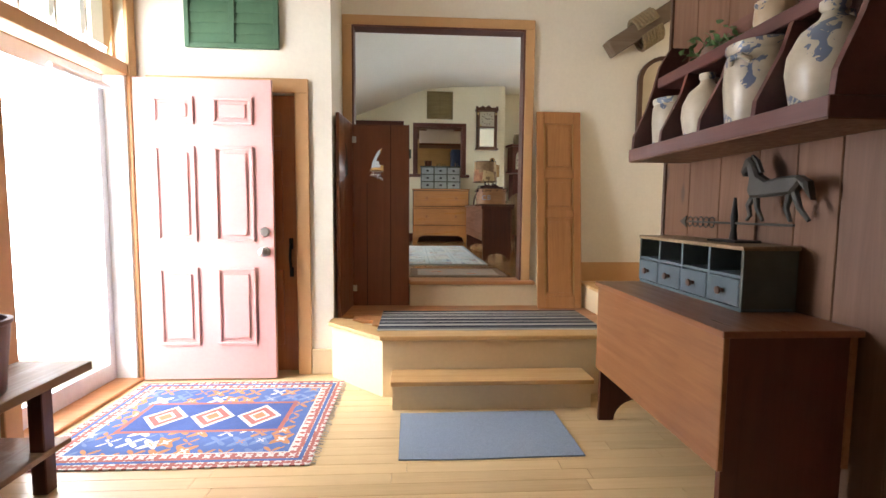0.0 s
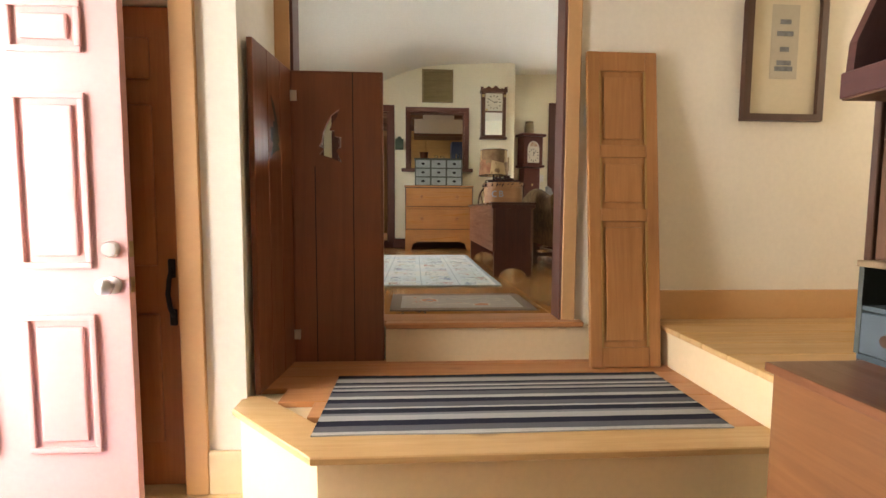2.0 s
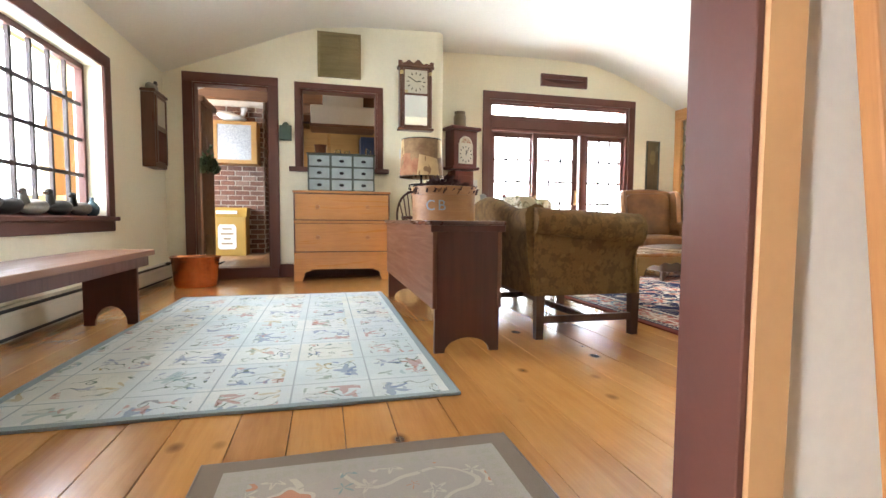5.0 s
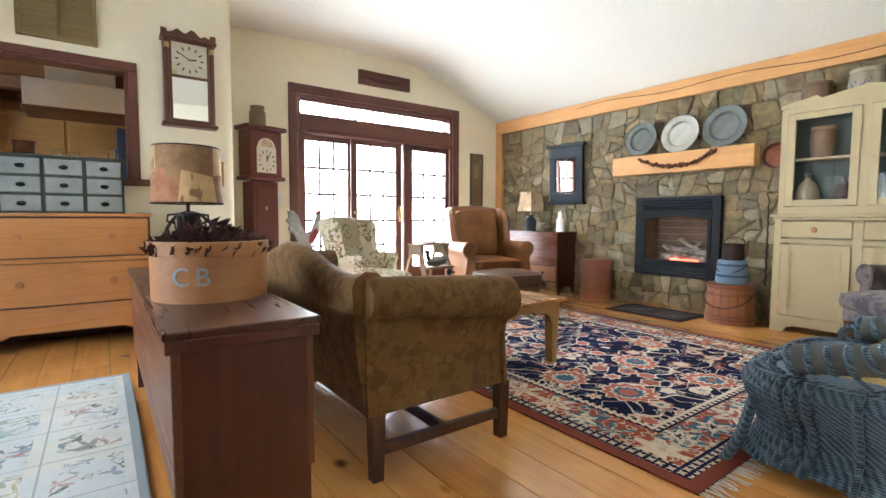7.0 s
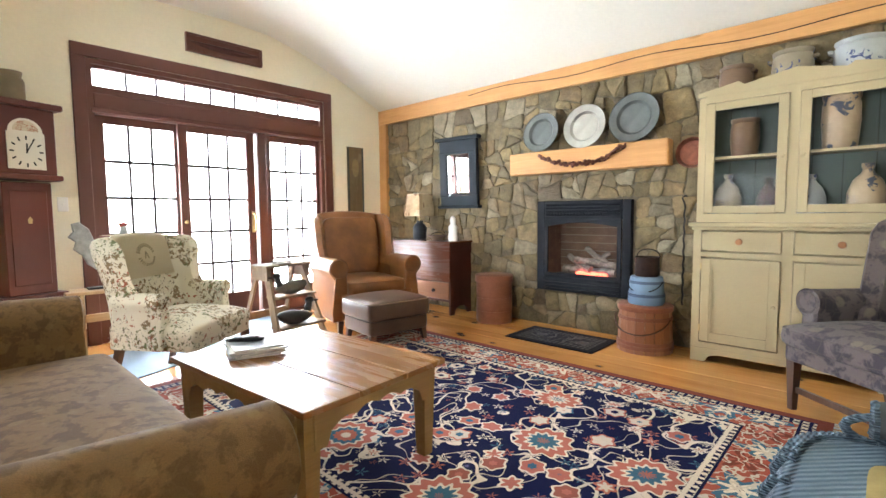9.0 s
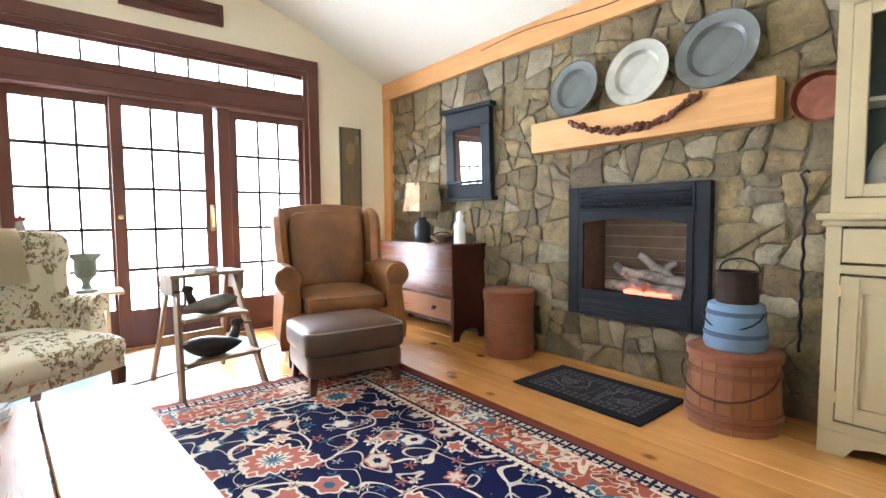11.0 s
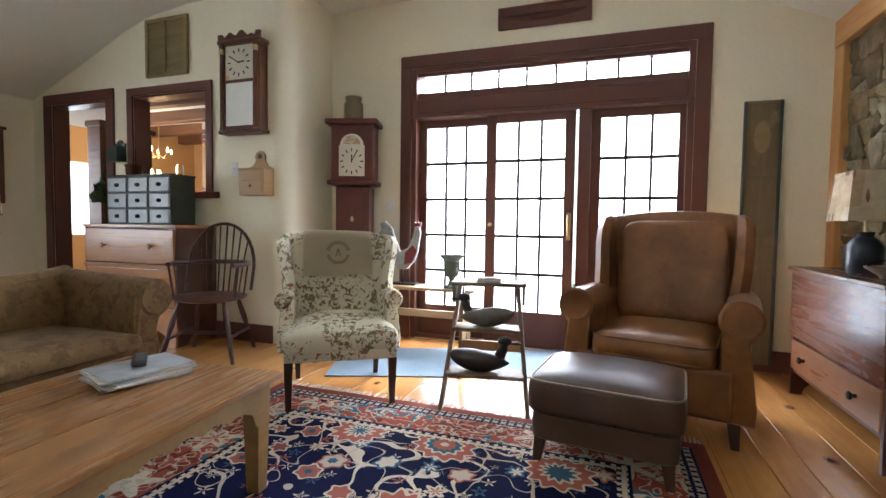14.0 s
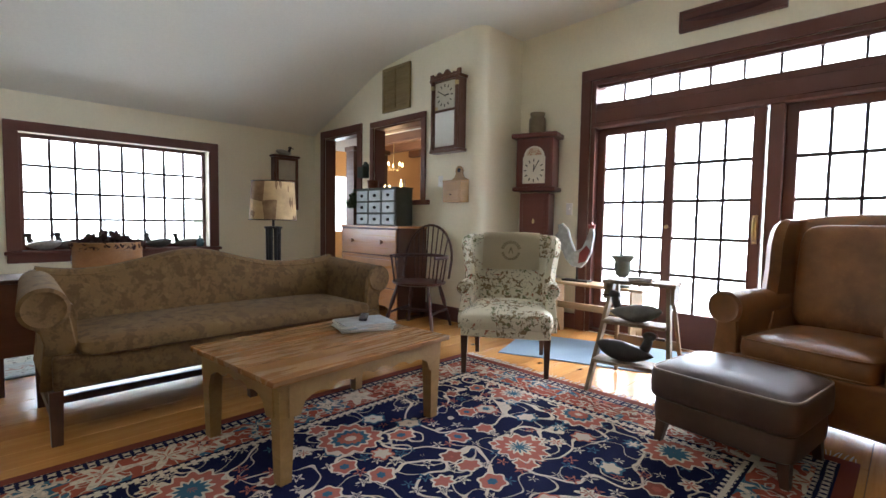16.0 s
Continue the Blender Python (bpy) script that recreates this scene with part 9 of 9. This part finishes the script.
desk = thing("pigeonhole_box", (1.20, 1.86, 0.795), "blue-grey painted box of four pigeonholes over four drawers", "desk box")
M_DESK = paint("worn_blue_grey", (0.075, 0.10, 0.115), 0.6, 0.3, 6)
part("back", box(B(), 0.105, -0.42, 0, 0.12, 0.42, 0.245), M_SPICED, desk)
part("top", box(B(), -0.12, -0.43, 0.245, 0.122, 0.43, 0.262, 0.003), M_LADDER, desk, "worn bare wooden top")
part("bottom", box(B(), -0.11, -0.42, 0, 0.105, 0.42, 0.014), M_DESK, desk)
part("shelf", box(B(), -0.11, -0.42, 0.132, 0.105, 0.42, 0.144), M_DESK, desk)
for i in range(5):
    y = -0.42 + 0.21 * i
    part("upright", box(B(), -0.112, y - 0.007, 0.014, 0.105, y + 0.007, 0.245), M_DESK if 0 < i < 4 else M_SPICED, desk)
for i in range(4):
    y = -0.315 + 0.21 * i
    d = part("drawer", box(B(), -0.116, y - 0.095, 0.018, 0.09, y + 0.095, 0.128, 0.003), M_DESK, desk)
    knob(M_LEG, d, (-0.116, y, 0.072), WEST, 0.017, 0.03)

vane = thing("horse_weathervane", (1.24, 1.72, 1.057), "verdigris horse weathervane on an arrow and stand", "weathervane")
M_VERD = paint("dark_verdigris", (0.034, 0.030, 0.024), 0.6, 0.35, 14)
part("stand", box(B(), -0.06, -0.10, 0, 0.06, 0.10, 0.010, 0.002), M_BLACK, vane)
part("post", lathe(B(), [(0.018, 0.01), (0.011, 0.06), (0.016, 0.11), (0.010, 0.16), (0.006, 0.20)], seg=12), M_BLACK, vane, smooth=True)
part("arrow", tube(B(), [(0, -0.34, 0.085), (0, 0.36, 0.085)], 0.005), M_VERD, vane)
part("arrow_head", slab(B(), [(0.43, 0.085), (0.37, 0.115), (0.38, 0.085), (0.37, 0.055)], "x", -0.004, 0.004), M_VERD, vane)
for i in range(5):
    part("arrow_scroll", tube(B(), [(0, 0.16 + 0.045 * i + 0.022 * math.cos(a), 0.085 + 0.026 * math.sin(a)) for a in [k * 0.8 for k in range(9)]], 0.003, 5), M_VERD, vane)
horse = [(-0.10, 0.20), (-0.20, 0.205), (-0.235, 0.24), (-0.29, 0.18), (-0.27, 0.25), (-0.225, 0.275), (-0.15, 0.275), (-0.07, 0.265), (-0.02, 0.29), (0.01, 0.345), (0.04, 0.37), (0.06, 0.365), (0.085, 0.31), (0.072, 0.29), (0.045, 0.315), (0.03, 0.275), (0.04, 0.225), (0.02, 0.195)]
part("horse_body", slab(B(), [(u - 0.13, v) for u, v in horse], "x", -0.022, 0.022, 0.010), M_VERD, vane)
for pts in ([(0.01, 0.21), (0.045, 0.165), (0.03, 0.12), (0.05, 0.10)], [(0.0, 0.205), (-0.01, 0.15), (-0.045, 0.10)], [(-0.20, 0.215), (-0.23, 0.15), (-0.275, 0.105)], [(-0.18, 0.21), (-0.165, 0.15), (-0.19, 0.10)]):
    part("horse_leg", tube(B(), [(0, u - 0.13, v) for u, v in pts], 0.014, 8, 0.007), M_VERD, vane, smooth=True)
part("mane", slab(B(), [(u - 0.13, v) for u, v in ((-0.03, 0.30), (0.0, 0.355), (0.035, 0.378), (0.02, 0.34), (0.005, 0.30))], "x", -0.008, 0.008), M_VERD, vane)

shelf = thing("wall_shelf", (1.17, 1.645, 1.47), "dark red hanging shelf divided for stoneware crocks", "shelf")
M_SHELF = wood("dark_red_shelf", (0.055, 0.016, 0.014), (0.10, 0.032, 0.026), "y", 0.4)
part("bottom_board", box(B(), -0.17, -0.645, 0, 0.165, 0.645, 0.065, 0.003), M_SHELF, shelf)
part("underside", box(B(), -0.165, -0.64, -0.004, 0.16, 0.64, 0.0), M_BOARDS, shelf, "bare pine underside")
part("back_board", box(B(), 0.14, -0.645, 0.065, 0.162, 0.645, 0.62), wood("shelf_back", (0.10, 0.03, 0.018), (0.17, 0.06, 0.032), "y", 0.5), shelf)
part("upper_board", box(B(), -0.02, -0.645, 0.40, 0.14, 0.645, 0.42, 0.003), M_SHELF, shelf)
part("ledge", box(B(), -0.03, -0.645, 0.40, -0.02, 0.645, 0.455, 0.003), M_SHELF, shelf)
side = [(0.14, 0.065), (0.14, 0.62), (0.04, 0.62), (-0.02, 0.52), (-0.05, 0.40), (-0.08, 0.30), (-0.15, 0.14), (-0.155, 0.065)]
div = [(0.14, 0.065), (0.14, 0.40), (-0.03, 0.40), (-0.06, 0.30), (-0.15, 0.12), (-0.155, 0.065)]
for y, o in ((-0.635, side), (-0.31, div), (0.02, div), (0.34, div), (0.635, side)):
    part("divider", slab(B(), [(u, v) for u, v in [(p[0], p[1]) for p in o]], "y", y - 0.011, y + 0.011), M_SHELF, shelf)
SZ = 1.535
for k, y, h, r, mt, lb, hd in (("crock", 2.13, 0.245, 0.10, M_SW1, "grey stoneware crock with a blue mark on the shelf", None), ("jug", 1.84, 0.295, 0.105, M_SW3, "buff stoneware jug on the shelf", "strap"), ("crock", 1.50, 0.31, 0.125, M_SW1, "tall pale stoneware crock on the shelf", "ears"), ("jug", 1.175, 0.34, 0.125, M_SW3, "large buff jug with dark writing strokes on the shelf", "strap")):
    vessel(k, (1.155, y, SZ), h, r, stoneware("pale_" + k + "_glaze", (0.37, 0.315, 0.235), (0.08, 0.10, 0.15)), lb, "stoneware on the shelf", hd, 20)
for y in (1.52,):
    vessel("crock", (1.22, y, 1.89), 0.13, 0.075, M_SW3, "small white bowl on the upper shelf", "stoneware on the shelf")
plant = thing("potted_ivy", (1.22, 1.92, 1.89), "small trailing green ivy in a pot on the upper shelf", "plant")
part("pot", lathe(B(), [(0.04, 0), (0.055, 0.08), (0.048, 0.08), (0.035, 0.02), (0.001, 0.02)], seg=18, cap=False), M_SW2, plant, smooth=True)
rs = random.Random(21)
M_IVY = plain("ivy_leaf", (0.06, 0.13, 0.035), 0.5, vary=0.5, scale=30)
for i in range(12):
    a = rs.uniform(0, 6.283)
    ln = rs.uniform(0.10, 0.20)
    part("stem", tube(B(), [(0, 0, 0.07), (0.5 * ln * math.cos(a), 0.5 * ln * math.sin(a), 0.12), (ln * math.cos(a) * 0.9, ln * math.sin(a), 0.06)], 0.002, 5), M_IVY, plant)
for i in range(90):
    a, q = rs.uniform(0, 6.283), rs.uniform(0.02, 0.2)
    bm = B()
    s = rs.uniform(0.014, 0.026)
    slab(bm, [(0, 0), (s * 0.7, s * 0.3), (s * 0.55, s), (0, s * 1.5), (-s * 0.55, s), (-s * 0.7, s * 0.3)], "z", 0, 0.001)
    turned(bm, pose(q * math.cos(a) * 0.75, q * math.sin(a), 0.09 + rs.uniform(-0.05, 0.06), rs.uniform(-60, 60), rs.uniform(-60, 60), rs.uniform(0, 360)))
    part("leaf", bm, M_IVY, plant)

# ---- entry: low bench with a bucket ----
low_bench = thing("low_plank_bench", (-1.86, 1.30, 0), "two-tier rough plank bench beside the front door", "bench")
M_ROUGH = wood("rough_plank", (0.17, 0.085, 0.04), (0.30, 0.165, 0.08), "y", 0.6, wear=(0.40, 0.30, 0.2))
part("top", box(B(), -0.16, -0.62, 0.44, 0.17, 0.60, 0.48, 0.006, 2), M_ROUGH, low_bench)
for y in (-0.45, 0.35):
    for x in (-0.12, 0.12):
        part("leg", box(B(), x - 0.03, y - 0.03, 0, x + 0.03, y + 0.03, 0.44, 0.004), M_ENDGRAIN, low_bench)
part("lower_shelf", box(B(), -0.15, -0.52, 0.16, 0.16, 0.46, 0.185, 0.004), M_ROUGH, low_bench)
bucket = thing("wooden_bucket", (-1.84, 1.45, 0.48), "dark brown turned wooden bucket on the bench", "bucket")
part("body", lathe(B(), [(0.10, 0), (0.11, 0.01), (0.135, 0.27), (0.142, 0.275), (0.142, 0.29), (0.125, 0.29), (0.10, 0.02), (0.001, 0.02)], seg=28, cap=False), wood("bucket_wood", (0.06, 0.022, 0.013), (0.12, 0.046, 0.026), "z", 0.45), bucket, smooth=True)

# ---- entry rugs ----
def diamond_rug(name, hx, hy):
    """A small village carpet: blue centre with three stepped diamonds, flowered band, red guard."""
    m = Mat(name, 0.95, spec=0.1)
    v = m.co()
    s = m.sep(v)
    blue, red, white, rust = (0.10, 0.16, 0.36), (0.40, 0.15, 0.13), (0.66, 0.61, 0.54), (0.50, 0.24, 0.12)
    flat = m.node("ShaderNodeCombineXYZ", X=s[0], Y=s[1], Z=0.0).outputs[0]
    ax, ay = m.math("ABSOLUTE", s[0]), m.math("ABSOLUTE", s[1])
    e = m.math("MINIMUM", m.math("SUBTRACT", hx, ax), m.math("SUBTRACT", hy, ay))
    col = m.mix(0.0, blue, blue)
    d, ch = petals(m, flat, 9.0, 4, 0.4, 0.5)
    col = m.mix(less(m, d, 0.045), col, m.ramp(ch, [(0.0, rust), (0.5, (0.17, 0.24, 0.42)), (0.8, white)], "CONSTANT"))
    col = m.mix(less(m, d, 0.018), col, m.ramp(ch, [(0.0, white), (0.6, rust)], "CONSTANT"))
    rect = m.math("MAXIMUM", m.math("SUBTRACT", ax, 0.41), m.math("SUBTRACT", ay, 0.17))
    col = m.mix(less(m, rect, 0.025), col, red)
    col = m.mix(less(m, rect, 0.0), col, (0.075, 0.12, 0.30))
    third = m.math("SUBTRACT", m.math("FRACT", m.math("ADD", m.math("DIVIDE", s[0], 0.26), 0.5)), 0.5)
    gem = m.math("ADD", m.math("MULTIPLY", m.math("ABSOLUTE", third), 0.26), m.math("MULTIPLY", ay, 0.85))
    inside = less(m, ax, 0.39)
    for r, c in ((0.125, white), (0.098, red), (0.06, white), (0.04, rust)):
        col = m.mix(m.math("MULTIPLY", inside, less(m, gem, r)), col, c)
    dd, ch = petals(m, flat, 20.0, 4, 0.3, 0.2)
    guard = m.mix(less(m, dd, 0.017), red, white)
    col = m.mix(less(m, e, 0.13), col, guard)
    col = m.mix(band(m, e, 0.12, 0.13), col, white)
    col = m.mix(band(m, e, 0.045, 0.065), col, blue)
    fade = m.noise(v, 2.3, 5, 0.7)
    col = m.mix(0.4, col, m.mix(1.0, col, m.ramp(fade, [(0.3, (0.6,) * 3), (0.7, (1.5,) * 3)]), "MULTIPLY"))
    fluff = m.noise(m.co((380, 260, 1)), 1.0, 2)
    m.color(m.mix(0.25, col, m.mix(1.0, col, m.ramp(fluff, [(0.3, (0.5,) * 3), (0.7, (1.5,) * 3)]), "MULTIPLY")))
    m.bump(fluff, 0.5, 0.004)
    return m.done()


flat_rug("entry_carpet", (-1.345, 2.345, 0), 0.66, 0.545, diamond_rug("entry_wool", 0.66, 0.545), "small faded blue and red oriental rug with fringe", thick=0.007, ends=0.03)
flat_rug("blue_mat", (0.178, 2.085, 0), 0.45, 0.26, plain("grey_blue_weave", (0.235, 0.285, 0.36), 0.95, vary=0.3, scale=180, bump=0.5), "plain grey-blue woven mat before the steps", thick=0.007)
flat_rug("striped_runner", (0.315, 3.0, 0.402), 0.755, 0.295, stripes("striped_wool", [(0.024, 0.026, 0.036), (0.45, 0.435, 0.40), (0.12, 0.12, 0.13), (0.025, 0.025, 0.04), (0.38, 0.365, 0.34), (0.19, 0.19, 0.195)], 0.62, "y", 8), "black, grey and white striped woven runner on the landing", thick=0.006)

# ---- outdoors ----
bm = B()
box(bm, -300, -300, -0.5, 300, 300, -0.25)
# Added slab: its pale colour stands in for overexposed ground.
bright_ground = B()
box(bright_ground, -9.0, -8, -0.24, -2.3, 22, -0.12)
setting("pavement", bright_ground, plain("overexposed_ground", (0.55, 0.52, 0.46), 0.95, vary=0.15, scale=40), "added pale ground slab in place of overexposed ground outside", category="pavement")
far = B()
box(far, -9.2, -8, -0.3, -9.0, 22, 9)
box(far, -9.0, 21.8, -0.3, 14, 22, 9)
# Emission makes these sheets glow, standing in for overexposed daylight outdoors.
far_mat = Mat("glowing_backdrop", 1.0)
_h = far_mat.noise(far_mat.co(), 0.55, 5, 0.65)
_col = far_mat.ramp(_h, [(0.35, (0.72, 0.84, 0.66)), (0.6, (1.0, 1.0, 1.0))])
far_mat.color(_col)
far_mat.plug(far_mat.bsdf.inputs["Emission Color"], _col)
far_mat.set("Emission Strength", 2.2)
setting("backdrop", far, far_mat.done(), "glowing backdrop sheets in place of an overexposed garden", category="backdrop")
setting("ground", bm, plain("lawn", (0.10, 0.14, 0.05), 0.95, vary=0.3, scale=3), "pale lawn outside", category="ground")

# ---- plank door folded back against the sitting-room side of the wide opening ----
M_LEAFDOOR = wood("door_planks", (0.06, 0.021, 0.011), (0.115, 0.042, 0.022), "z", 0.65)
leafdoor = tagged(thing("door_5", (0.825, 3.735, F + 0.012), "dark brown plank door standing open in the room", "door", rz=42.5), kind="structure")
for i in range(3):
    part("plank", box(B(), 0.001 + 0.118 * i, 0, 0, 0.1175 + 0.118 * i, 0.022, 2.03, 0.003), M_LEAFDOOR, leafdoor)
for z in (0.22, 1.72):
    part("batten", box(B(), 0.02, -0.018, z, 0.335, 0.0, z + 0.09, 0.003), M_LEAFDOOR, leafdoor)
